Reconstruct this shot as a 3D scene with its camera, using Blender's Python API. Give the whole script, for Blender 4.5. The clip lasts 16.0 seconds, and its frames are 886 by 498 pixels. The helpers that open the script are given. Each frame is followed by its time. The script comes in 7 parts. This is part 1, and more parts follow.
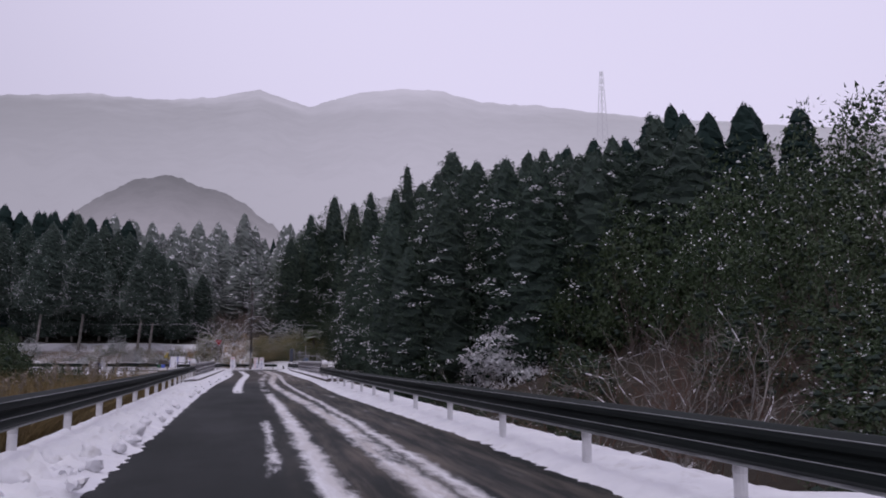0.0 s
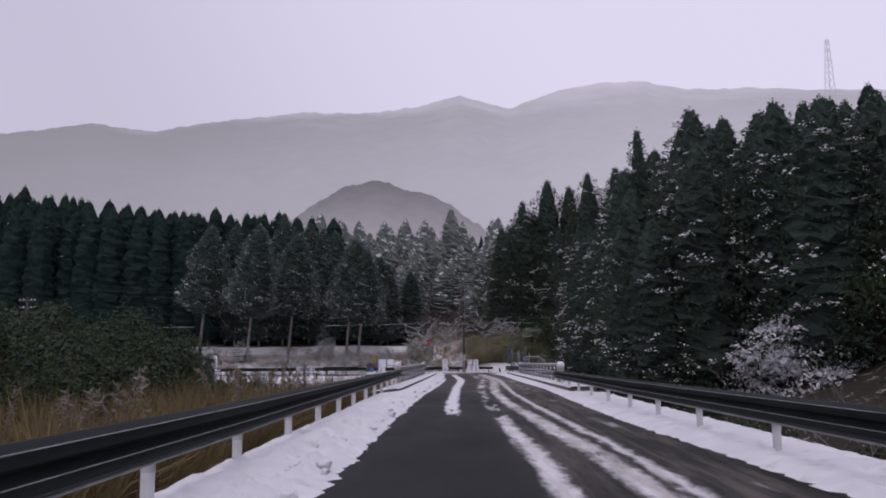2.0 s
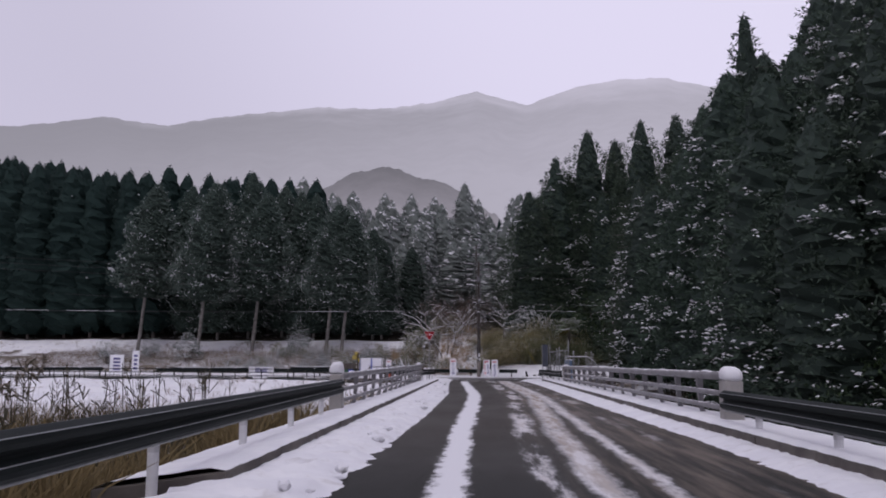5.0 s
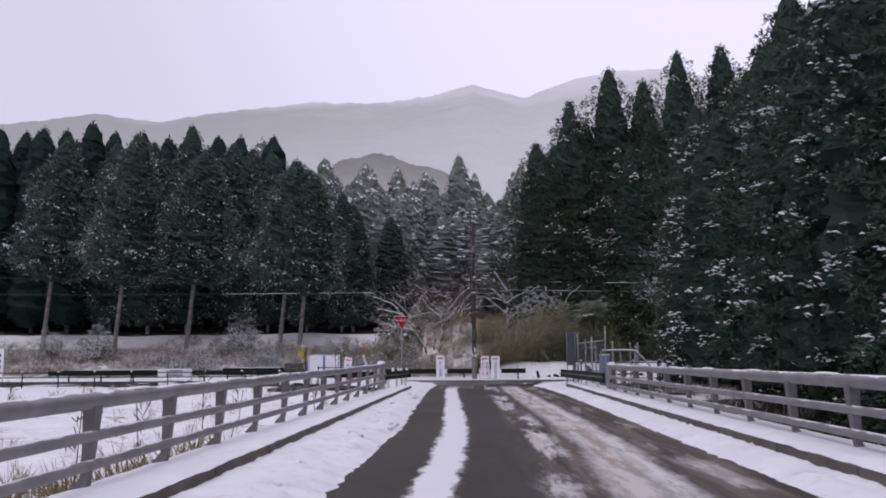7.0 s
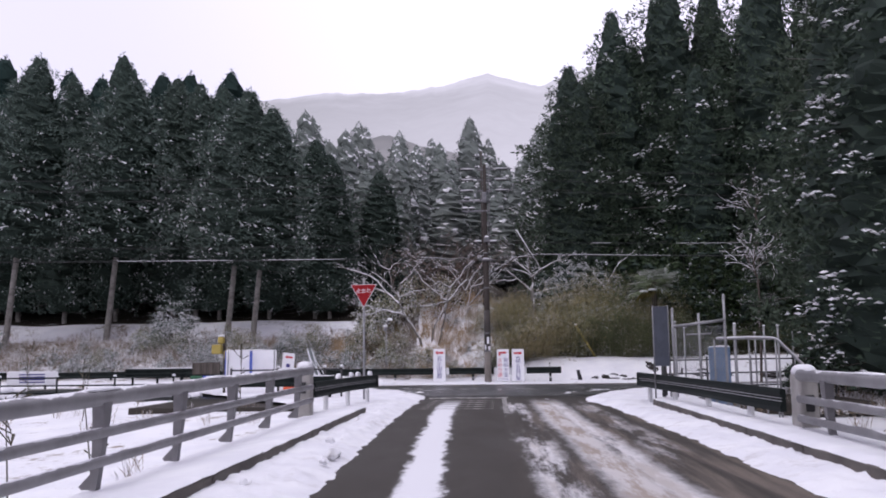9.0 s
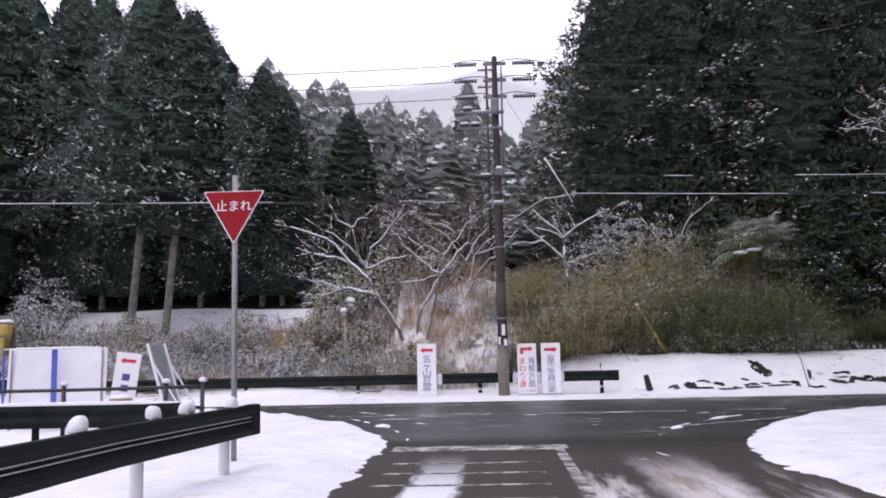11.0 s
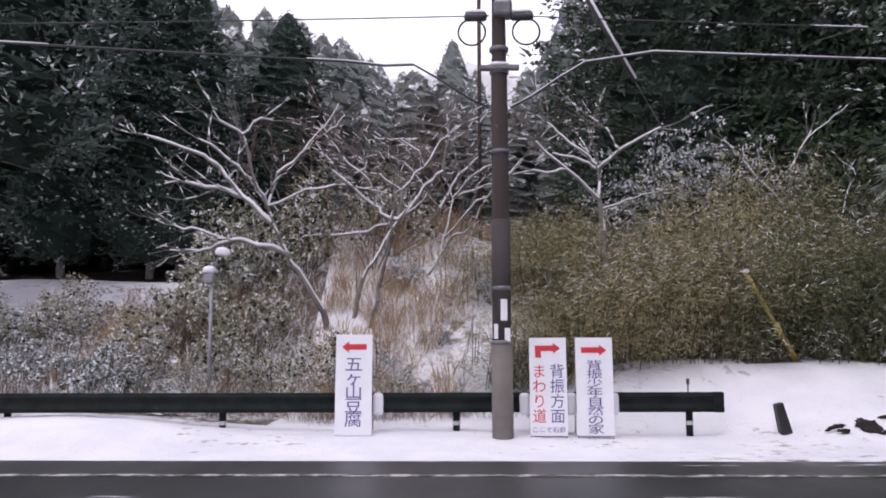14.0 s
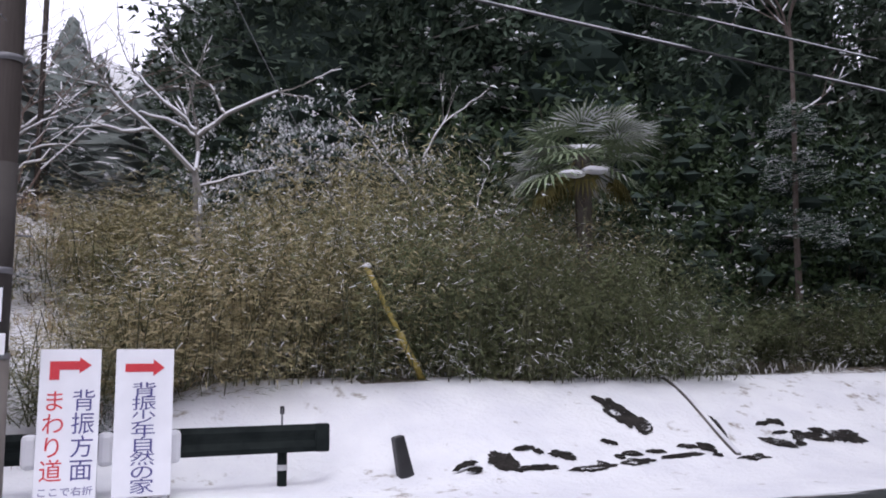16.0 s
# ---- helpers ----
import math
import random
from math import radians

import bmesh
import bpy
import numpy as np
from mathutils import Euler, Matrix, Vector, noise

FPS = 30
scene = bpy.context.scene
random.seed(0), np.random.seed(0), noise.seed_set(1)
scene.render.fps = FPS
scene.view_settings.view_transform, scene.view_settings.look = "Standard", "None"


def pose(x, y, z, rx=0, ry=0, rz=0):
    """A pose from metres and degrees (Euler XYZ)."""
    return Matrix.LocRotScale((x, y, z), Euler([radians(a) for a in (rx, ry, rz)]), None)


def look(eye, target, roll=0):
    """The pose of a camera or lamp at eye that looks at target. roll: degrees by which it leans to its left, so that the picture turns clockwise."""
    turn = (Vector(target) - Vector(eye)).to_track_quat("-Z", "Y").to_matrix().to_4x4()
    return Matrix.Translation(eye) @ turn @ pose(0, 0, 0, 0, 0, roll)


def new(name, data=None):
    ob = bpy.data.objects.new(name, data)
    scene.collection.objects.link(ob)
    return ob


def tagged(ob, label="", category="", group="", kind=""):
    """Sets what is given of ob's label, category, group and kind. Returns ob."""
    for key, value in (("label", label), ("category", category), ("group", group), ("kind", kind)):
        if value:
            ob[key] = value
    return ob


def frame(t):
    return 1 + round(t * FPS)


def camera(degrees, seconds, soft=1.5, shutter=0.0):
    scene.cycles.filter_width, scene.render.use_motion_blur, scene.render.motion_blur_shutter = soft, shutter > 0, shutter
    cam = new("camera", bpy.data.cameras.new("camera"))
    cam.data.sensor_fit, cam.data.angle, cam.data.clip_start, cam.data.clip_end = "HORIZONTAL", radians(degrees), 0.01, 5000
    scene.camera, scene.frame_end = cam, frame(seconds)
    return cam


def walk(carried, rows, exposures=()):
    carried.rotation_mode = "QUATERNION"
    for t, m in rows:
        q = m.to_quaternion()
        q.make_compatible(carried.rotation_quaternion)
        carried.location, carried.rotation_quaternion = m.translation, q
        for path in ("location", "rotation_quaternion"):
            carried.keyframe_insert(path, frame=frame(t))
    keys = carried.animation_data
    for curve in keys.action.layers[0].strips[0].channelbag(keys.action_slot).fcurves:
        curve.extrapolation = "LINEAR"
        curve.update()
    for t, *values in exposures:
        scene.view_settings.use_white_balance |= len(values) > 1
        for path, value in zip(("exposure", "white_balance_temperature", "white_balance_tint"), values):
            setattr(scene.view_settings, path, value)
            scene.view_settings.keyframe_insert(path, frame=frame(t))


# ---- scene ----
cam = camera(54.88, 16.0, 1.85)
PATH = [
    (0.0, (-3.072, -2.465, 1.287), (-2.6431, -0.5288, 1.5451), 0.17),
    (0.5, (-3.115, 0.255, 1.312), (-2.9828, 2.2359, 1.5514), 0.33),
    (1.0, (-3.185, 3.375, 1.312), (-3.2019, 5.3597, 1.5583), 0.28),
    (1.5, (-3.249, 6.696, 1.295), (-3.2988, 8.6795, 1.5454), -0.30),
    (2.0, (-3.287, 10.297, 1.296), (-3.3325, 12.2787, 1.5577), -0.47),
    (2.5, (-3.316, 14.190, 1.301), (-3.3600, 16.1722, 1.5600), -0.05),
    (3.0, (-3.343, 18.174, 1.313), (-3.3886, 20.1564, 1.5736), 0.25),
    (3.5, (-3.358, 22.366, 1.325), (-3.4118, 24.3497, 1.5776), 0.31),
    (4.0, (-3.351, 26.746, 1.343), (-3.4112, 28.7282, 1.6005), -0.39),
    (4.5, (-3.344, 31.287, 1.358), (-3.4150, 33.2682, 1.6227), -0.25),
    (5.0, (-3.339, 35.904, 1.326), (-3.4200, 37.8852, 1.5879), 0.22),
    (7.3, (-3.015, 57.302, 1.380), (-3.0943, 59.2846, 1.6307), -0.45),
    (7.5, (-3.008, 59.126, 1.391), (-3.0898, 61.1088, 1.6363), -0.47),
    (8.0, (-3.001, 63.558, 1.413), (-3.0925, 65.5405, 1.6592), -0.66),
    (8.5, (-2.982, 67.741, 1.431), (-3.0837, 69.7241, 1.6667), -0.79),
    (9.0, (-2.960, 71.794, 1.457), (-3.0745, 73.7767, 1.6945), -0.74),
    (9.2, (-2.953, 73.352, 1.466), (-3.0693, 75.3347, 1.7033), -0.60),
    (11.3, (-3.622, 88.255, 1.382), (-3.7259, 90.2394, 1.6130), -1.73),
    (11.5, (-3.637, 89.455, 1.377), (-3.7376, 91.4399, 1.6012), -2.09),
    (11.7, (-3.651, 90.581, 1.371), (-3.7505, 92.5667, 1.5895), -1.13),
    (12.0, (-3.670, 92.065, 1.364), (-3.7671, 94.0507, 1.5828), -1.64),
    (12.5, (-3.692, 94.332, 1.367), (-3.7885, 96.3160, 1.5977), -0.88),
    (13.0, (-3.703, 96.211, 1.390), (-3.7977, 98.1951, 1.6203), -0.40),
    (13.5, (-3.712, 97.627, 1.400), (-3.7996, 99.6136, 1.6132), -0.35),
    (14.0, (-3.684, 98.621, 1.403), (-3.7530, 100.6077, 1.6263), -0.18),
    (14.5, (-3.542, 99.503, 1.391), (-3.5171, 101.4885, 1.6264), -0.51),
    (15.0, (-3.262, 100.319, 1.370), (-3.0862, 102.2961, 1.6151), -0.35),
    (15.5, (-2.823, 101.213, 1.366), (-2.4225, 103.1547, 1.6275), -0.14),
    (16.0, (-2.321, 102.410, 1.370), (-1.5790, 104.2490, 1.6281), -0.45),
]
EXPOSURES = [(0.0, 0.06, 6000, 19), (1.5, 0.06, 6080, 18), (5.0, 0.10, 6080, 16), (7.5, 0.46, 6030, 15), (9.0, 0.76, 6040, 15), (12.0, 1.04, 6160, 16), (14.5, 1.0, 6160, 15), (16.0, 1.07, 5960, 11)]
walk(cam, [(t, look(eye, target, roll)) for t, eye, target, roll in PATH], EXPOSURES)

# ---- light: overcast winter daylight with light snowfall ----
world = bpy.data.worlds.new("overcast_sky")
scene.world = world
world.use_nodes = True
wn, wl = world.node_tree.nodes, world.node_tree.links
wn.clear()
sky = wn.new("ShaderNodeTexSky")
sky.sky_type, sky.sun_disc = "NISHITA", False
sky.sun_elevation, sky.sun_rotation = radians(48), radians(200)
sky.dust_density, sky.air_density, sky.ozone_density = 6.0, 1.0, 1.0
clear = wn.new("ShaderNodeBackground")
clear.inputs["Strength"].default_value = 0.1
cloud = wn.new("ShaderNodeBackground")
cloud.inputs["Color"].default_value = (0.845, 0.785, 0.90, 1)
# the cloud is thinner and brighter ahead, towards the hidden sun's side
where = wn.new("ShaderNodeTexCoord")
toward = wn.new("ShaderNodeVectorMath")
toward.operation = "DOT_PRODUCT"
toward.inputs[1].default_value = (0.35, 0.75, 0.56)
thin = wn.new("ShaderNodeMapRange")
thin.interpolation_type = "SMOOTHSTEP"
for socket, value in (("From Min", 0.66), ("From Max", 0.98), ("To Min", 0.68), ("To Max", 0.88)):
    thin.inputs[socket].default_value = value
wl.new(where.outputs["Generated"], toward.inputs[0])
wl.new(toward.outputs["Value"], thin.inputs["Value"])
wl.new(thin.outputs["Result"], cloud.inputs["Strength"])
cover = wn.new("ShaderNodeMixShader")
cover.inputs[0].default_value = 0.94
wout = wn.new("ShaderNodeOutputWorld")
wl.new(sky.outputs[0], clear.inputs["Color"])
wl.new(clear.outputs[0], cover.inputs[1])
wl.new(cloud.outputs[0], cover.inputs[2])
wl.new(cover.outputs[0], wout.inputs["Surface"])

sun = new("sun", bpy.data.lights.new("sun", "SUN"))
sun.data.energy, sun.data.angle = 0.55, radians(25)
sun.data.color = (1.0, 0.97, 0.93)
sun.matrix_world = look((0, 0, 60), (6, 20, 0))
sun["kind"] = "structure"


# ---- node helpers ----
class Nodes:
    """A small builder for one material's node tree."""

    def __init__(self, name):
        self.mat = bpy.data.materials.new(name)
        self.mat.use_nodes = True
        self.t = self.mat.node_tree
        self.bsdf = self.t.nodes["Principled BSDF"]

    def link(self, value, socket):
        if isinstance(value, bpy.types.NodeSocket):
            self.t.links.new(value, socket)
        else:
            socket.default_value = value

    def math(self, op, a, b=0.0, c=0.0, clamp=False):
        n = self.t.nodes.new("ShaderNodeMath")
        n.operation, n.use_clamp = op, clamp
        for k, v in enumerate((a, b, c)):
            self.link(v, n.inputs[k])
        return n.outputs[0]

    def noise(self, scale, detail=4.0, rough=0.55, vec=None, stretch=None):
        n = self.t.nodes.new("ShaderNodeTexNoise")
        n.inputs["Scale"].default_value, n.inputs["Detail"].default_value, n.inputs["Roughness"].default_value = scale, detail, rough
        vec = vec or self.coord()
        if stretch:
            m = self.t.nodes.new("ShaderNodeMapping")
            m.inputs["Scale"].default_value = stretch
            self.t.links.new(vec, m.inputs["Vector"])
            vec = m.outputs[0]
        self.t.links.new(vec, n.inputs["Vector"])
        return n.outputs["Fac"]

    def coord(self, kind="Object"):
        return self.t.nodes.new("ShaderNodeTexCoord").outputs[kind]

    def xyz(self, vec):
        n = self.t.nodes.new("ShaderNodeSeparateXYZ")
        self.t.links.new(vec, n.inputs[0])
        return n.outputs

    def normal_z(self):
        return self.xyz(self.t.nodes.new("ShaderNodeNewGeometry").outputs["Normal"])[2]

    def island(self):
        return self.t.nodes.new("ShaderNodeNewGeometry").outputs["Random Per Island"]

    def object_random(self):
        return self.t.nodes.new("ShaderNodeObjectInfo").outputs["Random"]

    def ramp(self, fac, lo, hi):
        """0 below lo, 1 above hi, smooth between."""
        n = self.t.nodes.new("ShaderNodeMapRange")
        n.interpolation_type = "SMOOTHSTEP"
        self.link(fac, n.inputs["Value"])
        self.link(lo, n.inputs["From Min"])
        self.link(hi, n.inputs["From Max"])
        return n.outputs["Result"]

    def mix(self, fac, a, b):
        n = self.t.nodes.new("ShaderNodeMix")
        n.data_type = "RGBA"
        self.link(fac, n.inputs[0])
        for v, s in ((a, n.inputs[6]), (b, n.inputs[7])):
            self.link(v if isinstance(v, bpy.types.NodeSocket) else (*v, 1), s)
        return n.outputs[2]

    def bump(self, height, strength=0.3, distance=0.02):
        n = self.t.nodes.new("ShaderNodeBump")
        n.inputs["Strength"].default_value, n.inputs["Distance"].default_value = strength, distance
        self.link(height, n.inputs["Height"])
        self.t.links.new(n.outputs[0], self.bsdf.inputs["Normal"])

    def done(self, color, rough=0.8, metal=0.0, spec=0.5):
        self.link(color if isinstance(color, bpy.types.NodeSocket) else (*color, 1), self.bsdf.inputs["Base Color"])
        self.link(rough, self.bsdf.inputs["Roughness"])
        self.link(metal, self.bsdf.inputs["Metallic"])
        self.bsdf.inputs["Specular IOR Level"].default_value = spec
        return self.mat


SNOW = (0.78, 0.78, 0.80)


def worn(name, a, b, scale, rough=0.7, metal=0.0, bump=0.2, fine=60.0, spec=0.5, stretch=None, snow=0.0, depth=0.01):
    """Two tones in large patches, fine grain on top, relief, and snow on what faces up."""
    n = Nodes(name)
    big, small = n.noise(scale, 5, 0.6, stretch=stretch), n.noise(fine, 3, 0.6)
    f = n.math("ADD", n.math("MULTIPLY", n.ramp(big, 0.32, 0.68), 0.75), n.math("MULTIPLY", small, 0.25))
    col = n.mix(f, a, b)
    r = n.math("ADD", rough - 0.08, n.math("MULTIPLY", small, 0.16))
    if snow:
        s = n.ramp(n.math("ADD", n.normal_z(), n.math("MULTIPLY", n.math("SUBTRACT", n.noise(3.0, 4), 0.5), 1.4)), 1.05 - snow, 1.2 - snow)
        col = n.mix(s, col, SNOW)
    n.bump(n.math("ADD", n.math("MULTIPLY", big, 0.5), n.math("MULTIPLY", small, 0.5)), bump, depth)
    return n.done(col, r, metal, spec)


def leafy(name, a, b, tint, rough=0.6, speck=0.0, spec=0.25):
    """Leaves: each leaf its own tone, clumps lighter and darker, a few yellowed or dusted with snow."""
    n = Nodes(name)
    f = n.math("ADD", n.math("MULTIPLY", n.island(), 0.6), n.math("MULTIPLY", n.noise(0.9, 3), 0.4))
    col = n.mix(f, a, b)
    col = n.mix(n.math("MULTIPLY", n.object_random(), 0.45), col, tint)
    if speck:
        s = n.math("GREATER_THAN", n.math("ADD", n.math("FRACT", n.math("MULTIPLY", n.island(), 37.3)), n.math("MULTIPLY", n.math("SUBTRACT", n.noise(0.7, 4), 0.5), 2.2)), 1.0 - speck)
        col = n.mix(n.math("MULTIPLY", s, 0.85), col, SNOW)
    return n.done(col, rough, 0.0, spec)


def snow_material(name, dirt=0.0):
    n = Nodes(name)
    big, small = n.noise(1.2, 5, 0.55), n.noise(28, 4, 0.65)
    col = n.mix(n.ramp(big, 0.35, 0.75), (0.69, 0.69, 0.72), (0.79, 0.79, 0.80))
    if dirt:
        col = n.mix(n.math("MULTIPLY", n.ramp(n.noise(2.2, 6, 0.7), 0.52, 0.72), dirt), col, (0.33, 0.30, 0.27))
    n.bump(n.math("ADD", n.math("MULTIPLY", n.noise(5, 5, 0.6), 0.8), n.math("MULTIPLY", small, 0.3)), 0.35, 0.06)
    return n.done(col, 0.75, 0.0, 0.25)


M_SNOW = snow_material("snow")
M_VERGE = snow_material("ploughed_snow", 0.35)
M_BROWN = worn("dark_green_brown_paint", (0.008, 0.0115, 0.011), (0.019, 0.024, 0.0225), 1.5, 0.62, 0.0, 0.08, 90, spec=0.08, stretch=(3, 0.3, 3))
M_WHITE = worn("white_paint", (0.55, 0.55, 0.56), (0.75, 0.75, 0.76), 2.0, 0.45, 0.0, 0.1, 80)
M_LINE = worn("pale_stripe", (0.35, 0.35, 0.36), (0.55, 0.55, 0.56), 3.0, 0.4)
M_DULL_LINE = worn("dull_stripe", (0.16, 0.17, 0.17), (0.32, 0.33, 0.33), 3.0, 0.5)
M_GALV = worn("galvanised_steel", (0.20, 0.20, 0.21), (0.33, 0.33, 0.34), 3.0, 0.5, 0.3, 0.1, 120)
M_RAIL = worn("grey_rail_paint", (0.17, 0.165, 0.17), (0.27, 0.265, 0.27), 2.0, 0.5, 0.1, 0.12, 90, snow=0.28)
M_RAILPOST = worn("grey_post_paint", (0.13, 0.125, 0.13), (0.21, 0.205, 0.21), 2.0, 0.55, 0.1, 0.12, 90)
M_CONC = worn("weathered_concrete", (0.26, 0.25, 0.235), (0.42, 0.40, 0.38), 1.6, 0.85, 0.0, 0.35, 45, 0.3)
M_KERB = worn("damp_kerb_concrete", (0.06, 0.052, 0.047), (0.14, 0.125, 0.11), 1.2, 0.7, 0.0, 0.5, 30, 0.4, depth=0.02)
M_POLE = worn("pole_concrete", (0.042, 0.035, 0.031), (0.088, 0.074, 0.065), 0.8, 0.8, 0.0, 0.25, 40, 0.3, stretch=(2, 2, 0.25))
M_POLE_BASE = worn("pole_base_concrete", (0.14, 0.125, 0.112), (0.235, 0.215, 0.195), 1.0, 0.85, 0.0, 0.3, 45, 0.3)
M_POLE_DARK = worn("pole_wrap", (0.026, 0.022, 0.020), (0.056, 0.048, 0.043), 1.2, 0.8, 0.0, 0.2, 60)
M_STEEL = worn("dull_steel", (0.12, 0.12, 0.125), (0.22, 0.22, 0.23), 4.0, 0.5, 0.5, 0.1, 100)
M_BLACK = worn("black_paint", (0.012, 0.012, 0.013), (0.03, 0.03, 0.032), 3.0, 0.45, 0.0, 0.08, 90)
M_CABLE = worn("cable_sheath", (0.015, 0.015, 0.016), (0.035, 0.035, 0.036), 6.0, 0.5)
M_RED = worn("red_film", (0.52, 0.02, 0.03), (0.62, 0.035, 0.045), 4.0, 0.35, 0.0, 0.02, 150)
M_STOP = worn("stop_red_film", (0.235, 0.007, 0.011), (0.30, 0.011, 0.016), 3.0, 0.5, 0.0, 0.02, 150, spec=0.2)
M_PANEL = worn("white_sign_sheet", (0.76, 0.76, 0.79), (0.84, 0.84, 0.87), 2.0, 0.4, 0.0, 0.03, 100)
M_INK = worn("indigo_lettering", (0.055, 0.05, 0.19), (0.075, 0.07, 0.24), 5.0, 0.4, 0.0, 0.0, 100)
M_BLUE = worn("blue_sheet", (0.06, 0.10, 0.42), (0.09, 0.14, 0.5), 3.0, 0.5)
M_SHEET = worn("grey_blue_sheet", (0.032, 0.038, 0.052), (0.06, 0.07, 0.095), 2.0, 0.6)
M_YELLOW = worn("yellow_plastic", (0.28, 0.21, 0.04), (0.40, 0.32, 0.075), 4.0, 0.5)
M_BARK = worn("cedar_bark", (0.05, 0.042, 0.037), (0.13, 0.115, 0.10), 2.5, 0.9, 0.0, 0.8, 30, 0.2, stretch=(4, 4, 0.4), depth=0.03)
M_TWIG = worn("bare_wood", (0.075, 0.058, 0.048), (0.15, 0.125, 0.11), 4.0, 0.85, 0.0, 0.4, 40, 0.2)
M_RUST = worn("russet_twig", (0.06, 0.034, 0.024), (0.12, 0.075, 0.055), 4.0, 0.85, 0.0, 0.3, 40, 0.2)
M_CEDAR = leafy("cedar_leaves", (0.028, 0.049, 0.034), (0.058, 0.090, 0.060), (0.048, 0.063, 0.044), 0.7, 0.0)
M_CEDAR_CLOSE = leafy("cedar_sprays", (0.030, 0.050, 0.032), (0.066, 0.098, 0.062), (0.056, 0.068, 0.045), 0.7, 0.0)
# Dim copy of the cedar leaves, weak light put into the colour.
M_CEDAR_FAR_DIM = leafy("cedar_leaves_far_dim", (0.013, 0.025, 0.022), (0.023, 0.040, 0.035), (0.019, 0.030, 0.027), 0.9, 0.0, 0.06)
# Lit copy for the plantation's edge, brightness put into the colour.
M_CEDAR_EDGE_LIT = leafy("cedar_leaves_edge_lit", (0.068, 0.098, 0.082), (0.115, 0.155, 0.130), (0.100, 0.124, 0.104), 0.8, 0.03)
# Paled leaves put the valley haze into the colour; the specks are snow.
M_CEDAR_HAZED = leafy("hazed_cedar_leaves", (0.105, 0.124, 0.113), (0.178, 0.202, 0.183), (0.155, 0.167, 0.154), 0.8, 0.07)
# Darker leaf tone standing for the shade inside crowns and bushes.
M_INNER_SHADE = leafy("shaded_inner_sprays", (0.020, 0.034, 0.027), (0.036, 0.054, 0.042), (0.030, 0.042, 0.033), 0.9)
M_SHRUB = leafy("shrub_leaves", (0.016, 0.033, 0.013), (0.052, 0.085, 0.034), (0.044, 0.060, 0.026), 0.55)
M_SHRUB_GREY = leafy("olive_grey_leaves", (0.16, 0.17, 0.11), (0.34, 0.34, 0.23), (0.32, 0.27, 0.18), 0.6, 0.25)
M_SHRUB_WHITE = leafy("snowed_over_leaves", (0.06, 0.07, 0.055), (0.12, 0.14, 0.11), (0.1, 0.11, 0.09), 0.6, 1.0)
M_BRUSH = worn("russet_brush", (0.1125, 0.0788, 0.0638), (0.2100, 0.1613, 0.1387), 4.0, 0.85, 0.0, 0.3, 40, 0.2)
M_PALEBARK = worn("pale_bark", (0.12, 0.112, 0.102), (0.29, 0.275, 0.255), 4.0, 0.85, 0.0, 0.4, 40, 0.2)
M_SHRUB_SNOWY = leafy("snow_dusted_leaves", (0.05, 0.085, 0.052), (0.13, 0.19, 0.115), (0.11, 0.145, 0.098), 0.55, 0.32)
M_SHRUB_FROST = leafy("frosted_broad_leaves", (0.10, 0.125, 0.105), (0.24, 0.275, 0.25), (0.20, 0.22, 0.205), 0.55, 0.48)
M_BAMBOO = leafy("bamboo_grass_leaves", (0.150, 0.145, 0.066), (0.47, 0.42, 0.235), (0.46, 0.36, 0.215), 0.55, 0.07)
M_BAMBOO_GREEN = leafy("green_bamboo_leaves", (0.052, 0.074, 0.035), (0.19, 0.21, 0.10), (0.19, 0.17, 0.09), 0.55, 0.05)
M_CULM = worn("bamboo_culm", (0.03, 0.035, 0.014), (0.09, 0.085, 0.04), 3.0, 0.6)
M_DRY = leafy("dry_grass", (0.10, 0.075, 0.034), (0.24, 0.182, 0.086), (0.175, 0.135, 0.066), 0.8)
M_STRAW = leafy("pale_straw", (0.30, 0.205, 0.115), (0.52, 0.40, 0.26), (0.42, 0.30, 0.18), 0.8, 0.1)
M_WEED = leafy("withered_weeds", (0.13, 0.10, 0.07), (0.35, 0.285, 0.215), (0.26, 0.20, 0.135), 0.8, 0.38)
M_DARKWEED = leafy("dark_withered_weeds", (0.035, 0.034, 0.020), (0.095, 0.085, 0.055), (0.07, 0.06, 0.038), 0.8, 0.03)
M_PLUME = leafy("pampas_plume", (0.1680, 0.1410, 0.1080), (0.2700, 0.2400, 0.1980), (0.2040, 0.1800, 0.1500), 0.9)
M_PALM = leafy("palm_leaves", (0.08, 0.12, 0.05), (0.27, 0.32, 0.20), (0.20, 0.24, 0.14), 0.4, 0.12)
M_PALM_DEAD = leafy("dead_palm_leaves", (0.07, 0.065, 0.016), (0.15, 0.125, 0.035), (0.11, 0.095, 0.03), 0.7)


# ---- mesh helpers ----
def mesh_of(name, verts, faces, mats, index=None, smooth=False):
    me = bpy.data.meshes.new(name)
    me.from_pydata([tuple(v) for v in verts], [], faces)
    for m in mats:
        me.materials.append(m)
    if index is not None:
        me.polygons.foreach_set("material_index", index)
    if smooth:
        me.polygons.foreach_set("use_smooth", [True] * len(me.polygons))
    me.update()
    return me


def put(name, me, parent=None, at=(0, 0, 0), label=""):
    ob = new(name, me)
    ob.location = at
    if parent is not None:
        ob.parent = parent
    if label:
        ob["label"] = label
    return ob


def part(name, bm, material, parent, label="", smooth=False):
    me = bpy.data.meshes.new(name)
    bm.to_mesh(me)
    bm.free()
    me.materials.append(material)
    if smooth:
        me.polygons.foreach_set("use_smooth", [True] * len(me.polygons))
    return put(name, me, parent, label=label)


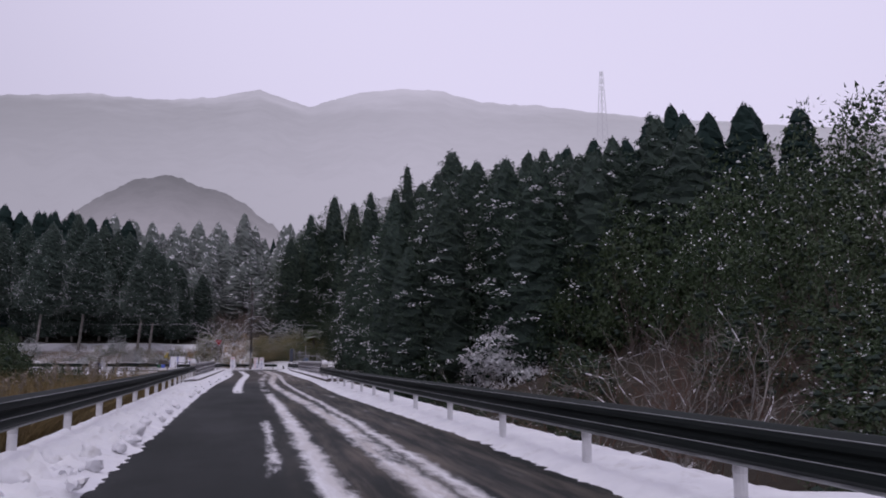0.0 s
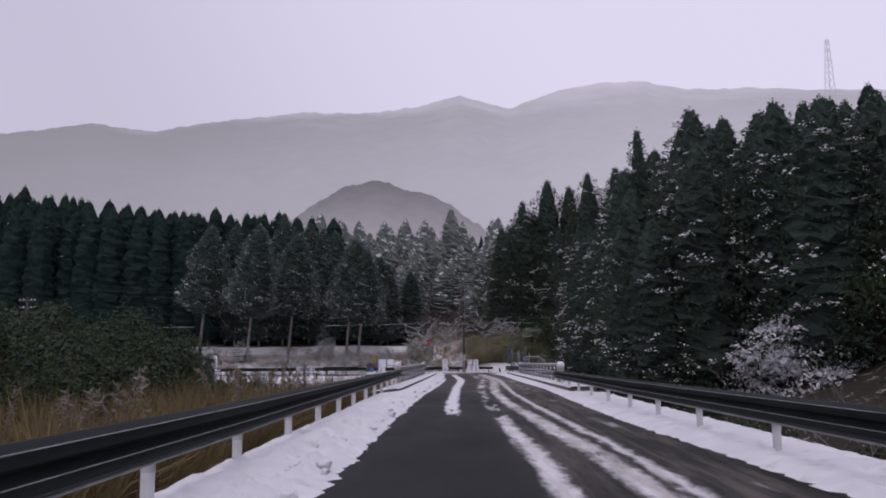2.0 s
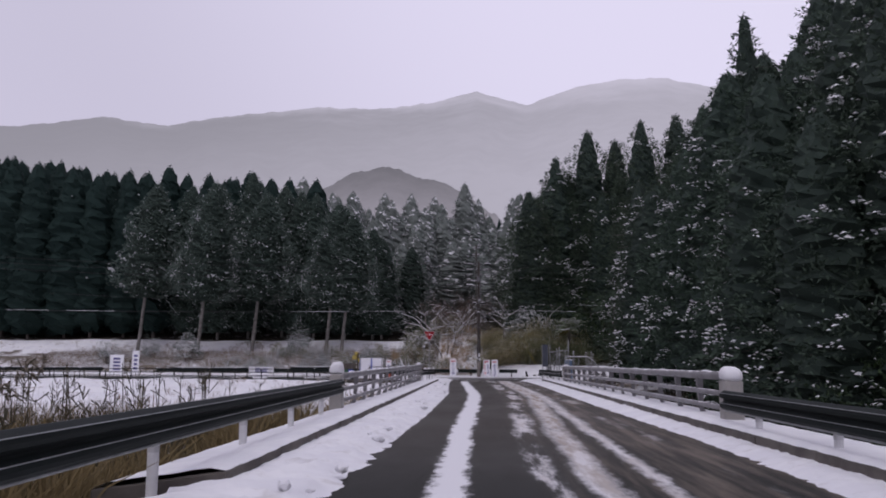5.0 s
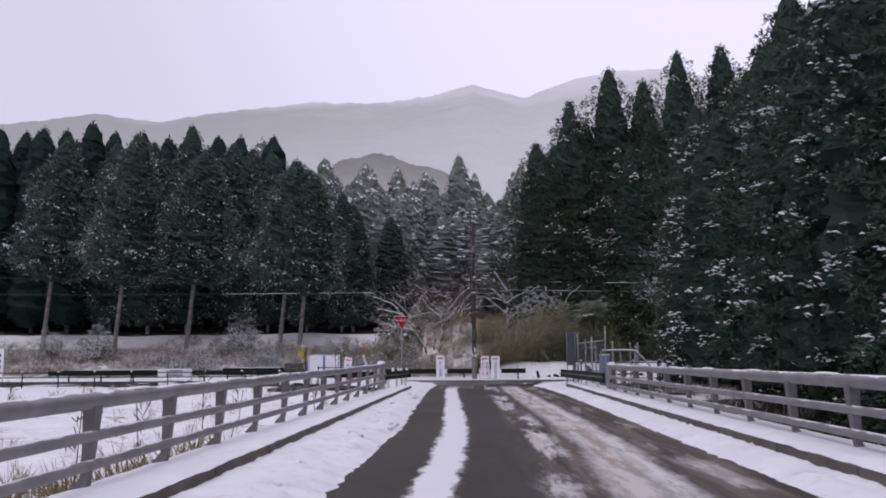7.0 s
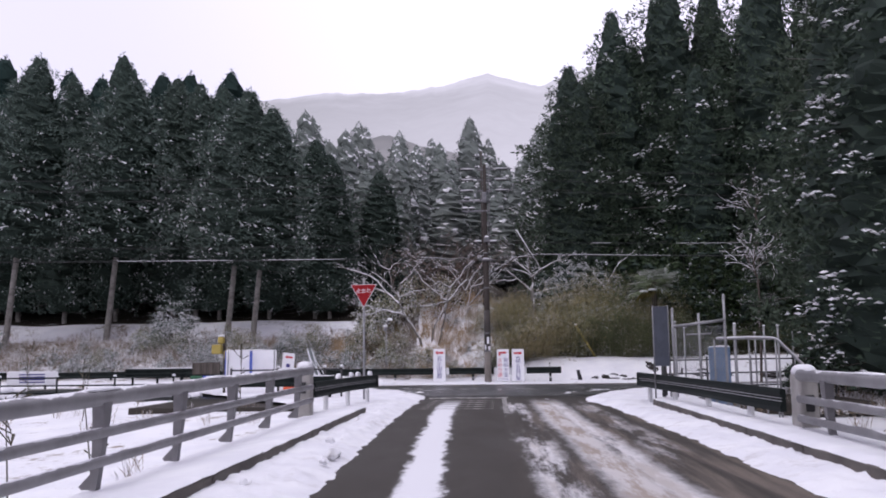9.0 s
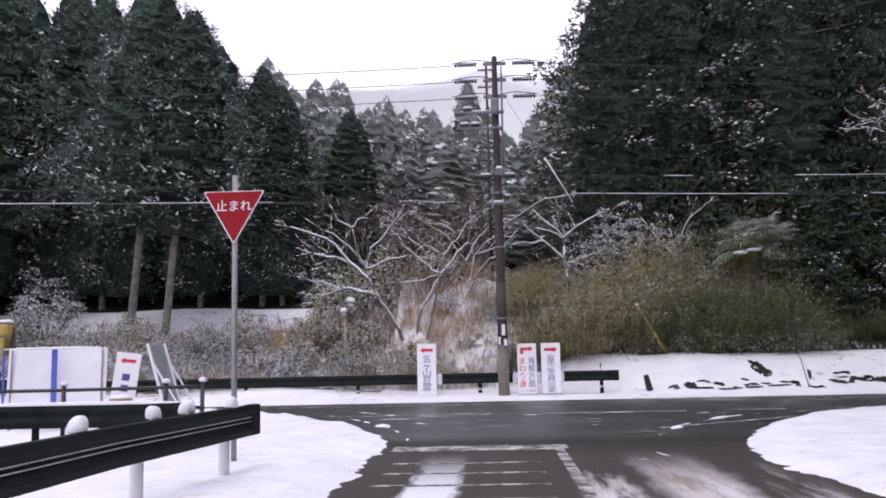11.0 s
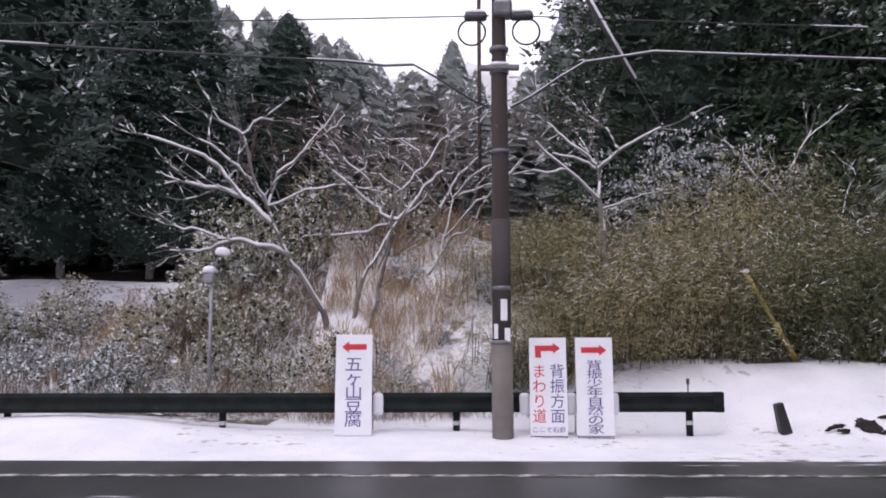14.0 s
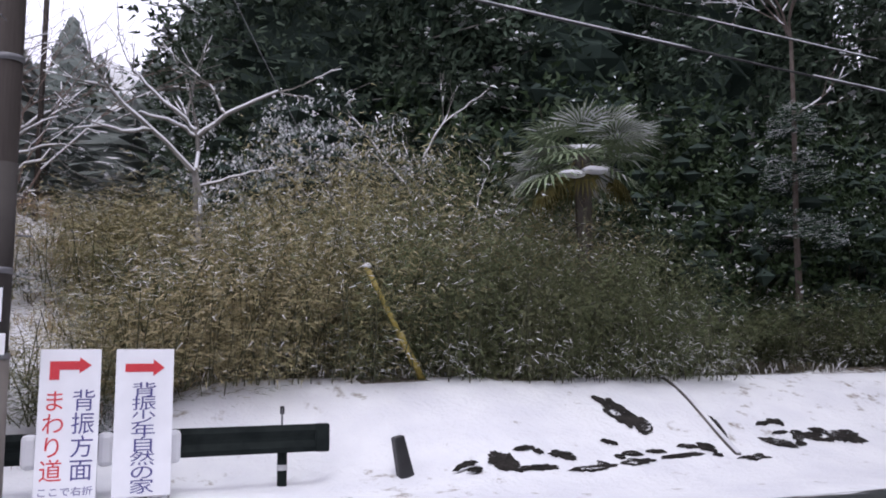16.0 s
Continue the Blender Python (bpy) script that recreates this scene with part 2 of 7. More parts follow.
def thing(name, at=(0, 0, 0), turn=0.0, **tags):
    ob = new(name)
    ob.location, ob.rotation_euler = at, (0, 0, radians(turn))
    return tagged(ob, **tags)


def box(size, at=(0, 0, 0), bevel=0.0, turn=None):
    bm = bmesh.new()
    bmesh.ops.create_cube(bm, size=1.0)
    bmesh.ops.scale(bm, vec=size, verts=bm.verts)
    if bevel:
        bmesh.ops.bevel(bm, geom=bm.edges[:], offset=bevel, segments=2, affect="EDGES", profile=0.5)
    if turn is not None:
        bmesh.ops.transform(bm, matrix=turn, verts=bm.verts)
    bmesh.ops.translate(bm, vec=at, verts=bm.verts)
    return bm


def tubes(segs, sides=6):
    """Tapered tubes along (p0, p1, r0, r1); returns verts and faces."""
    verts, faces = [], []
    for p0, p1, r0, r1 in segs:
        p0, p1 = Vector(p0), Vector(p1)
        d = (p1 - p0)
        if d.length < 1e-6:
            continue
        q = d.to_track_quat("Z", "Y")
        k = len(verts)
        for p, r in ((p0, r0), (p1, r1)):
            for i in range(sides):
                a = 2 * math.pi * i / sides
                verts.append(p + q @ Vector((math.cos(a) * r, math.sin(a) * r, 0)))
        for i in range(sides):
            j = (i + 1) % sides
            faces.append((k + i, k + j, k + sides + j, k + sides + i))
        faces.append(tuple(k + i for i in reversed(range(sides))))
        faces.append(tuple(k + sides + i for i in range(sides)))
    return verts, faces


def tube_part(name, segs, material, parent, label="", sides=8):
    v, f = tubes(segs, sides)
    return put(name, mesh_of(name, v, f, [material], smooth=False), parent, label=label)


def sweep(path, r, sides=8, closed_ends=True):
    """One smooth pipe along a path of points."""
    verts, faces = [], []
    n = len(path)
    for k, p in enumerate(path):
        p = Vector(p)
        d = (Vector(path[min(k + 1, n - 1)]) - Vector(path[max(k - 1, 0)])).normalized()
        q = d.to_track_quat("Z", "Y")
        for i in range(sides):
            a = 2 * math.pi * i / sides
            verts.append(p + q @ Vector((math.cos(a) * r, math.sin(a) * r, 0)))
    for k in range(n - 1):
        for i in range(sides):
            j = (i + 1) % sides
            faces.append((k * sides + i, k * sides + j, (k + 1) * sides + j, (k + 1) * sides + i))
    if closed_ends:
        faces.append(tuple(reversed(range(sides))))
        faces.append(tuple((n - 1) * sides + i for i in range(sides)))
    return verts, faces


def pipe_part(name, path, r, material, parent, label="", sides=8):
    v, f = sweep(path, r, sides)
    return put(name, mesh_of(name, v, f, [material], smooth=True), parent, label=label)


def profile_part(name, path, profile, material, parent, label="", smooth=False):
    """A closed profile of (out, up) swept along a path in plan; out points to the path's right."""
    verts, faces = [], []
    n, m = len(path), len(profile)
    for k, p in enumerate(path):
        p = Vector(p)
        d = Vector(path[min(k + 1, n - 1)]) - Vector(path[max(k - 1, 0)])
        d.z = 0
        d.normalize()
        side = Vector((d.y, -d.x, 0))
        for o, u in profile:
            verts.append(p + side * o + Vector((0, 0, u)))
    for k in range(n - 1):
        for i in range(m):
            j = (i + 1) % m
            faces.append((k * m + i, (k + 1) * m + i, (k + 1) * m + j, k * m + j))
    faces.append(tuple(range(m)))
    faces.append(tuple((n - 1) * m + i for i in reversed(range(m))))
    return put(name, mesh_of(name, verts, faces, [material], smooth=smooth), parent, label=label)


def bumpy(bm, amount, scale, seed=0):
    for v in bm.verts:
        v.co += v.normal * amount * noise.noise(v.co * scale + Vector((seed, seed * 2, 0)))


def snow_cap(name, size, at, parent=None, seed=0, label="", turn=0.0):
    """A rounded pillow of snow, size (x, y, z), resting at its underside."""
    bm = bmesh.new()
    bmesh.ops.create_icosphere(bm, subdivisions=3, radius=0.5)
    for v in bm.verts:
        if v.co.z < 0:
            v.co.z *= 0.25
        v.co.x = math.copysign(abs(2 * v.co.x) ** 0.6 / 2, v.co.x)
        v.co.y = math.copysign(abs(2 * v.co.y) ** 0.6 / 2, v.co.y)
    bmesh.ops.scale(bm, vec=(size[0], size[1], size[2] * 1.6), verts=bm.verts)
    bm.normal_update()
    bumpy(bm, min(size) * 0.18, 2.2 / max(0.15, min(size[:2])) * 0.5, seed)
    bmesh.ops.transform(bm, matrix=pose(0, 0, 0, 0, 0, turn), verts=bm.verts)
    low = min(v.co.z for v in bm.verts)
    bmesh.ops.translate(bm, vec=(at[0], at[1], at[2] - low - 0.012), verts=bm.verts)
    return part(name, bm, M_SNOW, parent, label, smooth=True)


def lettering(body, size, material, parent, at, label="", upright=True, bold=0.0):
    """Flat raised letters facing -y, centred at their place."""
    c = bpy.data.curves.new("lettering", "FONT")
    c.body, c.size, c.align_x, c.align_y, c.extrude, c.offset = body, size, "CENTER", "CENTER", 0.0015, bold
    ob = new("lettering", c)
    dg = bpy.context.evaluated_depsgraph_get()
    me = bpy.data.meshes.new_from_object(ob.evaluated_get(dg))
    me.materials.clear()
    me.materials.append(material)
    bpy.data.objects.remove(ob)
    bpy.data.curves.remove(c)
    me.transform(pose(0, 0, 0, 90, 0, 0))
    return put("lettering", me, parent, at, label)


def smooth_step(a, b, x):
    t = np.clip((np.asarray(x, float) - np.asarray(a, float)) / (np.asarray(b, float) - np.asarray(a, float)), 0, 1)
    return t * t * (3 - 2 * t)


def fractal(x, y, scale, octaves=3, seed=0.0):
    p, total, amp = Vector((x * scale, y * scale, seed)), 0.0, 1.0
    for _ in range(octaves):
        total += amp * noise.noise(p)
        p, amp = p * 2.03, amp * 0.5
    return total


# ---- the lie of the land ----
def ground(x, y):
    """Height of the land: a road on a low bank, a field on one side, a hollow and a wooded hill on the other."""
    x, y = np.asarray(x, float), np.asarray(y, float)
    left = np.interp(y, [-40, 20, 58, 80, 96, 111], [-1.5, -1.4, -1.15, -0.5, -0.05, 0.1])
    right = np.interp(y, [-40, 0, 40, 62, 80, 90, 100, 110], [-2.4, -2.6, -3.0, -3.0, -1.7, -0.35, -0.12, -0.05])
    hill = 0.36 * np.maximum(0, x - 9.5) * smooth_step(112, 96, y) + 0.30 * np.maximum(0, x - 17.0) * smooth_step(100, 114, y)
    shift = 7.0 * smooth_step(5.5, 3.0, y)
    z = np.where(x < -2.5, left * smooth_step(6.2, 9.5, -x), right * smooth_step(1.5 + shift, 5.5 + shift, x) + np.minimum(hill, 16))
    crossing = smooth_step(97, 101, y) * smooth_step(112, 109.5, y)
    z = z * (1 - crossing)
    # far side of the crossing: terrace, mound and bank
    terrace = 0.25 * smooth_step(109.5, 112, y) + 1.5 * smooth_step(112, 119, y) + 1.0 * smooth_step(120, 125.5, y)
    mound = 0.2 * smooth_step(110, 113, y) + 4.2 * smooth_step(113.5, 120.5, y)
    foot = np.interp(x, [-1, 0.4, 1.6], [112.3, 112.2, 110.6])
    bank = 0.06 * smooth_step(109.9, 112, y) + 1.14 * smooth_step(foot, 114.0, y) + 1.6 * smooth_step(114.2, 122, y)
    a, b = smooth_step(-10.5, -6.5, x), smooth_step(-3.8, -0.5, x)
    far = terrace * (1 - a) + (mound * (1 - b) + bank * b) * a
    rise = 0.15 * np.clip(y - 121, 0, 110) + 0.03 * np.clip(y - 231, 0, 600)
    z = z + smooth_step(109, 110.5, y) * far + rise
    return z - 0.07


def ground_at(x, y):
    return float(ground(x, y))


def field_material():
    """Snow with dead grass showing through."""
    n = Nodes("snowy_field")
    big, tuft = n.noise(0.35, 5, 0.6), n.noise(3.5, 6, 0.7)
    bare = n.ramp(n.math("ADD", n.math("MULTIPLY", big, 0.55), n.math("MULTIPLY", tuft, 0.6)), 0.63, 0.74)
    col = n.mix(n.ramp(n.noise(1.0, 4), 0.3, 0.7), (0.69, 0.69, 0.72), (0.78, 0.78, 0.79))
    grass = n.mix(tuft, (0.10, 0.075, 0.045), (0.24, 0.19, 0.12))
    # bare slope of matted grass right behind the guardrail above the field
    pos = n.t.nodes.new("ShaderNodeNewGeometry").outputs["Position"]
    px, py, _ = n.xyz(pos)
    ragged = n.math("ADD", px, n.math("MULTIPLY", n.math("SUBTRACT", n.noise(2.2, 5, 0.65, pos), 0.5), 0.9))
    slope = n.math("MULTIPLY", n.math("MULTIPLY", n.ramp(ragged, -9.9, -9.3), n.ramp(px, -5.2, -5.6)), n.ramp(py, 45, 43))
    bare = n.math("MAXIMUM", bare, slope)
    n.bump(n.math("ADD", n.noise(2, 4), n.math("MULTIPLY", n.noise(14, 5), 0.4)), 0.5, 0.12)
    return n.done(n.mix(bare, col, grass), 0.8, 0, 0.2)


def floor_material(name, lo, hi, soil=((0.018, 0.015, 0.011), (0.055, 0.045, 0.032))):
    """Leaf litter and earth under trees with thin snow between."""
    n = Nodes(name)
    big, fine = n.noise(0.5, 5, 0.65), n.noise(7, 5, 0.7)
    col = n.mix(fine, *soil)
    s = n.ramp(n.math("ADD", n.math("MULTIPLY", big, 0.6), n.math("MULTIPLY", fine, 0.5)), lo, hi)
    n.bump(n.math("ADD", big, n.math("MULTIPLY", fine, 0.5)), 0.6, 0.15)
    return n.done(n.mix(s, col, SNOW), 0.9, 0, 0.2)


M_FIELD = field_material()
M_FLOOR = floor_material("forest_floor", 0.62, 0.72)
M_BANK = floor_material("weedy_bank_soil", 0.50, 0.66, ((0.07, 0.057, 0.043), (0.19, 0.16, 0.125)))


def build_ground():
    near_x = np.arange(-92, 62, 1.0)
    near_y = np.concatenate([np.arange(-40, 92, 1.0), np.arange(92, 126, 0.4), np.arange(126, 240, 2.0)])
    far = np.array([20, 60, 150, 350, 800, 1800, 3200.0])
    xs = np.concatenate([-92 - far[::-1], near_x, 61 + far])
    ys = np.concatenate([-40 - far[::-1], near_y, 240 + far])
    gx, gy = np.meshgrid(xs, ys)
    gz = ground(gx, gy)
    wild = ((gx < -8) | (gx > 3)) & ~((gy > 106) & (gy < 114.4) & (gx > -4))
    for j in range(len(ys)):
        for i in range(len(xs)):
            if wild[j, i] and abs(gx[j, i]) < 95 and gy[j, i] < 240:
                gz[j, i] += 0.16 * fractal(gx[j, i], gy[j, i], 0.22, 3, 4.0)
    nx, ny = len(xs), len(ys)
    faces, index = [], []
    for j in range(ny - 1):
        yc = (ys[j] + ys[j + 1]) / 2
        for i in range(nx - 1):
            xc = (xs[i] + xs[i + 1]) / 2
            k = j * nx + i
            faces.append((k, k + 1, k + nx + 1, k + nx))
            if not (-7.5 < xc < 3.5 or 100 < yc < 126):
                w = 6.0 * fractal(xc, yc, 0.12, 4, 11.0)
                xc, yb = xc + w, yc + w
            else:
                yb = yc
            if -30 < xc < -6.9 and yb < 57:
                index.append(2)
            elif yc > (125.6 if xc < -7.5 else 119.5) or (xc > 3.2 and yc < 86) or (xc > 9 and yc < 110):
                index.append(1)
            elif yc > 112.4 and ((xc < -7 and yc < 121.8 + 0.9 * fractal(xc, 0, 0.5, 3, 5.0)) or xc > -0.6) and not (xc > -0.6 and yc < 113.9 + 0.5 * fractal(xc, yc, 0.9, 3, 7.0)):
                index.append(2)
            else:
                index.append(0)
    me = mesh_of("ground", np.stack([gx.ravel(), gy.ravel(), gz.ravel()], 1), faces, [M_FIELD, M_FLOOR, M_BANK], index, True)
    tagged(put("ground", me), "snow-covered fields and wooded valley floor with dead grass", "ground", kind="structure")


build_ground()


# ---- the roads ----
def asphalt_material():
    """Wet asphalt with strips of trodden snow and brown slush between the wheel tracks."""
    n = Nodes("wet_asphalt")
    x, y, _ = n.xyz(n.t.nodes.new("ShaderNodeNewGeometry").outputs["Position"])
    pos = n.t.nodes.new("ShaderNodeNewGeometry").outputs["Position"]
    wob = n.math("MULTIPLY", n.math("SUBTRACT", n.noise(0.35, 3, 0.5, pos), 0.5), 0.22)
    edge = n.math("MULTIPLY", n.math("SUBTRACT", n.noise(5.0, 6, 0.7, pos, (1.0, 0.35, 1.0)), 0.5), 0.42)
    patch = n.noise(1.5, 6, 0.7, pos, (1.0, 0.16, 1.0))
    main = n.ramp(y, 100.6, 99.2)
    xw = n.math("ADD", n.math("ADD", x, wob), edge)
    cover = None
    brown = None
    # bands of snow, bending towards the mouth of the road: where they lie near, half way and far along, half width, cover near and far, how brown
    for c0, c1, c2, hw, k0, k1, y0, y1, dirty in ((-3.38, -3.66, -3.47, 0.18, 0.34, 1.0, 28, 36, 0.0), (-2.75, -2.75, -2.75, 0.05, 0.62, 0.0, 14, 24, 0.3), (-2.24, -2.54, -2.0, 0.13, 0.92, 0.64, 22, 34, 0.5), (-1.30, -1.95, -1.2, 0.15, 0.85, 0.95, 30, 60, 0.8), (-0.93, -1.25, -0.86, 0.07, 0.92, 0.85, 30, 60, 0.55), (-0.2, -0.3, -0.2, 0.12, 0.5, 0.6, 30, 60, 1.0)):
        c = n.math("ADD", n.math("ADD", c0, n.math("MULTIPLY", n.ramp(y, 14, 42), c1 - c0)), n.math("MULTIPLY", n.ramp(y, 46, 72), c2 - c1))
        c = n.math("SUBTRACT", c, n.math("MULTIPLY", n.ramp(y, 68, 96), 0.75 if dirty < 0.1 else 0.45))
        hw = n.math("ADD", hw, n.math("MULTIPLY", n.ramp(y, 44, 72), 0.09 if dirty > 0.1 else 0.06))
        d = n.math("ABSOLUTE", n.math("SUBTRACT", xw, c))
        soft = 0.065 + 0.06 * min(1.0, dirty)
        soft = n.math("ADD", soft, n.math("MULTIPLY", n.ramp(y, 48, 66), 0.07 * min(1.0, dirty * 2)))
        band = n.math("SUBTRACT", 1.0, n.ramp(d, n.math("SUBTRACT", hw, n.math("MULTIPLY", soft, 0.8)), n.math("ADD", hw, soft)))
        k = n.math("ADD", k0, n.math("MULTIPLY", n.ramp(y, y0, y1), k1 - k0))
        low = n.math("SUBTRACT", 0.86, n.math("MULTIPLY", k, 0.62))
        m = n.math("MULTIPLY", band, n.ramp(patch, low, n.math("ADD", low, 0.08 + 0.12 * min(1.0, dirty))))
        cover = m if cover is None else n.math("MAXIMUM", cover, m)
        dm = n.math("MULTIPLY", m, dirty)
        brown = dm if brown is None else n.math("MAXIMUM", brown, dm)
    cover = n.math("MULTIPLY", n.math("MULTIPLY", cover, main), n.ramp(y, 98.2, 94.5))
    # thin scraps on the crossing road, drawn out along it
    scraps = n.ramp(n.noise(1.3, 6, 0.7, pos, (0.25, 2.2, 1.0)), 0.61, 0.66)
    cover = n.math("MAXIMUM", cover, n.math("MULTIPLY", scraps, n.math("SUBTRACT", 1.0, main)))
    grit = n.noise(160, 2, 0.6, pos)
    damp = n.noise(0.5, 4, 0.6, pos, (1.0, 0.3, 1.0))
    base = n.mix(n.math("ADD", n.math("MULTIPLY", damp, 0.6), n.math("MULTIPLY", grit, 0.4)), (0.0042, 0.0062, 0.0056), (0.0125, 0.0160, 0.0148))
    bridge = n.math("MULTIPLY", n.ramp(y, 38, 56), n.ramp(y, 101.5, 97.0))
    film = n.math("MULTIPLY", n.ramp(n.math("ADD", x, n.math("MULTIPLY", edge, 1.5)), -2.9, -1.6), n.math("MULTIPLY", n.ramp(n.noise(3.2, 6, 0.7, pos, (1.0, 0.06, 1.0)), 0.40, 0.66), n.ramp(y, 98.0, 90.0)))
    base = n.mix(n.math("MULTIPLY", n.math("MULTIPLY", film, main), n.math("ADD", 0.5, n.math("MULTIPLY", bridge, 0.45))), base, (0.19, 0.158, 0.130))
    base = n.mix(n.math("MULTIPLY", bridge, 0.45), base, (0.10, 0.085, 0.072))
    snowc = n.mix(n.math("MULTIPLY", n.math("MULTIPLY", brown, n.math("ADD", 0.8, n.math("MULTIPLY", bridge, 0.5))), n.math("MAXIMUM", n.ramp(n.noise(4, 6, 0.65, pos, (1.0, 0.15, 1.0)), 0.30, 0.62), n.math("MULTIPLY", bridge, 0.5)), clamp=True), (0.70, 0.70, 0.72), (0.33, 0.285, 0.245))
    col = n.mix(cover, base, snowc)
    rough = n.math("ADD", n.math("MULTIPLY", cover, 0.4), n.math("ADD", 0.38, n.math("MULTIPLY", damp, 0.4)))
    rough = n.math("SUBTRACT", rough, n.math("MULTIPLY", n.math("SUBTRACT", 1.0, main), 0.22))
    n.bump(n.math("ADD", n.math("MULTIPLY", cover, 1.6), n.math("MULTIPLY", grit, 0.25)), 0.5, 0.02)
    mat = n.done(col, rough, 0, 0.12)
    n.link(n.math("ADD", 0.08, n.math("MULTIPLY", n.math("SUBTRACT", 1.0, main), 0.42)), n.bsdf.inputs["Specular IOR Level"])
    return mat


M_ASPHALT = asphalt_material()


def build_road():
    quads = [(-5.9, -45, 1.0, 95), (-13, 95, 7, 101.2), (-75, 101.2, 48, 109.2)]
    v, f = [], []
    for x0, y0, x1, y1 in quads:
        k = len(v)
        v += [(x0, y0, 0), (x1, y0, 0), (x1, y1, 0), (x0, y1, 0), (x0, y0, -0.3), (x1, y0, -0.3), (x1, y1, -0.3), (x0, y1, -0.3)]
        f += [tuple(k + i for i in q) for q in ((0, 1, 2, 3), (0, 4, 5, 1), (1, 5, 6, 2), (2, 6, 7, 3), (3, 7, 4, 0))]
    road = put("road", mesh_of("road", v, f, [M_ASPHALT]))
    tagged(road, "wet asphalt road with strips of trodden snow and slush", "road", kind="structure")
    return road


road = build_road()


def paint_material():
    n = Nodes("worn_road_paint")
    w = n.ramp(n.noise(3, 6, 0.75), 0.42, 0.62)
    col = n.mix(w, (0.05, 0.047, 0.044), (0.50, 0.48, 0.45))
    return n.done(col, 0.6, 0, 0.3)


M_PAINT = paint_material()


def painted(x0, y0, x1, y1, name="road_marking", turn=0.0):
    bm = box((x1 - x0, y1 - y0, 0.006), (0, 0, 0.003))
    ob = part(name, bm, M_PAINT, road)
    ob.location = ((x0 + x1) / 2, (y0 + y1) / 2, 0.001)
    ob.rotation_euler = (0, 0, radians(turn))


painted(-5.0, 98.3, -2.55, 98.85, "stop_line")
for k in range(5):
    painted(-4.9 + 0.02 * k, 93.6 + 0.85 * k, -3.0, 93.68 + 0.85 * k, "slow_marking")
painted(-2.75, 92.0, -2.62, 98.3, "centre_line", 0)
for k in range(12):
    painted(-15 + 2.05 * k, 104.7, -13.9 + 2.05 * k, 104.84, "centre_dash", 0.5)
painted(-40, 107.95, 30, 108.09, "edge_line", 0.3)
painted(-1.0, 101.9, 2.2, 102.02, "edge_line", 32)


# ---- snow left by the plough ----
LEFT_EDGE = ([-45, 0, 10, 30, 45, 58, 72, 79, 89, 95, 97, 99.5, 102.2, 104.5, 106.3, 107.6], [-4.5, -4.45, -4.5, -4.75, -4.75, -4.5, -4.45, -4.7, -5.0, -5.1, -5.1, -5.1, -6.0, -7.5, -9.3, -11.6])
RIGHT_EDGE = ([-45, 5, 12, 20, 30, 40, 50, 65, 76, 86, 94, 97, 99.2, 101.7, 103.7, 105.2], [0.3, 0.3, 0.35, 0.2, 0.0, 0.15, 0.35, 0.15, 0.12, 0.08, -0.15, -0.45, 0.0, 1.2, 3.1, 7.0])


def verge(name, edge, reach, sign, y0, y1, step, lump, label, heap):
    """Banked snow from a ragged edge on the road outwards to the reach."""
    ys = np.arange(y0, y1, step)
    us = np.concatenate([np.linspace(0, 0.35, 9), np.linspace(0.4, 1, 11)])
    verts = []
    for y in ys:
        e = np.interp(y, *edge) - sign * (0.7 if y < 50 or y > 93 else 0.4) * (0.13 * fractal(0, y, 0.9, 3, sign) + 0.13 * fractal(3, y, 4.0, 4, sign))
        r = np.interp(y, *reach)
        for u in us:
            x = e + (r - e) * u
            d = abs(x - e)
            clod = max(0.0, fractal(x, y, 4.6, 3, 9.0) - 0.02) * smooth_step(0.12, 0.45, d) * smooth_step(1.5, 0.8, d) * (1.0 if y < 30 else 0.45)
            h = 0.10 * smooth_step(0.0, 0.5, d) + lump * clod + 0.025 * fractal(x, y, 3.0, 3, 2.0) * smooth_step(0, 0.25, d)
            h = h + heap(y) * smooth_step(0.45, 1.15, d)
            if sign < 0 and y < 44:
                h = h * smooth_step(0.0, 0.4, abs(r - x) + 0.08 * fractal(x, y, 1.7, 3, 6.0))
            h = h + max(0.0, float(ground(x, y)) + 0.07) if y > 94 and d > 1.5 else h
            verts.append((x, y, max(-0.03, h - 0.012)))
    n = len(us)
    faces = []
    for j in range(len(ys) - 1):
        for i in range(n - 1):
            k = j * n + i
            q = (k, k + 1, k + n + 1, k + n)
            faces.append(q if sign > 0 else q[::-1])
    me = mesh_of(name, verts, faces, [M_VERGE], smooth=True)
    tagged(put(name, me), label, "snow", kind="stuff")


verge("snow_verge", LEFT_EDGE, ([-45, 15, 30, 43, 45, 90, 91.5, 95, 100, 104, 107.6], [-6.05, -6.25, -6.45, -6.7, -5.87, -5.87, -7.2, -8.5, -12, -15, -19]), -1, -14, 107.6, 0.11, 0.22, "lumpy ploughed white snow along the road edge", lambda y: float(np.interp(y, [-45, 40, 46, 92, 94], [0.12, 0.12, 0.03, 0.03, 0.0])))
verge("snow_verge", RIGHT_EDGE, ([-45, 2.6, 3.6, 4.6, 20, 42, 44.5, 92, 93.5, 96, 100, 105.2], [8.0, 8.0, 5.0, 1.7, 1.6, 1.9, 0.9, 0.9, 1.6, 2.6, 6.0, 13]), 1, -14, 105.2, 0.13, 0.10, "smooth banked white snow along the road edge", lambda y: float(np.interp(y, [-45, 40, 46, 88, 92], [0.02, 0.03, 0.07, 0.06, 0.0])))


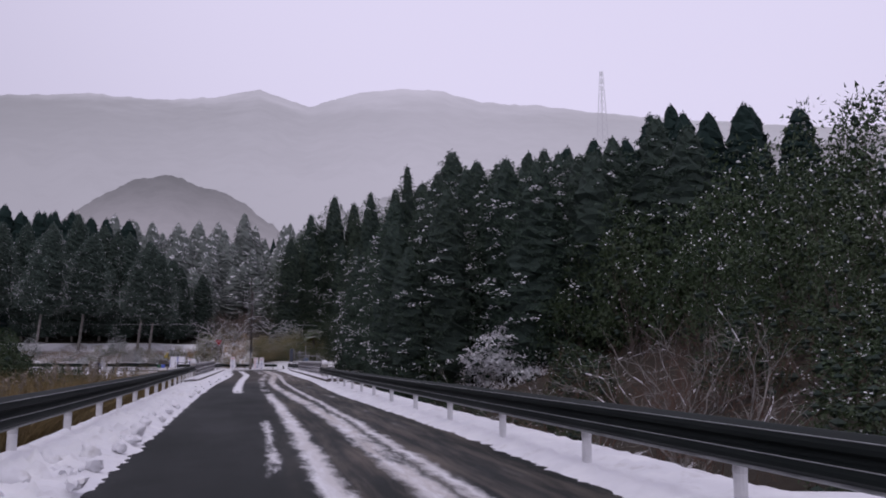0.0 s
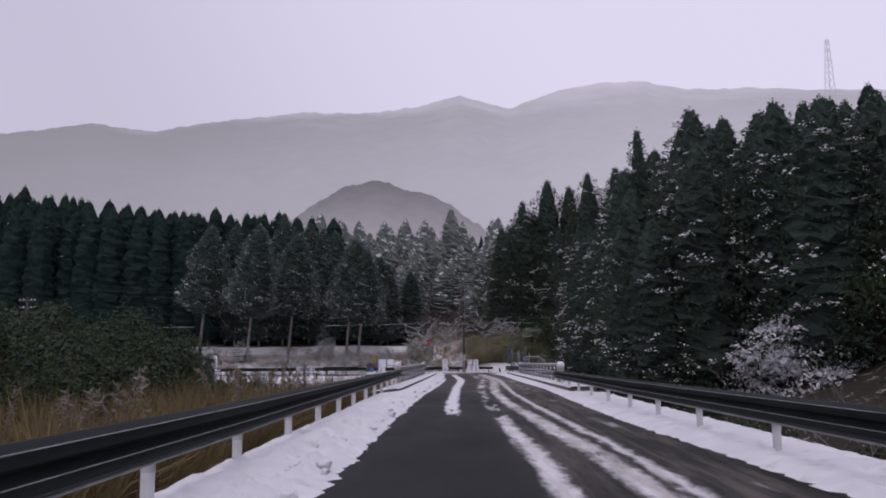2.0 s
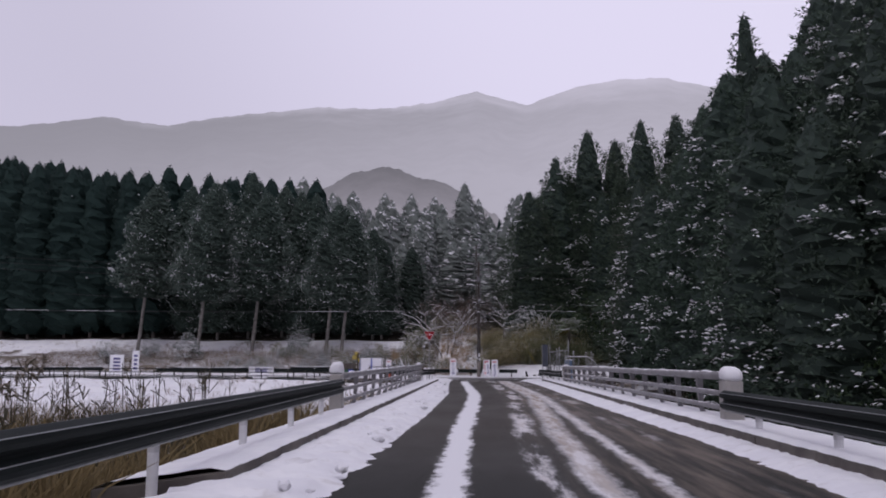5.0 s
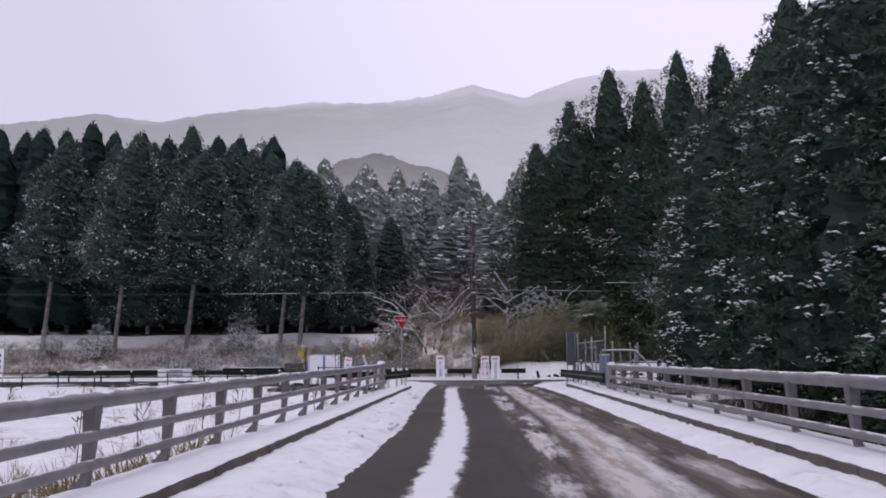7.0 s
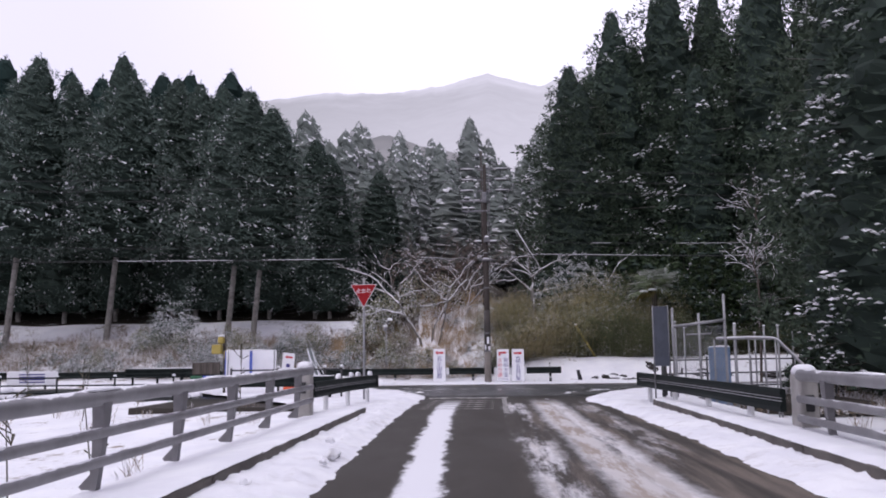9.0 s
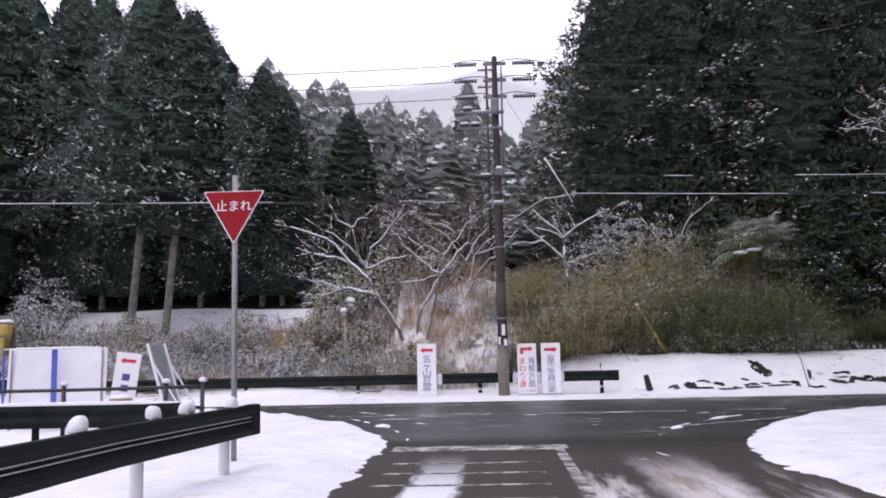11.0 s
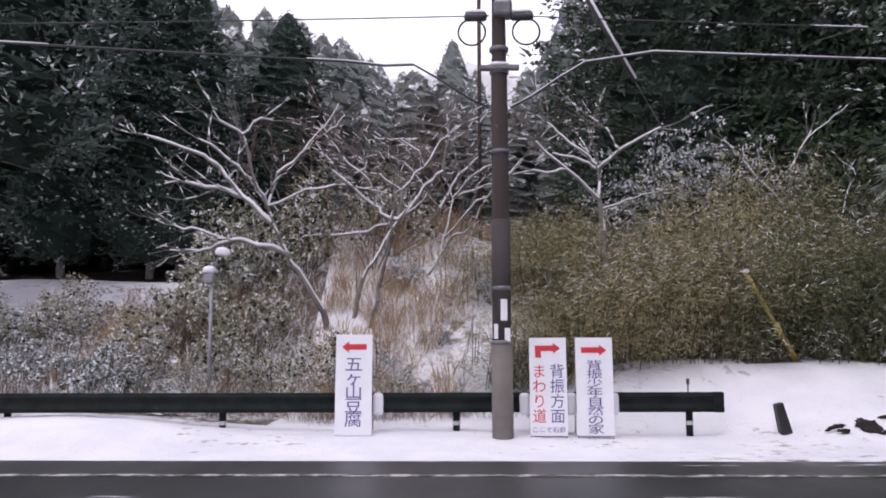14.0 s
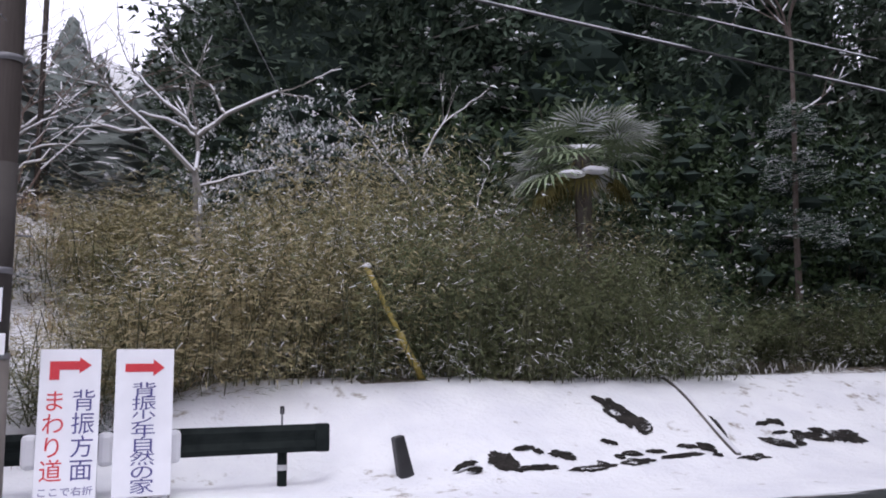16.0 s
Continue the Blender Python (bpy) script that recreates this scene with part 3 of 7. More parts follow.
def along(points, step=1.5):
    out = []
    for a, b in zip(points, points[1:]):
        a, b = Vector(a), Vector(b)
        k = max(1, int((b - a).length / step))
        out += [a.lerp(b, i / k) for i in range(k)]
    return out + [Vector(points[-1])]


M_SLUSH = snow_material("grey_slush", 0.9)


def slush_line(points, width, seed):
    """A ragged ridge of slush along its points."""
    pts = along([(x, y, 0) for x, y in points], 0.07)
    v, f = [], []
    for k, p in enumerate(pts):
        d = pts[min(k + 1, len(pts) - 1)] - pts[max(k - 1, 0)]
        side = Vector((d.y, -d.x, 0)).normalized()
        swell = fractal(k * 0.11, seed, 1.0, 3, seed)
        w = width * max(0.0, (0.35 + 2.0 * swell) * min(1.0, k / 6 + 0.1, (len(pts) - 1 - k) / 6 + 0.1))
        drift = side * 0.05 * fractal(k * 0.09, seed + 5, 1.0, 2, seed)
        v += [p + drift - side * w + Vector((0, 0, 0.002)), p + drift + Vector((0, 0, 0.002 + 0.3 * w)), p + drift + side * w * (0.7 + 0.5 * swell) + Vector((0, 0, 0.002))]
    for k in range(len(pts) - 1):
        a = 3 * k
        f += [(a, a + 1, a + 4, a + 3), (a + 1, a + 2, a + 5, a + 4)]
    ob = put("slush_line", mesh_of("slush_line", v, f, [M_SLUSH], smooth=True))
    tagged(ob, "ragged line of grey slush thrown up on the wet road", "slush", "slush on the crossing")


for k, (points, width) in enumerate((([(-1.06, 99.88), (-0.35, 101.54), (0.74, 102.99), (1.67, 103.65), (2.80, 104.20)], 0.13), ([(-1.59, 98.10), (-1.46, 97.77), (-1.36, 97.41)], 0.08), ([(-1.82, 97.37), (-1.70, 97.07)], 0.07), ([(-7.37, 105.54), (-6.17, 103.56), (-5.49, 102.10), (-4.94, 100.25), (-4.90, 98.75)], 0.12), ([(-6.73, 106.13), (-5.81, 105.01), (-4.44, 104.24)], 0.07), ([(-3.87, 105.23), (-3.37, 104.72), (-2.61, 104.34)], 0.09), ([(-1.67, 104.22), (-1.28, 104.30), (-0.71, 104.31)], 0.08), ([(0.16, 104.21), (0.65, 104.13), (1.18, 104.04)], 0.08), ([(-2.01, 102.33), (-1.63, 101.69)], 0.06), ([(-5.28, 103.13), (-4.59, 102.30)], 0.06))):
    slush_line(points, width * 0.5, k + 0.37)
M_CLOD = snow_material("grey_snow_clod", 0.5)


def clods():
    rng = random.Random(5)
    for k in range(130):
        y = rng.uniform(2, 24) if k < 84 else rng.uniform(24, 90)
        x = np.interp(y, *LEFT_EDGE) - rng.uniform(0.15, 0.85)
        s = rng.uniform(0.08, 0.17) if k < 16 else rng.uniform(0.03, 0.09)
        bm = bmesh.new()
        bmesh.ops.create_icosphere(bm, subdivisions=3 if k < 16 else 2, radius=s)
        bmesh.ops.scale(bm, vec=(rng.uniform(0.8, 1.4), rng.uniform(0.8, 1.5), 0.75), verts=bm.verts)
        bm.normal_update()
        bumpy(bm, s * 0.75, 1.3 / s, k)
        ob = part("snow_clod", bm, M_CLOD, None, smooth=k < 16)
        ob.location, ob.rotation_euler = (x, y, 0.10 + s * 0.25), (0, 0, rng.uniform(0, 6))
        tagged(ob, "grey-white lump of thrown-up snow on the verge", "snow lump", "snow clods along the road")


clods()


# ---- guardrails ----
def w_beam(side):
    """Closed outline (out, up) of a two-ridged beam; side is -1 or 1, towards the road."""
    face = [(0.0, 0.0), (0.02, 0.012), (0.075, 0.05), (0.082, 0.085), (0.075, 0.12), (0.015, 0.155), (0.01, 0.175), (0.015, 0.195), (0.075, 0.23), (0.082, 0.265), (0.075, 0.30), (0.02, 0.338), (0.0, 0.35)]
    back = [(-0.03, 0.35), (-0.03, 0.0)]
    pts = [(side * o, u) for o, u in face + back]
    return pts if side < 0 else pts[::-1]


def post_mesh(material, r, h):
    v, f = sweep([(0, 0, -0.5), (0, 0, h)], r, 12)
    return mesh_of("post", v, f, [material], smooth=False)


def at_y(points, y):
    return float(np.interp(y, [p[1] for p in points], [p[0] for p in points]))


def guardrail(points, side, post_ys, low, label, beam_mat, post_mat, stripes=True, post_r=0.057, post_top=None):
    rail = thing("guardrail", label=label, category="guardrail")
    path = [Vector((p[0] + side * 0.07, p[1], low)) for p in along(points)]
    profile_part("beam", path, w_beam(side), beam_mat, rail)
    if stripes:
        # Pale pipes stand for highlights and lodged snow along the ridges.
        for u in (0.128, 0.305):
            pipe_part("glint_line", [p + Vector((side * 0.076, 0, u)) for p in path], 0.005, M_DULL_LINE, rail, "thin pale line along the beam's ridge", 5)
        pipe_part("lower_lip", [p + Vector((side * 0.01, 0, 0.0)) for p in path], 0.019, M_DULL_LINE, rail, "pale lower lip of the beam", 5)
    me = post_mesh(post_mat, post_r, (post_top or low + 0.3) - 0.0)
    for y in post_ys:
        p = put("post", me, rail)
        p.location = (at_y(points, y) - side * 0.03, y, 0)
        cap = put("band", BAND, rail, label="pale reflective band")
        cap.location = (at_y(points, y) - side * 0.03, y, low - 0.07)
    return rail


bv, bf = sweep([(0, 0, -0.03), (0, 0, 0.03)], 0.0605, 12)
BAND = mesh_of("band", bv, bf, [M_LINE])

R_RAIL = [(0.86, -14, 0), (0.80, 20, 0), (0.86, 32, 0), (1.04, 40, 0), (1.22, 51.9, 0)]
L_RAIL = [(-5.62, -14, 0), (-5.72, 10, 0), (-5.85, 20, 0), (-6.12, 30, 0), (-6.4, 40, 0), (-6.85, 57.6, 0)]
guardrail(R_RAIL, -1, [-7, -3.3, 0.4, 4.0, 7.3, 10.8, 14.5, 18.2, 21.9, 25.7, 29.0, 32.2, 36.0, 40.0, 43.6, 47.0, 50.2], 0.475, "dark brown steel guardrail on white posts beside the road", M_BROWN, M_WHITE)
guardrail(L_RAIL, 1, [-5, -1.6, 1.8, 5.1, 8.4, 11.6, 14.6, 17.3, 20.2, 23.5, 26.7, 30.0, 33.4, 37.2, 40.8, 44.4, 48, 51.5, 55], 0.53, "dark brown steel guardrail on white posts above the field", M_BROWN, M_WHITE)


def short_beam(points, side, post_ys, low, high, label):
    """A deep dark beam leading on from the bridge's end."""
    rail = thing("guardrail", label=label, category="guardrail")
    h = high - low
    prof = [(-side * 0.03, 0), (side * 0.05, 0), (side * 0.07, h * 0.2), (side * 0.03, h * 0.45), (side * 0.03, h * 0.55), (side * 0.07, h * 0.8), (side * 0.05, h), (-side * 0.03, h)]
    if side > 0:
        prof = prof[::-1]
    path = [Vector((p[0], p[1], low)) for p in along(points, 0.8)]
    profile_part("beam", path, prof, M_BROWN, rail)
    # Pale pipes stand for the beam's highlights and lodged snow.
    for u in (0.47, 0.60):
        pipe_part("glint_line", [p + Vector((side * 0.045, 0, h * u)) for p in path], 0.006, M_LINE, rail, "thin pale line along the beam", 5)
    end = path[-1]
    d = (path[-1] - path[-2]).normalized()
    bm = box((0.13, 0.22, h * 1.02), (0, 0, h / 2), 0.02)
    e = part("end_cap", bm, M_BROWN, rail, "dark rounded end piece")
    e.location = end + d * 0.10
    e.rotation_euler = (0, 0, math.atan2(-d.x, d.y))
    for y in post_ys:
        me = post_mesh(M_WHITE, 0.06, low + h * 0.6)
        p = put("post", me, rail, (at_y(points, y) - side * 0.09, y, 0.0))
    return rail


short_beam([(1.42, 85.2, 0), (1.22, 90, 0), (0.92, 95.0, 0)], -1, [87.0, 89.5, 92.0, 94.4], 0.47, 0.82, "dark brown box guardrail curving off the bridge end")
short_beam([(-6.95, 90.6, 0), (-6.75, 93.5, 0), (-6.36, 96.1, 0)], 1, [92.0, 94.0, 95.7], 0.47, 0.81, "dark brown box guardrail off the bridge end, snow clods on top")
for k, (x, y) in enumerate(((-6.42, 95.7), (-6.62, 94.9), (-6.68, 94.2), (-6.8, 93.0))):
    c = snow_cap("snow_lump", (0.13, 0.2, 0.13), (x - 0.02, y, 0.81), seed=k)
    tagged(c, "small lump of snow on the guardrail", "snow lump", "snow on the guardrail")


# ---- the bridge ----
def bridge_post():
    """A tapered steel post, broad at the rail, with a small foot turned outwards."""
    v, f = [], []
    rows = [(-0.03, 0.055, 0.03, 0.0), (-0.02, 0.05, 0.035, 0.12), (0.0, 0.055, 0.05, 0.40), (0.015, 0.075, 0.06, 0.70), (0.02, 0.10, 0.065, 0.92)]
    for x, hy, hx, z in rows:
        v += [(x - hx, -hy, z), (x + hx, -hy, z), (x + hx, hy, z), (x - hx, hy, z)]
    for k in range(len(rows) - 1):
        for i in range(4):
            j = (i + 1) % 4
            f.append((4 * k + i, 4 * k + j, 4 * k + 4 + j, 4 * k + 4 + i))
    f.append((3, 2, 1, 0))
    f.append(tuple(4 * (len(rows) - 1) + i for i in range(4)))
    k = len(v)
    v += [(-0.16, -0.02, 0.0), (-0.05, -0.02, 0.0), (-0.05, 0.02, 0.0), (-0.16, 0.02, 0.0), (-0.19, -0.02, 0.03), (-0.06, -0.02, 0.17), (-0.06, 0.02, 0.17), (-0.19, 0.02, 0.03)]
    f += [tuple(k + i for i in q) for q in ((3, 2, 1, 0), (4, 5, 6, 7), (0, 1, 5, 4), (1, 2, 6, 5), (2, 3, 7, 6), (3, 0, 4, 7))]
    return mesh_of("post", v, f, [M_RAILPOST])


BRIDGE_POST = bridge_post()


def oval(rx, rz, n=12):
    return [(rx * math.cos(2 * math.pi * i / n), rz * math.sin(2 * math.pi * i / n)) for i in range(n)]


def bridge_rail(x, y0, y1, ys, base0, base1, out):
    """A railing whose foot climbs from base0 to base1. out: 1 where the open air lies towards +x."""
    rail = thing("bridge_railing", label="grey painted steel bridge railing with three rails, snow on top", category="railing")

    def base(y):
        return base0 + (base1 - base0) * (y - y0) / (y1 - y0)

    ends = [(x, y0, 0), (x, y1, 0)]
    for name, up, rx, rz in (("top_rail", 0.90, 0.075, 0.085), ("middle_rail", 0.56, 0.045, 0.055), ("lower_rail", 0.28, 0.045, 0.055)):
        profile_part(name, [Vector((p.x - out * (0.03 if name != "top_rail" else 0.0), p.y, base(p.y) + up)) for p in along(ends, 3)], oval(rx, rz), M_RAIL, rail, smooth=True)
    for y in ys:
        p = put("post", BRIDGE_POST, rail, (x + out * 0.02, y, base(y)))
        p.rotation_euler = (0, 0, math.pi if out > 0 else 0)
    for k in range(9):
        y = y0 + (y1 - y0) * (k + 0.5 + 0.3 * math.sin(k * 7.0)) / 9
        snow_cap("snow_strip", (0.11, 0.7 + 0.5 * abs(math.sin(k * 3.1)), 0.035), (x, y, base(y) + 0.978), rail, k, "thin strip of snow")
    return rail


L_POSTS = [60.87 + 2.15 * k for k in range(14)]
R_POSTS = [55.0 + 2.05 * k for k in range(15)]
bridge_rail(-6.87, 58.2, 90.0, L_POSTS, 0.05, 0.18, -1)
bridge_rail(1.50, 52.6, 84.7, R_POSTS, 0.17, 0.14, 1)


def end_pillar(x, y, h, cap, plaque=False, sx=0.42, sy=0.5):
    p = thing("bridge_pillar", (x, y, -0.4), label="weathered concrete end pillar of the bridge with a snow cap", category="pillar", group="bridge end pillars")
    bm = box((sx, sy, h + 0.4), (0, 0, (h + 0.4) / 2), 0.035)
    bmesh.ops.subdivide_edges(bm, edges=bm.edges[:], cuts=2, use_grid_fill=True)
    bm.normal_update()
    bumpy(bm, 0.012, 5.0, x)
    part("body", bm, M_CONC, p)
    if plaque:
        part("plaque", box((0.12, 0.02, 0.24), (0.0, -sy / 2 - 0.008, h - 0.02), 0.004), M_BLACK, p, "dark metal plaque")
    if cap:
        snow_cap("snow_cap", (sx * 1.05, sy * 1.05, cap), (0, 0, h + 0.395), p, x, "rounded cap of snow")
    return p


end_pillar(1.42, 52.35, 1.0, 0.26, False, 0.34, 0.45)
end_pillar(-6.95, 57.9, 1.0, 0.32, False, 0.32, 0.4)
end_pillar(1.64, 84.95, 1.05, 0.16, True, 0.28, 0.42)
end_pillar(-7.06, 90.3, 1.13, 0.15, True, 0.3, 0.34)


def kerb(name, x0, x1, y0, y1, face, label, fall=0.0):
    """A raised concrete edge in cast lengths, with snow lying on it."""
    k = thing(name, label=label, category="kerb", kind="structure")
    y, n = y0, 0
    rng = random.Random(int(y0))
    while y < y1 - 0.2:
        ln = min(2.4, y1 - y)
        bm = box((abs(x1 - x0), ln - 0.015, 0.72), ((x0 + x1) / 2, y + ln / 2, 0.23 - 0.36), 0.02)
        for q in bm.verts:
            if q.co.z > 0:
                q.co.z -= fall * abs(q.co.x - x0) / abs(x1 - x0)
        bmesh.ops.subdivide_edges(bm, edges=[e for e in bm.edges if e.calc_length() > 1.0], cuts=6)
        bm.normal_update()
        bumpy(bm, 0.016, 3.0, n)
        part("kerb_block", bm, M_KERB, k)
        y, n = y + ln, n + 1
    ys = np.arange(y0 + 0.02, y1 - 0.02, 0.16)
    us = np.linspace(0, 1, 9)
    v, f = [], []
    for yy in ys:
        for u in us:
            a = x0 + (x1 - x0) * u + (face * 0.03 * fractal(2, yy, 2.4, 3, x0) if 0 in (u,) else 0)
            rim = min(u, 1 - u) * 9
            v.append((a, yy, 0.225 - fall * u + 0.055 * min(1.0, rim + 0.15) + 0.012 * fractal(a, yy, 3.0, 2, 1.0)))
    n = len(us)
    for j in range(len(ys) - 1):
        for i in range(n - 1):
            q = (j * n + i, j * n + i + 1, (j + 1) * n + i + 1, (j + 1) * n + i)
            f.append(q if x1 > x0 else q[::-1])
    put("snow_layer", mesh_of("snow_layer", v, f, [M_SNOW], smooth=True), k, label="even layer of snow on the kerb")
    return k


kerb("bridge_kerb_left", -5.86, -7.25, 44.6, 91.2, 1, "damp concrete bridge kerb with snow on top", 0.20)
kerb("bridge_kerb_right", 0.89, 1.95, 44.6, 93.2, -1, "damp concrete bridge kerb with snow on top")


# ---- signs at the junction ----
def arrow(kind):
    """Flat arrow outline, 0.36 wide, centred, in the panel's plane (x, z)."""
    if kind == "left":
        pts = [(-0.19, 0), (-0.08, 0.085), (-0.08, 0.042), (0.19, 0.042), (0.19, -0.042), (-0.08, -0.042), (-0.08, -0.085)]
    elif kind == "right":
        pts = [(0.19, 0), (0.08, -0.085), (0.08, -0.042), (-0.19, -0.042), (-0.19, 0.042), (0.08, 0.042), (0.08, 0.085)]
    else:
        pts = [(0.19, 0.03), (0.08, -0.05), (0.08, -0.012), (-0.10, -0.012), (-0.10, -0.11), (-0.19, -0.11), (-0.19, 0.072), (0.08, 0.072), (0.08, 0.11)]
    bm = bmesh.new()
    f = bm.faces.new([bm.verts.new((x, 0, z)) for x, z in pts])
    r = bmesh.ops.extrude_face_region(bm, geom=[f])
    bmesh.ops.translate(bm, vec=(0, -0.003, 0), verts=[g for g in r["geom"] if isinstance(g, bmesh.types.BMVert)])
    bmesh.ops.recalc_face_normals(bm, faces=bm.faces)
    return bm


def sign_board(x, y, turn, kind, columns, label, w=0.56, h=1.46):
    """A standing board on a steel frame: red arrow above columns of letters."""
    s = thing("sign_board", (x, y, 0.02), turn, label=label, category="sign", group="standing direction signs")
    tilt = pose(0, 0, 0, -5, 0, 0)
    bm = box((w, 0.018, h), (0, 0, 0.03 + h / 2), 0.006)
    bmesh.ops.transform(bm, matrix=tilt, verts=bm.verts)
    part("panel", bm, M_PANEL, s)
    for dx in (-w / 2 + 0.02, w / 2 - 0.02):
        v, f = tubes([(tilt @ Vector((dx, 0.022, -0.05)), tilt @ Vector((dx, 0.022, h)), 0.011, 0.011)], 6)
        put("frame_leg", mesh_of("frame_leg", v, f, [M_GALV]), s)
        v, f = tubes([(Vector((dx, 0.52, -0.05)), tilt @ Vector((dx, 0.03, h - 0.1)), 0.010, 0.010)], 6)
        put("back_leg", mesh_of("back_leg", v, f, [M_GALV]), s)
    bm = arrow(kind)
    bmesh.ops.transform(bm, matrix=tilt @ Matrix.Translation((0, -0.0105, h - 0.16)), verts=bm.verts)
    part("arrow", bm, M_RED, s, "red arrow")
    for text, cx, top, pitch, size, wide, mat in columns:
        for k, ch in enumerate(text):
            p = tilt @ Vector((cx, -0.0105, 0.03 + top - pitch * k))
            ob = lettering(ch, size, mat, s, p)
            ob.rotation_euler = (radians(-5), 0, 0)
            ob.scale = (wide, 1, 1)
    return s


sign_board(-5.50, 111.62, 2, "left", [("五ヶ山豆腐", 0.0, 1.05, 0.207, 0.245, 1.15, M_INK)], "white standing sign with red arrow and five dark blue letters", h=1.52)
sign_board(-2.56, 111.60, -2, "bend", [("まわり道", -0.135, 0.94, 0.222, 0.225, 0.95, M_RED), ("背振方面", 0.135, 0.94, 0.222, 0.225, 1.0, M_INK), (["ここで右折"], 0.0, 0.085, 0.1, 0.088, 1.15, M_INK)], "white standing detour sign with bent red arrow")
sign_board(-1.86, 111.62, -1, "right", [("背振少年自然の家", 0.0, 1.04, 0.136, 0.155, 1.6, M_INK)], "white standing sign with red arrow and small dark blue letters")


def stop_sign(x, y):
    s = thing("stop_sign", (x, y, 0), 0, label="red triangular stop sign with white letters on a grey steel post", category="road sign")
    pipe_part("post", [(0, 0.04, -0.3), (0, 0.04, 3.66)], 0.036, M_GALV, s, sides=12)

    def tri(r, rounding, depth, yy):
        pts = []
        cs = [(-r, 0.0), (r, 0.0), (0.0, -r * 1.73)]
        cx, cz = 0.0, -r * 0.577
        for k, (a, b) in enumerate(cs):
            d = Vector((cx - a, cz - b)).normalized()
            c = Vector((a, b)) + d * rounding * 2
            base = math.atan2(b - cz, a - cx)
            for i in range(7):
                g = base + radians(60 - 20 * i)
                pts.append((c.x + rounding * math.cos(g), c.y + rounding * math.sin(g)))
        bm = bmesh.new()
        f = bm.faces.new([bm.verts.new((px, yy, pz)) for px, pz in pts])
        rr = bmesh.ops.extrude_face_region(bm, geom=[f])
        bmesh.ops.translate(bm, vec=(0, depth, 0), verts=[g for g in rr["geom"] if isinstance(g, bmesh.types.BMVert)])
        bmesh.ops.recalc_face_normals(bm, faces=bm.faces)
        bmesh.ops.translate(bm, vec=(0, 0, 3.45), verts=bm.verts)
        return bm

    part("backing", tri(0.40, 0.018, 0.012, -0.012), M_GALV, s)
    part("border", tri(0.395, 0.017, 0.004, -0.016), M_PANEL, s, "white border")
    bm = tri(0.375, 0.014, 0.004, -0.020)
    bmesh.ops.translate(bm, vec=(0, 0, -0.010), verts=bm.verts)
    part("face", bm, M_STOP, s, "red face")
    for k, ch in enumerate("止まれ"):
        lettering(ch, 0.155, M_PANEL, s, ((k - 1) * 0.155, -0.022, 3.45 - 0.20), bold=0.0)
    for z in (3.1, 3.38):
        part("clamp", box((0.09, 0.05, 0.03), (0, 0.02, z), 0.006), M_GALV, s)
    return s


stop_sign(-6.78, 96.9)


def far_rail():
    rail = thing("guardrail", label="low dark brown guardrail across the junction, end squared off", category="guardrail")
    path = [Vector((x, 111.98 + 0.012 * (x + 3), 0.37)) for x in np.arange(-32, 0.1, 2.0)] + [Vector((0.08, 112.02, 0.37))]
    prof = [(-0.03, 0), (0.04, 0), (0.065, 0.06), (0.03, 0.13), (0.03, 0.17), (0.065, 0.24), (0.04, 0.30), (-0.03, 0.30)]
    profile_part("beam", path, prof[::-1], M_BROWN, rail)
    e = part("end_cap", box((0.16, 0.12, 0.31), (0.06, 112.0, 0.37 + 0.15), 0.02), M_BROWN, rail, "dark end piece")
    me = post_mesh(M_BROWN, 0.055, 0.60)
    for x in [-0.36, -3.95] + [-7.6 - 3.4 * k for k in range(8)]:
        put("post", me, rail, (x, 112.08 + 0.012 * (x + 3), 0.0))
        b = put("band", BAND, rail, (x, 112.08 + 0.012 * (x + 3), 0.2), "yellow band")
        b.active_material_index = 0
    part("delineator", box((0.02, 0.02, 0.2), (-0.38, 112.05, 0.75), 0.004), M_STEEL, rail, "small marker stick")
    part("delineator", box((0.05, 0.015, 0.09), (-0.38, 112.05, 0.83), 0.01), M_BLACK, rail, "small marker plate")
    for dx in (-2.9, -2.2, -1.55, -5.15):
        b = part("sandbag", box((0.16, 0.14, 0.34), (dx, 111.9, 0.5), 0.05), M_PANEL, rail, "pale sheet wrapped over the beam")
    return rail


far_rail()


# ---- the utility pole and its lines ----
PX, PY = -3.25, 111.55


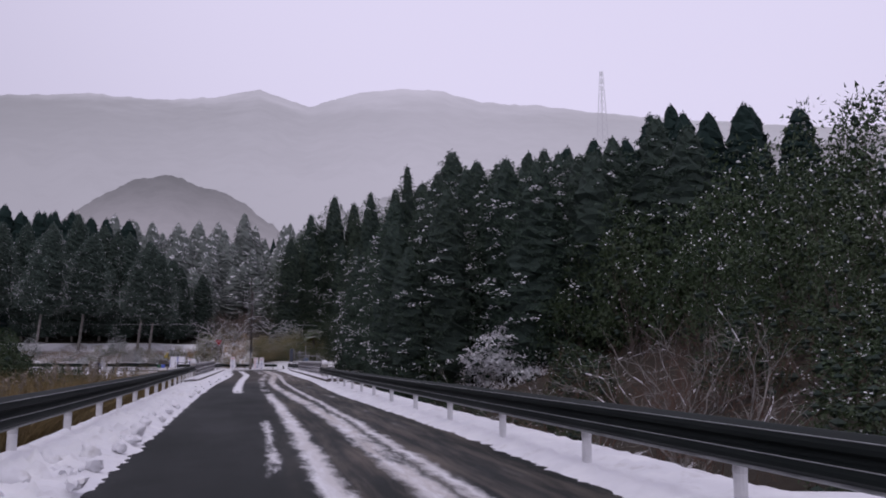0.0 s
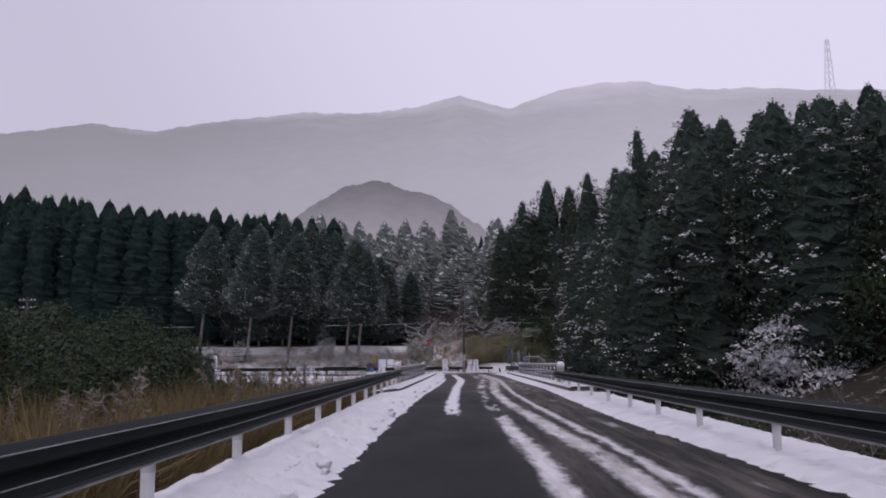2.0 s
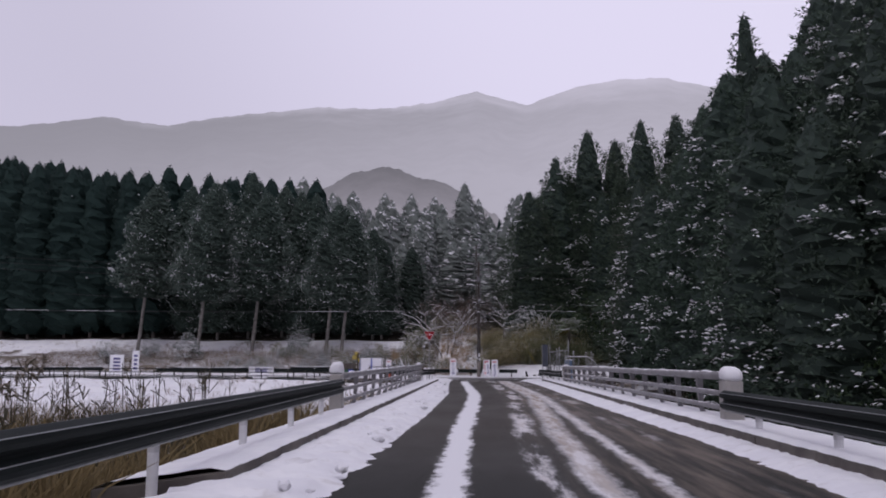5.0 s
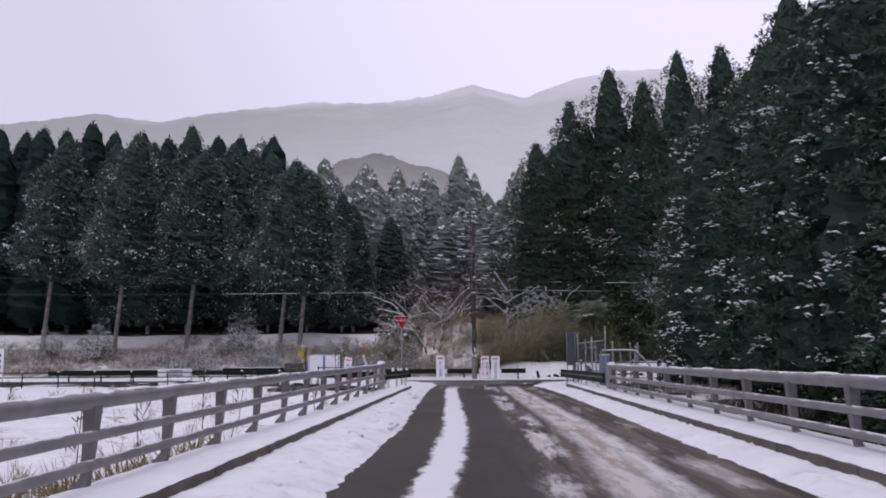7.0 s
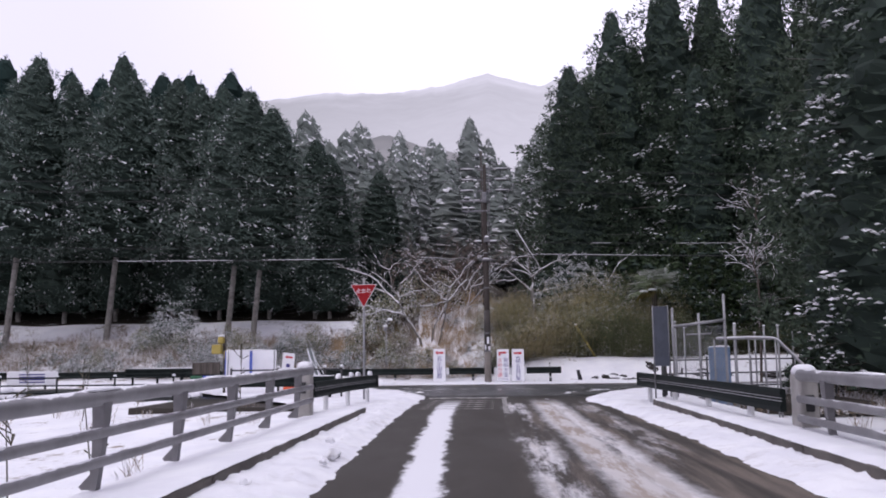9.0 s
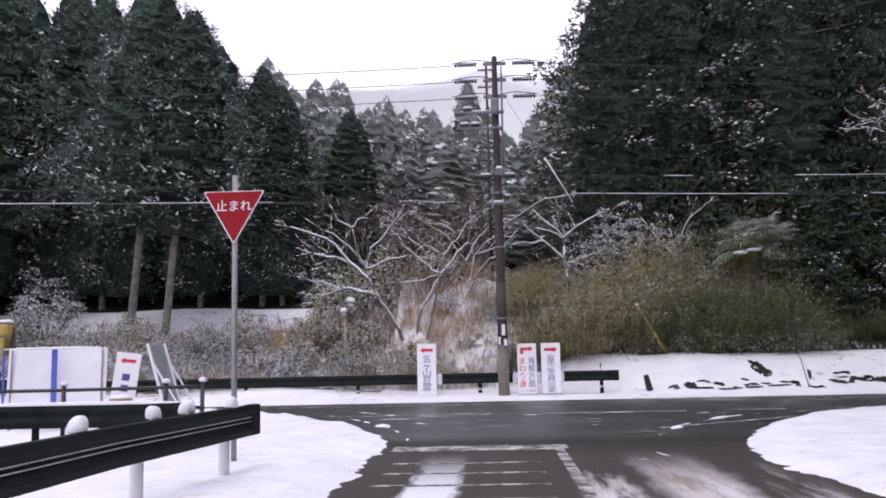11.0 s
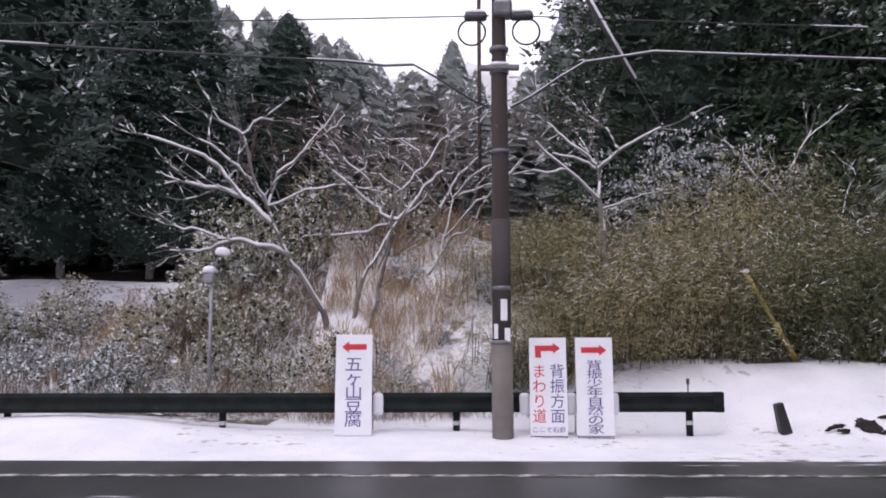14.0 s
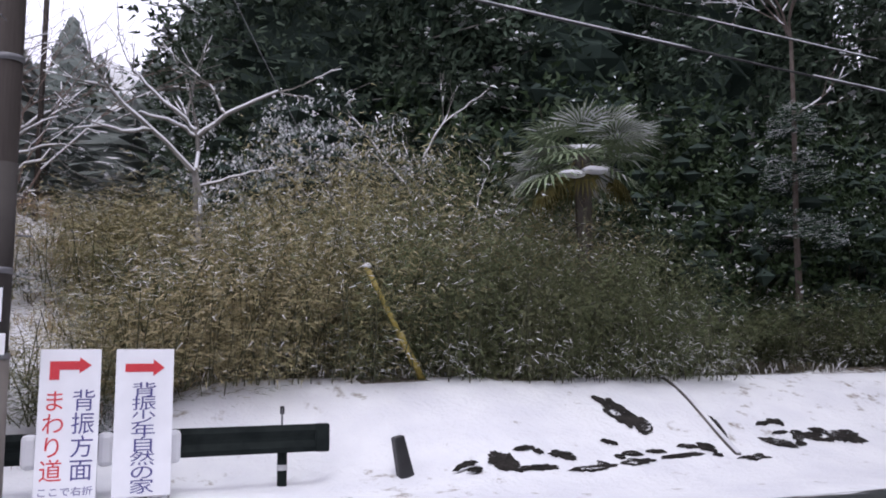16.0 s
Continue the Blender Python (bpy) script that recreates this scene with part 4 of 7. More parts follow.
def utility_pole():
    p = thing("utility_pole", (PX, PY, 0), label="tall weathered concrete utility pole with crossarms and snow on its fittings", category="utility pole")
    v, f = sweep([(0, 0, -0.5), (0, 0, 1.42)], 0.16, 20)
    put("base_section", mesh_of("base_section", v, f, [M_POLE_BASE], smooth=True), p, label="paler concrete base")
    rows = [(0, 0, 1.42), (0, 0, 3.2), (0, 0, 5.6), (0, 0, 10.2)]
    v, f = tubes([(rows[i], rows[i + 1], r0, r1) for i, (r0, r1) in enumerate(((0.136, 0.134), (0.134, 0.125), (0.115, 0.08)))], 20)
    put("shaft", mesh_of("shaft", v, f, [M_POLE], smooth=False), p)
    v, f = sweep([(0, 0, 1.45), (0, 0, 3.3)], 0.142, 20)
    put("wrap", mesh_of("wrap", v, f, [M_POLE_DARK], smooth=True), p, label="dark wrap round the pole")
    part("plate", box((0.10, 0.02, 0.32), (0.03, -0.15, 1.92), 0.004), M_PANEL, p, "white number plate without writing")
    part("plate", box((0.085, 0.02, 0.2), (0.08, -0.135, 1.55), 0.004), M_PANEL, p, "small white plate")
    part("plate", box((0.06, 0.02, 0.22), (-0.09, -0.125, 1.6), 0.004), M_PANEL, p, "small white plate")
    for z in (1.44, 2.25, 4.35, 5.62, 5.98):
        v, f = sweep([(0, 0, z - 0.03), (0, 0, z + 0.03)], 0.165 if z < 2 else 0.15, 20)
        put("band", mesh_of("band", v, f, [M_STEEL], smooth=True), p, label="steel band")
    part("bracket", box((0.62, 0.12, 0.08), (0, -0.1, 5.66), 0.02), M_STEEL, p)
    snow_cap("snow_cap", (0.34, 0.14, 0.06), (0.0, -0.1, 5.7), p, 3, "snow on the bracket")
    # communication brackets with cable loops
    for sx in (-1, 1):
        ring = [(sx * (0.42 + 0.0) + 0.21 * math.cos(a), -0.14, 6.22 + 0.21 * math.sin(a)) for a in np.linspace(0, 2 * math.pi, 25)]
        pipe_part("cable_loop", ring, 0.016, M_CABLE, p, "spare loop of black cable")
        part("closure", box((0.36, 0.13, 0.13), (sx * 0.36, -0.12, 6.47), 0.05), M_BLACK, p, "black cable joint box")
        snow_cap("snow_cap", (0.34, 0.13, 0.06), (sx * 0.36, -0.12, 6.53), p, sx, "snow on the joint box")
    part("bracket", box((0.3, 0.3, 0.25), (0.06, -0.06, 6.6), 0.05), M_STEEL, p, "steel bracket")
    snow_cap("snow_cap", (0.2, 0.2, 0.09), (0.05, -0.06, 6.72), p, 8, "snow on the bracket")
    # conduit on the side
    pipe_part("conduit", [(0.17, -0.02, 6.6), (0.19, -0.02, 7.6), (0.2, -0.02, 9.9)], 0.03, M_STEEL, p)
    # high-voltage tiers
    for k, z in enumerate((9.98, 9.47, 8.95)):
        part("crossarm", box((0.7, 0.09, 0.09), (0.0, 0.0, z), 0.01), M_STEEL, p)
        for sx in (-1, 1):
            segs = []
            for i in range(7):
                x = sx * (0.55 + 0.1 * i)
                segs += [((x, 0, z - 0.02), (x + sx * 0.05, 0, z - 0.02), 0.055, 0.055), ((x + sx * 0.05, 0, z - 0.02), (x + sx * 0.1, 0, z - 0.02), 0.022, 0.022)]
            tube_part("insulator", segs, M_BLACK, p, "dark string of insulators")
            snow_cap("snow_cap", (0.66, 0.11, 0.055), (sx * 0.82, 0, z + 0.03), p, k + sx, "snow on the insulators")
            pipe_part("jumper", [(sx * (1.3 - 1.25 * t), -0.05, z + 0.02 + 0.26 * math.sin(math.pi * (0.5 + 0.5 * t)) * t) for t in np.linspace(0, 1, 10)], 0.014, M_CABLE, p, "curved jumper wire", 6)
    part("crossarm", box((1.5, 0.09, 0.08), (-0.5, -0.05, 8.46), 0.01), M_STEEL, p)
    snow_cap("snow_cap", (1.0, 0.09, 0.04), (-0.62, -0.05, 8.5), p, 5, "snow on the crossarm")
    part("crossarm", box((1.3, 0.09, 0.08), (-0.45, -0.05, 7.98), 0.01), M_STEEL, p)
    for x, z in ((-0.95, 7.98), (-0.62, 7.98), (-0.85, 8.46)):
        part("insulator", box((0.28, 0.14, 0.12), (x, -0.05, z + 0.09), 0.05), M_BLACK, p)
        snow_cap("snow_cap", (0.3, 0.14, 0.07), (x, -0.05, z + 0.14), p, x, "snow on the insulator")
    part("switch_box", box((0.24, 0.26, 0.5), (-0.02, -0.14, 8.6), 0.04), M_STEEL, p)
    for k in range(9):
        a = 0.9 * k
        z = 2.6 + 0.42 * k
        tube_part("step_bolt", [((0.15 * math.cos(a), 0.15 * math.sin(a), z), (0.30 * math.cos(a), 0.30 * math.sin(a), z), 0.009, 0.009)], M_STEEL, p, sides=5)
    return p


utility_pole()


def line(name, points, r, mat, label, snowy=0.0, seed=1):
    """A cable through its points, hanging smoothly; snowy adds lengths of snow along its top."""
    t = thing(name, label=label, category="cable")
    pts = [Vector(q) for q in points]
    pipe_part("cable", pts, r, mat, t, sides=6)
    if snowy:
        rng = random.Random(seed)
        run = []
        k = 0
        while k < len(pts) - 1:
            n = rng.randint(2, 7)
            if rng.random() < snowy:
                seg = [q + Vector((0, 0, r * 1.2)) for q in pts[k:k + n + 1]]
                if len(seg) > 1:
                    pipe_part("snow", seg, max(r * 0.75, 0.012), M_SNOW, t, "line of snow on the cable", 6)
            k += n
    return t


def hang(a, b, sag, n=40):
    a, b = Vector(a), Vector(b)
    return [a.lerp(b, t) - Vector((0, 0, 4 * sag * t * (1 - t))) for t in np.linspace(0, 1, n)]


def telecom(sign, end, lift, seed):
    """The thick cable dips where it passes the pole, then runs along its carrier."""
    a = Vector((PX + sign * 0.17, PY - 0.12, 5.02))
    dip = [a, a + Vector((sign * 0.32, 0, 0.17)), a + Vector((sign * 0.75, 0, 0.46)), a + Vector((sign * 1.15, 0, 0.70)), a + Vector((sign * 1.6, -0.02, lift * 0.9)), a + Vector((sign * 2.2, -0.03, lift))]
    line("telephone_cable", dip + hang(dip[-1], end, 0.12 if sign < 0 else 0.25, 60)[1:], 0.017, M_CABLE, "thick black telephone cable lined with snow, strung from the pole", 0.8 if sign > 0 else 0.4, seed)


telecom(-1, (-40, 101.0, 5.2), 0.76, 3)
telecom(1, (36, 114.6, 6.0), 0.84, 4)
line("support_wire", hang((PX + 0.15, PY - 0.1, 6.5), (36, 114.6, 6.9), 0.35, 90), 0.010, M_CABLE, "thin wire beaded with snow, strung from the pole", 0.55, 6)
line("support_wire", hang((PX - 0.15, PY - 0.1, 6.5), (-40, 110.4, 7.2), 0.35, 60), 0.010, M_CABLE, "thin wire strung from the pole", 0.0, 7)
for z in (9.96, 9.45, 8.93):
    line("power_line", hang((PX - 1.3, PY, z), (-48, 109.5, z + 0.6), 0.5, 40), 0.011, M_CABLE, "thin dark power line strung from the pole")
    line("power_line", hang((PX + 1.3, PY, z), (42, 115.5, z + 0.2), 0.5, 40), 0.011, M_CABLE, "thin dark power line strung from the pole")


def guy_wire():
    g = thing("guy_wire", label="slanting guy wire with snowy cover and yellow guard tube", category="guy wire")
    top, foot = Vector((PX + 0.12, PY + 0.05, 9.25)), Vector((1.98, 113.78, ground_at(1.98, 113.78) - 0.1))

    def on(z):
        return top.lerp(foot, (top.z - z) / (top.z - foot.z))

    pipe_part("wire", [top, foot], 0.006, M_STEEL, g, sides=6)
    pipe_part("cover", [on(7.07), on(5.75)], 0.045, M_POLE_DARK, g, "dark cover over the wire")
    pipe_part("snow", [on(7.1) + Vector((0, -0.02, 0.045)), on(5.75) + Vector((0, -0.02, 0.045))], 0.035, M_SNOW, g, "strip of snow on the cover")
    pipe_part("guard", [on(2.62), on(1.05)], 0.036, M_YELLOW, g, "faded yellow plastic guard tube", 10)
    pipe_part("guard_sleeve", [on(1.75), on(1.0)], 0.052, M_YELLOW, g, "thicker yellow lower sleeve", 10)
    snow_cap("snow", (0.11, 0.11, 0.06), on(2.62) + Vector((0, 0, 0.0)), g, 4, "bit of snow")


guy_wire()


def snow_lamp(x, y):
    z0 = ground_at(x, y)
    l = thing("mirror_post", (x, y, z0), label="thin pale post with two small snow-laden heads", category="post")
    h = 2.6 - z0
    pipe_part("post", [(0, 0, -0.2), (0, 0, h)], 0.03, M_GALV, l)
    part("head", box((0.2, 0.14, 0.2), (-0.04, 0, h - 0.05), 0.05), M_GALV, l)
    snow_cap("snow_cap", (0.22, 0.18, 0.13), (-0.04, 0, h + 0.04), l, 1, "ball of snow")
    pipe_part("arm", [(0, 0, h), (0.1, 0, h + 0.3), (0.16, 0, h + 0.36)], 0.02, M_GALV, l)
    snow_cap("snow_cap", (0.26, 0.2, 0.15), (0.18, 0, h + 0.34), l, 2, "ball of snow")


snow_lamp(-8.15, 113.05)


# ---- the yard beside the bridge end ----
def mesh_material():
    """Chain mesh, built as thin wires below; this is their steel."""
    return worn("mesh_wire", (0.16, 0.17, 0.18), (0.26, 0.27, 0.28), 5.0, 0.5, 0.4)


M_WIRE = mesh_material()


def yard():
    g = thing("yard_gate", (1.45, 93.2, 0), -14, label="galvanised steel gate frame filled with wire mesh beside the road", category="gate")
    for x, h in ((0.0, 2.45), (0.62, 2.3), (1.22, 2.75)):
        pipe_part("post", [(x, 0, -0.3), (x, 0, h)], 0.032, M_GALV, g)
    pipe_part("top_bar", [(0, 0, 1.98), (1.22, 0, 2.12)], 0.034, M_GALV, g)
    pipe_part("bar", [(0.3, 0, 1.78), (0.9, 0, 1.80)], 0.02, M_GALV, g)
    pipe_part("bottom_bar", [(0, 0, 0.62), (1.22, 0, 0.62)], 0.026, M_GALV, g)
    segs = []
    for k in range(29):
        x = 0.04 * k + 0.04
        segs.append(((x, 0.01, 0.62), (x, 0.01, 2.0), 0.0035, 0.0035))
    for k in range(26):
        z = 0.64 + 0.053 * k
        segs.append(((0, 0.012, z), (1.22, 0.012, z), 0.0035, 0.0035))
    tube_part("mesh", segs, M_WIRE, g, "wire mesh", 3)

    s = thing("sheet_panel", (1.12, 93.0, 0), -8, label="dark blue-grey sheet hung on a frame", category="panel")
    part("sheet", box((0.34, 0.02, 1.45), (0, 0, 1.75), 0.005), M_SHEET, s)
    for x in (-0.18, 0.18):
        pipe_part("post", [(x, 0.02, -0.3), (x, 0.02, 2.5)], 0.022, M_STEEL, s)

    b = thing("blue_box", (2.75, 94.0, -0.1), -10, label="pale blue steel cabinet beside the gate", category="cabinet")
    part("body", box((0.5, 0.35, 1.55), (0, 0, 0.8), 0.02), worn("pale_blue_paint", (0.11, 0.17, 0.27), (0.17, 0.24, 0.35), 3.0, 0.5), b)
    part("door", box((0.44, 0.02, 1.35), (0, -0.185, 0.82), 0.006), worn("blue_door_paint", (0.12, 0.18, 0.28), (0.18, 0.25, 0.36), 3.0, 0.5), b)
    snow_cap("snow_cap", (0.52, 0.38, 0.05), (0, 0, 1.57), b, 2, "thin snow")

    for x, y, h in ((3.05, 93.6, 2.05), (3.95, 94.2, 2.0), (4.3, 94.2, 2.0), (5.0, 98.5, 1.9), (6.4, 99.3, 1.9), (2.2, 96.5, 2.2), (3.1, 99.5, 2.1)):
        p = thing("steel_post", (x, y, 0), label="bare galvanised steel post in the snow", category="post", group="posts in the yard")
        pipe_part("shaft", [(0, 0, -0.5), (0, 0, h)], 0.04 if x == 3.05 else 0.026, M_GALV, p)
        snow_cap("snow_cap", (0.08, 0.08, 0.03), (0, 0, h), p, x, "dab of snow")

    h = thing("handrail", label="bent galvanised handrail lined with snow in the yard", category="handrail")
    path = [(2.55, 93.4, 1.66), (3.4, 93.6, 1.68), (4.0, 93.7, 1.66), (4.12, 93.7, 1.62), (5.1, 93.8, 0.6)]
    pipe_part("rail", path, 0.03, M_GALV, h)
    pipe_part("snow", [(a, b_, c + 0.03) for a, b_, c in path], 0.026, M_SNOW, h, "line of snow")
    for x, z in ((2.55, 1.66), (3.4, 1.68), (4.05, 1.64), (4.8, 0.9)):
        pipe_part("post", [(x, 93.65, -0.6), (x, 93.65, z)], 0.022, M_GALV, h)

    fen = thing("pipe_fence", label="dark pipe fence with two rails round the yard", category="fence")
    pts = [(2.1, 97.6), (3.4, 98.0), (4.8, 98.4), (6.2, 98.8), (7.6, 99.2), (9.0, 99.6), (10.4, 100.0)]
    for x, y in pts:
        pipe_part("post", [(x, y, -0.5), (x, y, 1.2)], 0.03, M_BLACK, fen)
        snow_cap("snow_cap", (0.1, 0.1, 0.06), (x, y, 1.2), fen, x, "dab of snow")
    for z in (1.1, 0.7, 0.32):
        pipe_part("rail", [(x, y, z) for x, y in pts], 0.022, M_BLACK, fen)
    fen2 = thing("pipe_fence", label="short dark pipe fence behind the guardrail", category="fence")
    pts = [(1.3, 93.9), (1.5, 95.0), (1.75, 96.0)]
    for x, y in pts:
        pipe_part("post", [(x, y, -0.4), (x, y, 1.05)], 0.03, M_BLACK, fen2)
    for z in (0.98, 0.6):
        pipe_part("rail", [(x, y, z) for x, y in pts], 0.022, M_BLACK, fen2)


yard()


def marker_post(x, y):
    m = thing("marker_post", (x, y, 0), label="short dark stake standing in the snow", category="post")
    bm = box((0.13, 0.12, 0.62), (0, 0, 0.22), 0.02)
    for q in bm.verts:
        if q.co.z < 0.2:
            q.co.x *= 1.6
    bmesh.ops.transform(bm, matrix=pose(0, 0, 0, 0, -13, 10), verts=bm.verts)
    part("stake", bm, M_BLACK, m)


marker_post(1.0, 111.8)


# ---- rocks and kerb edge showing through the snow bank ----
def rock(x, y, sx, sy, sz, seed):
    bm = bmesh.new()
    bmesh.ops.create_icosphere(bm, subdivisions=3, radius=1.0)
    bm.normal_update()
    for v in bm.verts:
        v.co *= 1 + 0.6 * noise.noise(v.co * 1.7 + Vector((seed, 0, 0))) + 0.32 * noise.noise(v.co * 4.5 + Vector((seed, 0, 0)))
    bmesh.ops.scale(bm, vec=(sx, sy, sz * 0.8), verts=bm.verts)
    ob = part("rock", bm, worn("wet_rock", (0.02, 0.019, 0.018), (0.07, 0.062, 0.055), 3.0, 0.6, 0, 0.7, 25, snow=0.12, depth=0.03) if "wet_rock" not in bpy.data.materials else bpy.data.materials["wet_rock"], None)
    ob.location = (x, y, ground_at(x, y) + sz * 0.02)
    tagged(ob, "dark wet rock showing through the snow bank", "rock", "rocks in the snow bank")


for k, (x, y, sx, sy, sz) in enumerate(((9.6, 111.6, 0.5, 0.4, 0.2), (-10.6, 113.1, 0.35, 0.3, 0.12), (-11.4, 112.8, 0.3, 0.2, 0.1), (-14.5, 112.9, 0.4, 0.3, 0.14), (-8.9, 112.75, 0.3, 0.2, 0.1))):
    rock(x, y, sx, sy, sz, k * 3.7)


M_BARE = worn("wet_bare_earth", (0.012, 0.011, 0.010), (0.04, 0.036, 0.032), 5.0, 0.8, 0, 0.7, 30, snow=0.06, depth=0.03, spec=0.1)


def bare_patch(x, y, sx, sy, turn, seed):
    """A ragged bare spot of the dark bank, level with the snow round it."""
    rng = np.random.default_rng(seed)
    n, rings = 44, 5
    v, f = [], []
    edge = [1 + 0.45 * noise.noise(Vector((math.cos(a) * 1.3, math.sin(a) * 1.3, seed * 1.3))) + 0.4 * noise.noise(Vector((math.cos(a) * 7, math.sin(a) * 7, seed * 2.1))) for a in np.linspace(0, 2 * math.pi, n, endpoint=False)]
    c, w = math.cos(radians(turn)), math.sin(radians(turn))
    for k in range(rings + 1):
        for i in range(n):
            a, q = 2 * math.pi * i / n, edge[i] * k / rings
            dx, dy = sx * q * math.cos(a), sy * q * math.sin(a)
            px, py = x + dx * c - dy * w, y + dx * w + dy * c
            v.append((px, py, ground_at(px, py) + 0.026 - 0.02 * (k == rings) + rng.uniform(-0.004, 0.008)))
    for k in range(rings):
        for i in range(n):
            j = (i + 1) % n
            f.append((k * n + i, (k + 1) * n + i, (k + 1) * n + j, k * n + j))
    ob = put("bare_patch", mesh_of("bare_patch", v, f, [M_BARE]))
    tagged(ob, "dark wet bare patch melted out of the snowy bank", "bare patch", "bare patches in the snow bank")


for k, (x, y, sx, sy, turn) in enumerate(((4.34, 112.52, 0.2, 0.42, 8), (4.5, 112.2, 0.14, 0.2, -20), (2.1, 111.52, 0.2, 0.22, -20), (2.45, 111.36, 0.3, 0.06, 0), (2.92, 111.62, 0.18, 0.1, -20), (3.12, 111.3, 0.3, 0.06, 6), (3.74, 111.85, 0.11, 0.05, -25), (3.85, 111.4, 0.26, 0.06, 4), (4.62, 111.5, 0.4, 0.04, 5), (5.1, 111.66, 0.11, 0.12, 50), (5.58, 111.36, 0.24, 0.03, -4), (6.3, 111.68, 0.26, 0.1, -22), (7.6, 111.75, 0.3, 0.2, 0), (1.62, 111.52, 0.15, 0.04, 8), (0.42, 111.9, 0.14, 0.03, 5), (2.5, 111.78, 0.14, 0.04, 10), (5.65, 112.1, 0.06, 0.3, -20))):
    bare_patch(x, y, sx, sy, turn, 20 + k)
rng_patch = random.Random(8)
for k in range(12):
    bare_patch(rng_patch.uniform(1.6, 6.2), 111.42 + rng_patch.uniform(-0.08, 0.3), rng_patch.uniform(0.05, 0.16), rng_patch.uniform(0.02, 0.06), rng_patch.uniform(-15, 15), 80 + k)
    bare_patch(6.95 + rng_patch.uniform(-0.55, 0.55), 111.9 + rng_patch.uniform(-0.28, 0.28), rng_patch.uniform(0.06, 0.2), rng_patch.uniform(0.03, 0.09), rng_patch.uniform(-25, 10), 60 + k)


def slab_edge(x0, y0, x1, y1):
    """Edge of a buried concrete channel running down the bank."""
    pts = []
    for k in range(9):
        x, y = x0 + (x1 - x0) * k / 8, y0 + (y1 - y0) * k / 8
        pts.append(Vector((x, y, ground_at(x, y) - 0.03)))
    g = thing("concrete_channel", label="snow-topped concrete channel edge down the bank", category="kerb")
    profile_part("edge", pts, [(-0.04, 0), (0.04, 0), (0.04, 0.055), (0.03, 0.065), (-0.03, 0.065), (-0.04, 0.055)], M_KERB, g)
    profile_part("snow_strip", pts, [(-0.045, 0.05), (0.02, 0.063), (0.02, 0.08), (0, 0.088), (-0.035, 0.08)], M_SNOW, g, "snow on the edge", True)


slab_edge(6.0, 113.9, 5.42, 111.45)


# ---- works signs and fences left of the junction ----
def board_stack():
    b = thing("notice_board", (-11.5, 101.6, 0.1), 8, label="wide white notice board with a blue strip down its middle", category="sign")
    bm = box((1.75, 0.03, 1.25), (0, 0, 0.85), 0.01)
    bmesh.ops.transform(bm, matrix=pose(0, 0, 0, -6, 0, 0), verts=bm.verts)
    part("panel", bm, M_PANEL, b)
    part("strip", box((0.10, 0.02, 1.2), (0.02, -0.115, 0.85), 0.005), M_BLUE, b, "blue strip")
    part("strip", box((0.04, 0.02, 1.2), (-0.86, -0.115, 0.85), 0.005), M_BLUE, b, "blue strip")
    snow_cap("snow_strip", (1.75, 0.1, 0.04), (0, -0.14, 1.46), b, 3, "line of snow on the top edge")
    for x in (-0.8, 0.8):
        pipe_part("leg", [(x, 0.02, -0.25), (x, 0.09, 1.45)], 0.018, M_GALV, b)
    s = thing("sign_board", (-10.2, 101.3, 0.05), 25, label="leaning white board with a red arrow and lettering bars", category="sign")
    bm = box((0.42, 0.02, 1.4), (0, 0, 0.75), 0.006)
    bmesh.ops.transform(bm, matrix=pose(0, 0, 0, -12, 8, 0), verts=bm.verts)
    part("panel", bm, M_PANEL, s)
    ar = arrow("left")
    bmesh.ops.transform(ar, matrix=pose(0, 0, 0, -12, 8, 0) @ Matrix.Translation((0, -0.012, 1.3)) @ Matrix.Scale(0.7, 4), verts=ar.verts)
    part("arrow", ar, M_RED, s, "red arrow")
    for k in range(4):
        bar = box((0.13, 0.006, 0.12), (0, -0.012, 1.0 - 0.2 * k))
        bmesh.ops.transform(bar, matrix=pose(0, 0, 0, -12, 8, 0), verts=bar.verts)
        part("writing", bar, M_INK, s)
    for x in (-0.25, 0.25):
        pipe_part("leg", [(x, 0.1, -0.2), (x, 0.2, 0.9)], 0.014, M_GALV, s)
    p = thing("leaning_sign", (-8.75, 100.4, 0.0), 92, label="grey sheet sign seen from behind, leaning on a steel frame", category="sign")
    m = pose(0, 0, 0.1, -16, 0, 0)
    bm = box((0.75, 0.025, 1.5), (0, 0, 0.78), 0.01)
    bmesh.ops.transform(bm, matrix=m, verts=bm.verts)
    part("sheet", bm, worn("zinc_sheet", (0.22, 0.25, 0.25), (0.32, 0.35, 0.35), 2.0, 0.5, 0.2), p)
    for x in (-0.39, 0.39):
        v, f = tubes([(m @ Vector((x, -0.02, -0.15)), m @ Vector((x, -0.02, 1.55)), 0.025, 0.025), (Vector((x, -0.55, -0.1)), m @ Vector((x, -0.03, 1.2)), 0.015, 0.015)], 6)
        put("frame", mesh_of("frame", v, f, [M_PANEL]), p)
    c = thing("works_lamp", (-12.6, 102.0, 0.0), 0, label="yellow works lamp on a post above dark and coloured boards", category="works light")
    h = 2.0
    pipe_part("post", [(0, 0.1, -0.3), (0, 0.1, h)], 0.05, M_BARK, c)
    part("lamp_box", box((0.36, 0.26, 0.34), (-0.24, 0, 1.62), 0.04), M_YELLOW, c, "yellow box")
    part("lamp_box", box((0.32, 0.26, 0.32), (0.2, 0, 1.42), 0.04), M_YELLOW, c, "yellow box")
    part("lamp_head", box((0.24, 0.22, 0.28), (-0.1, 0, 1.94), 0.08), M_YELLOW, c, "yellow lamp head")
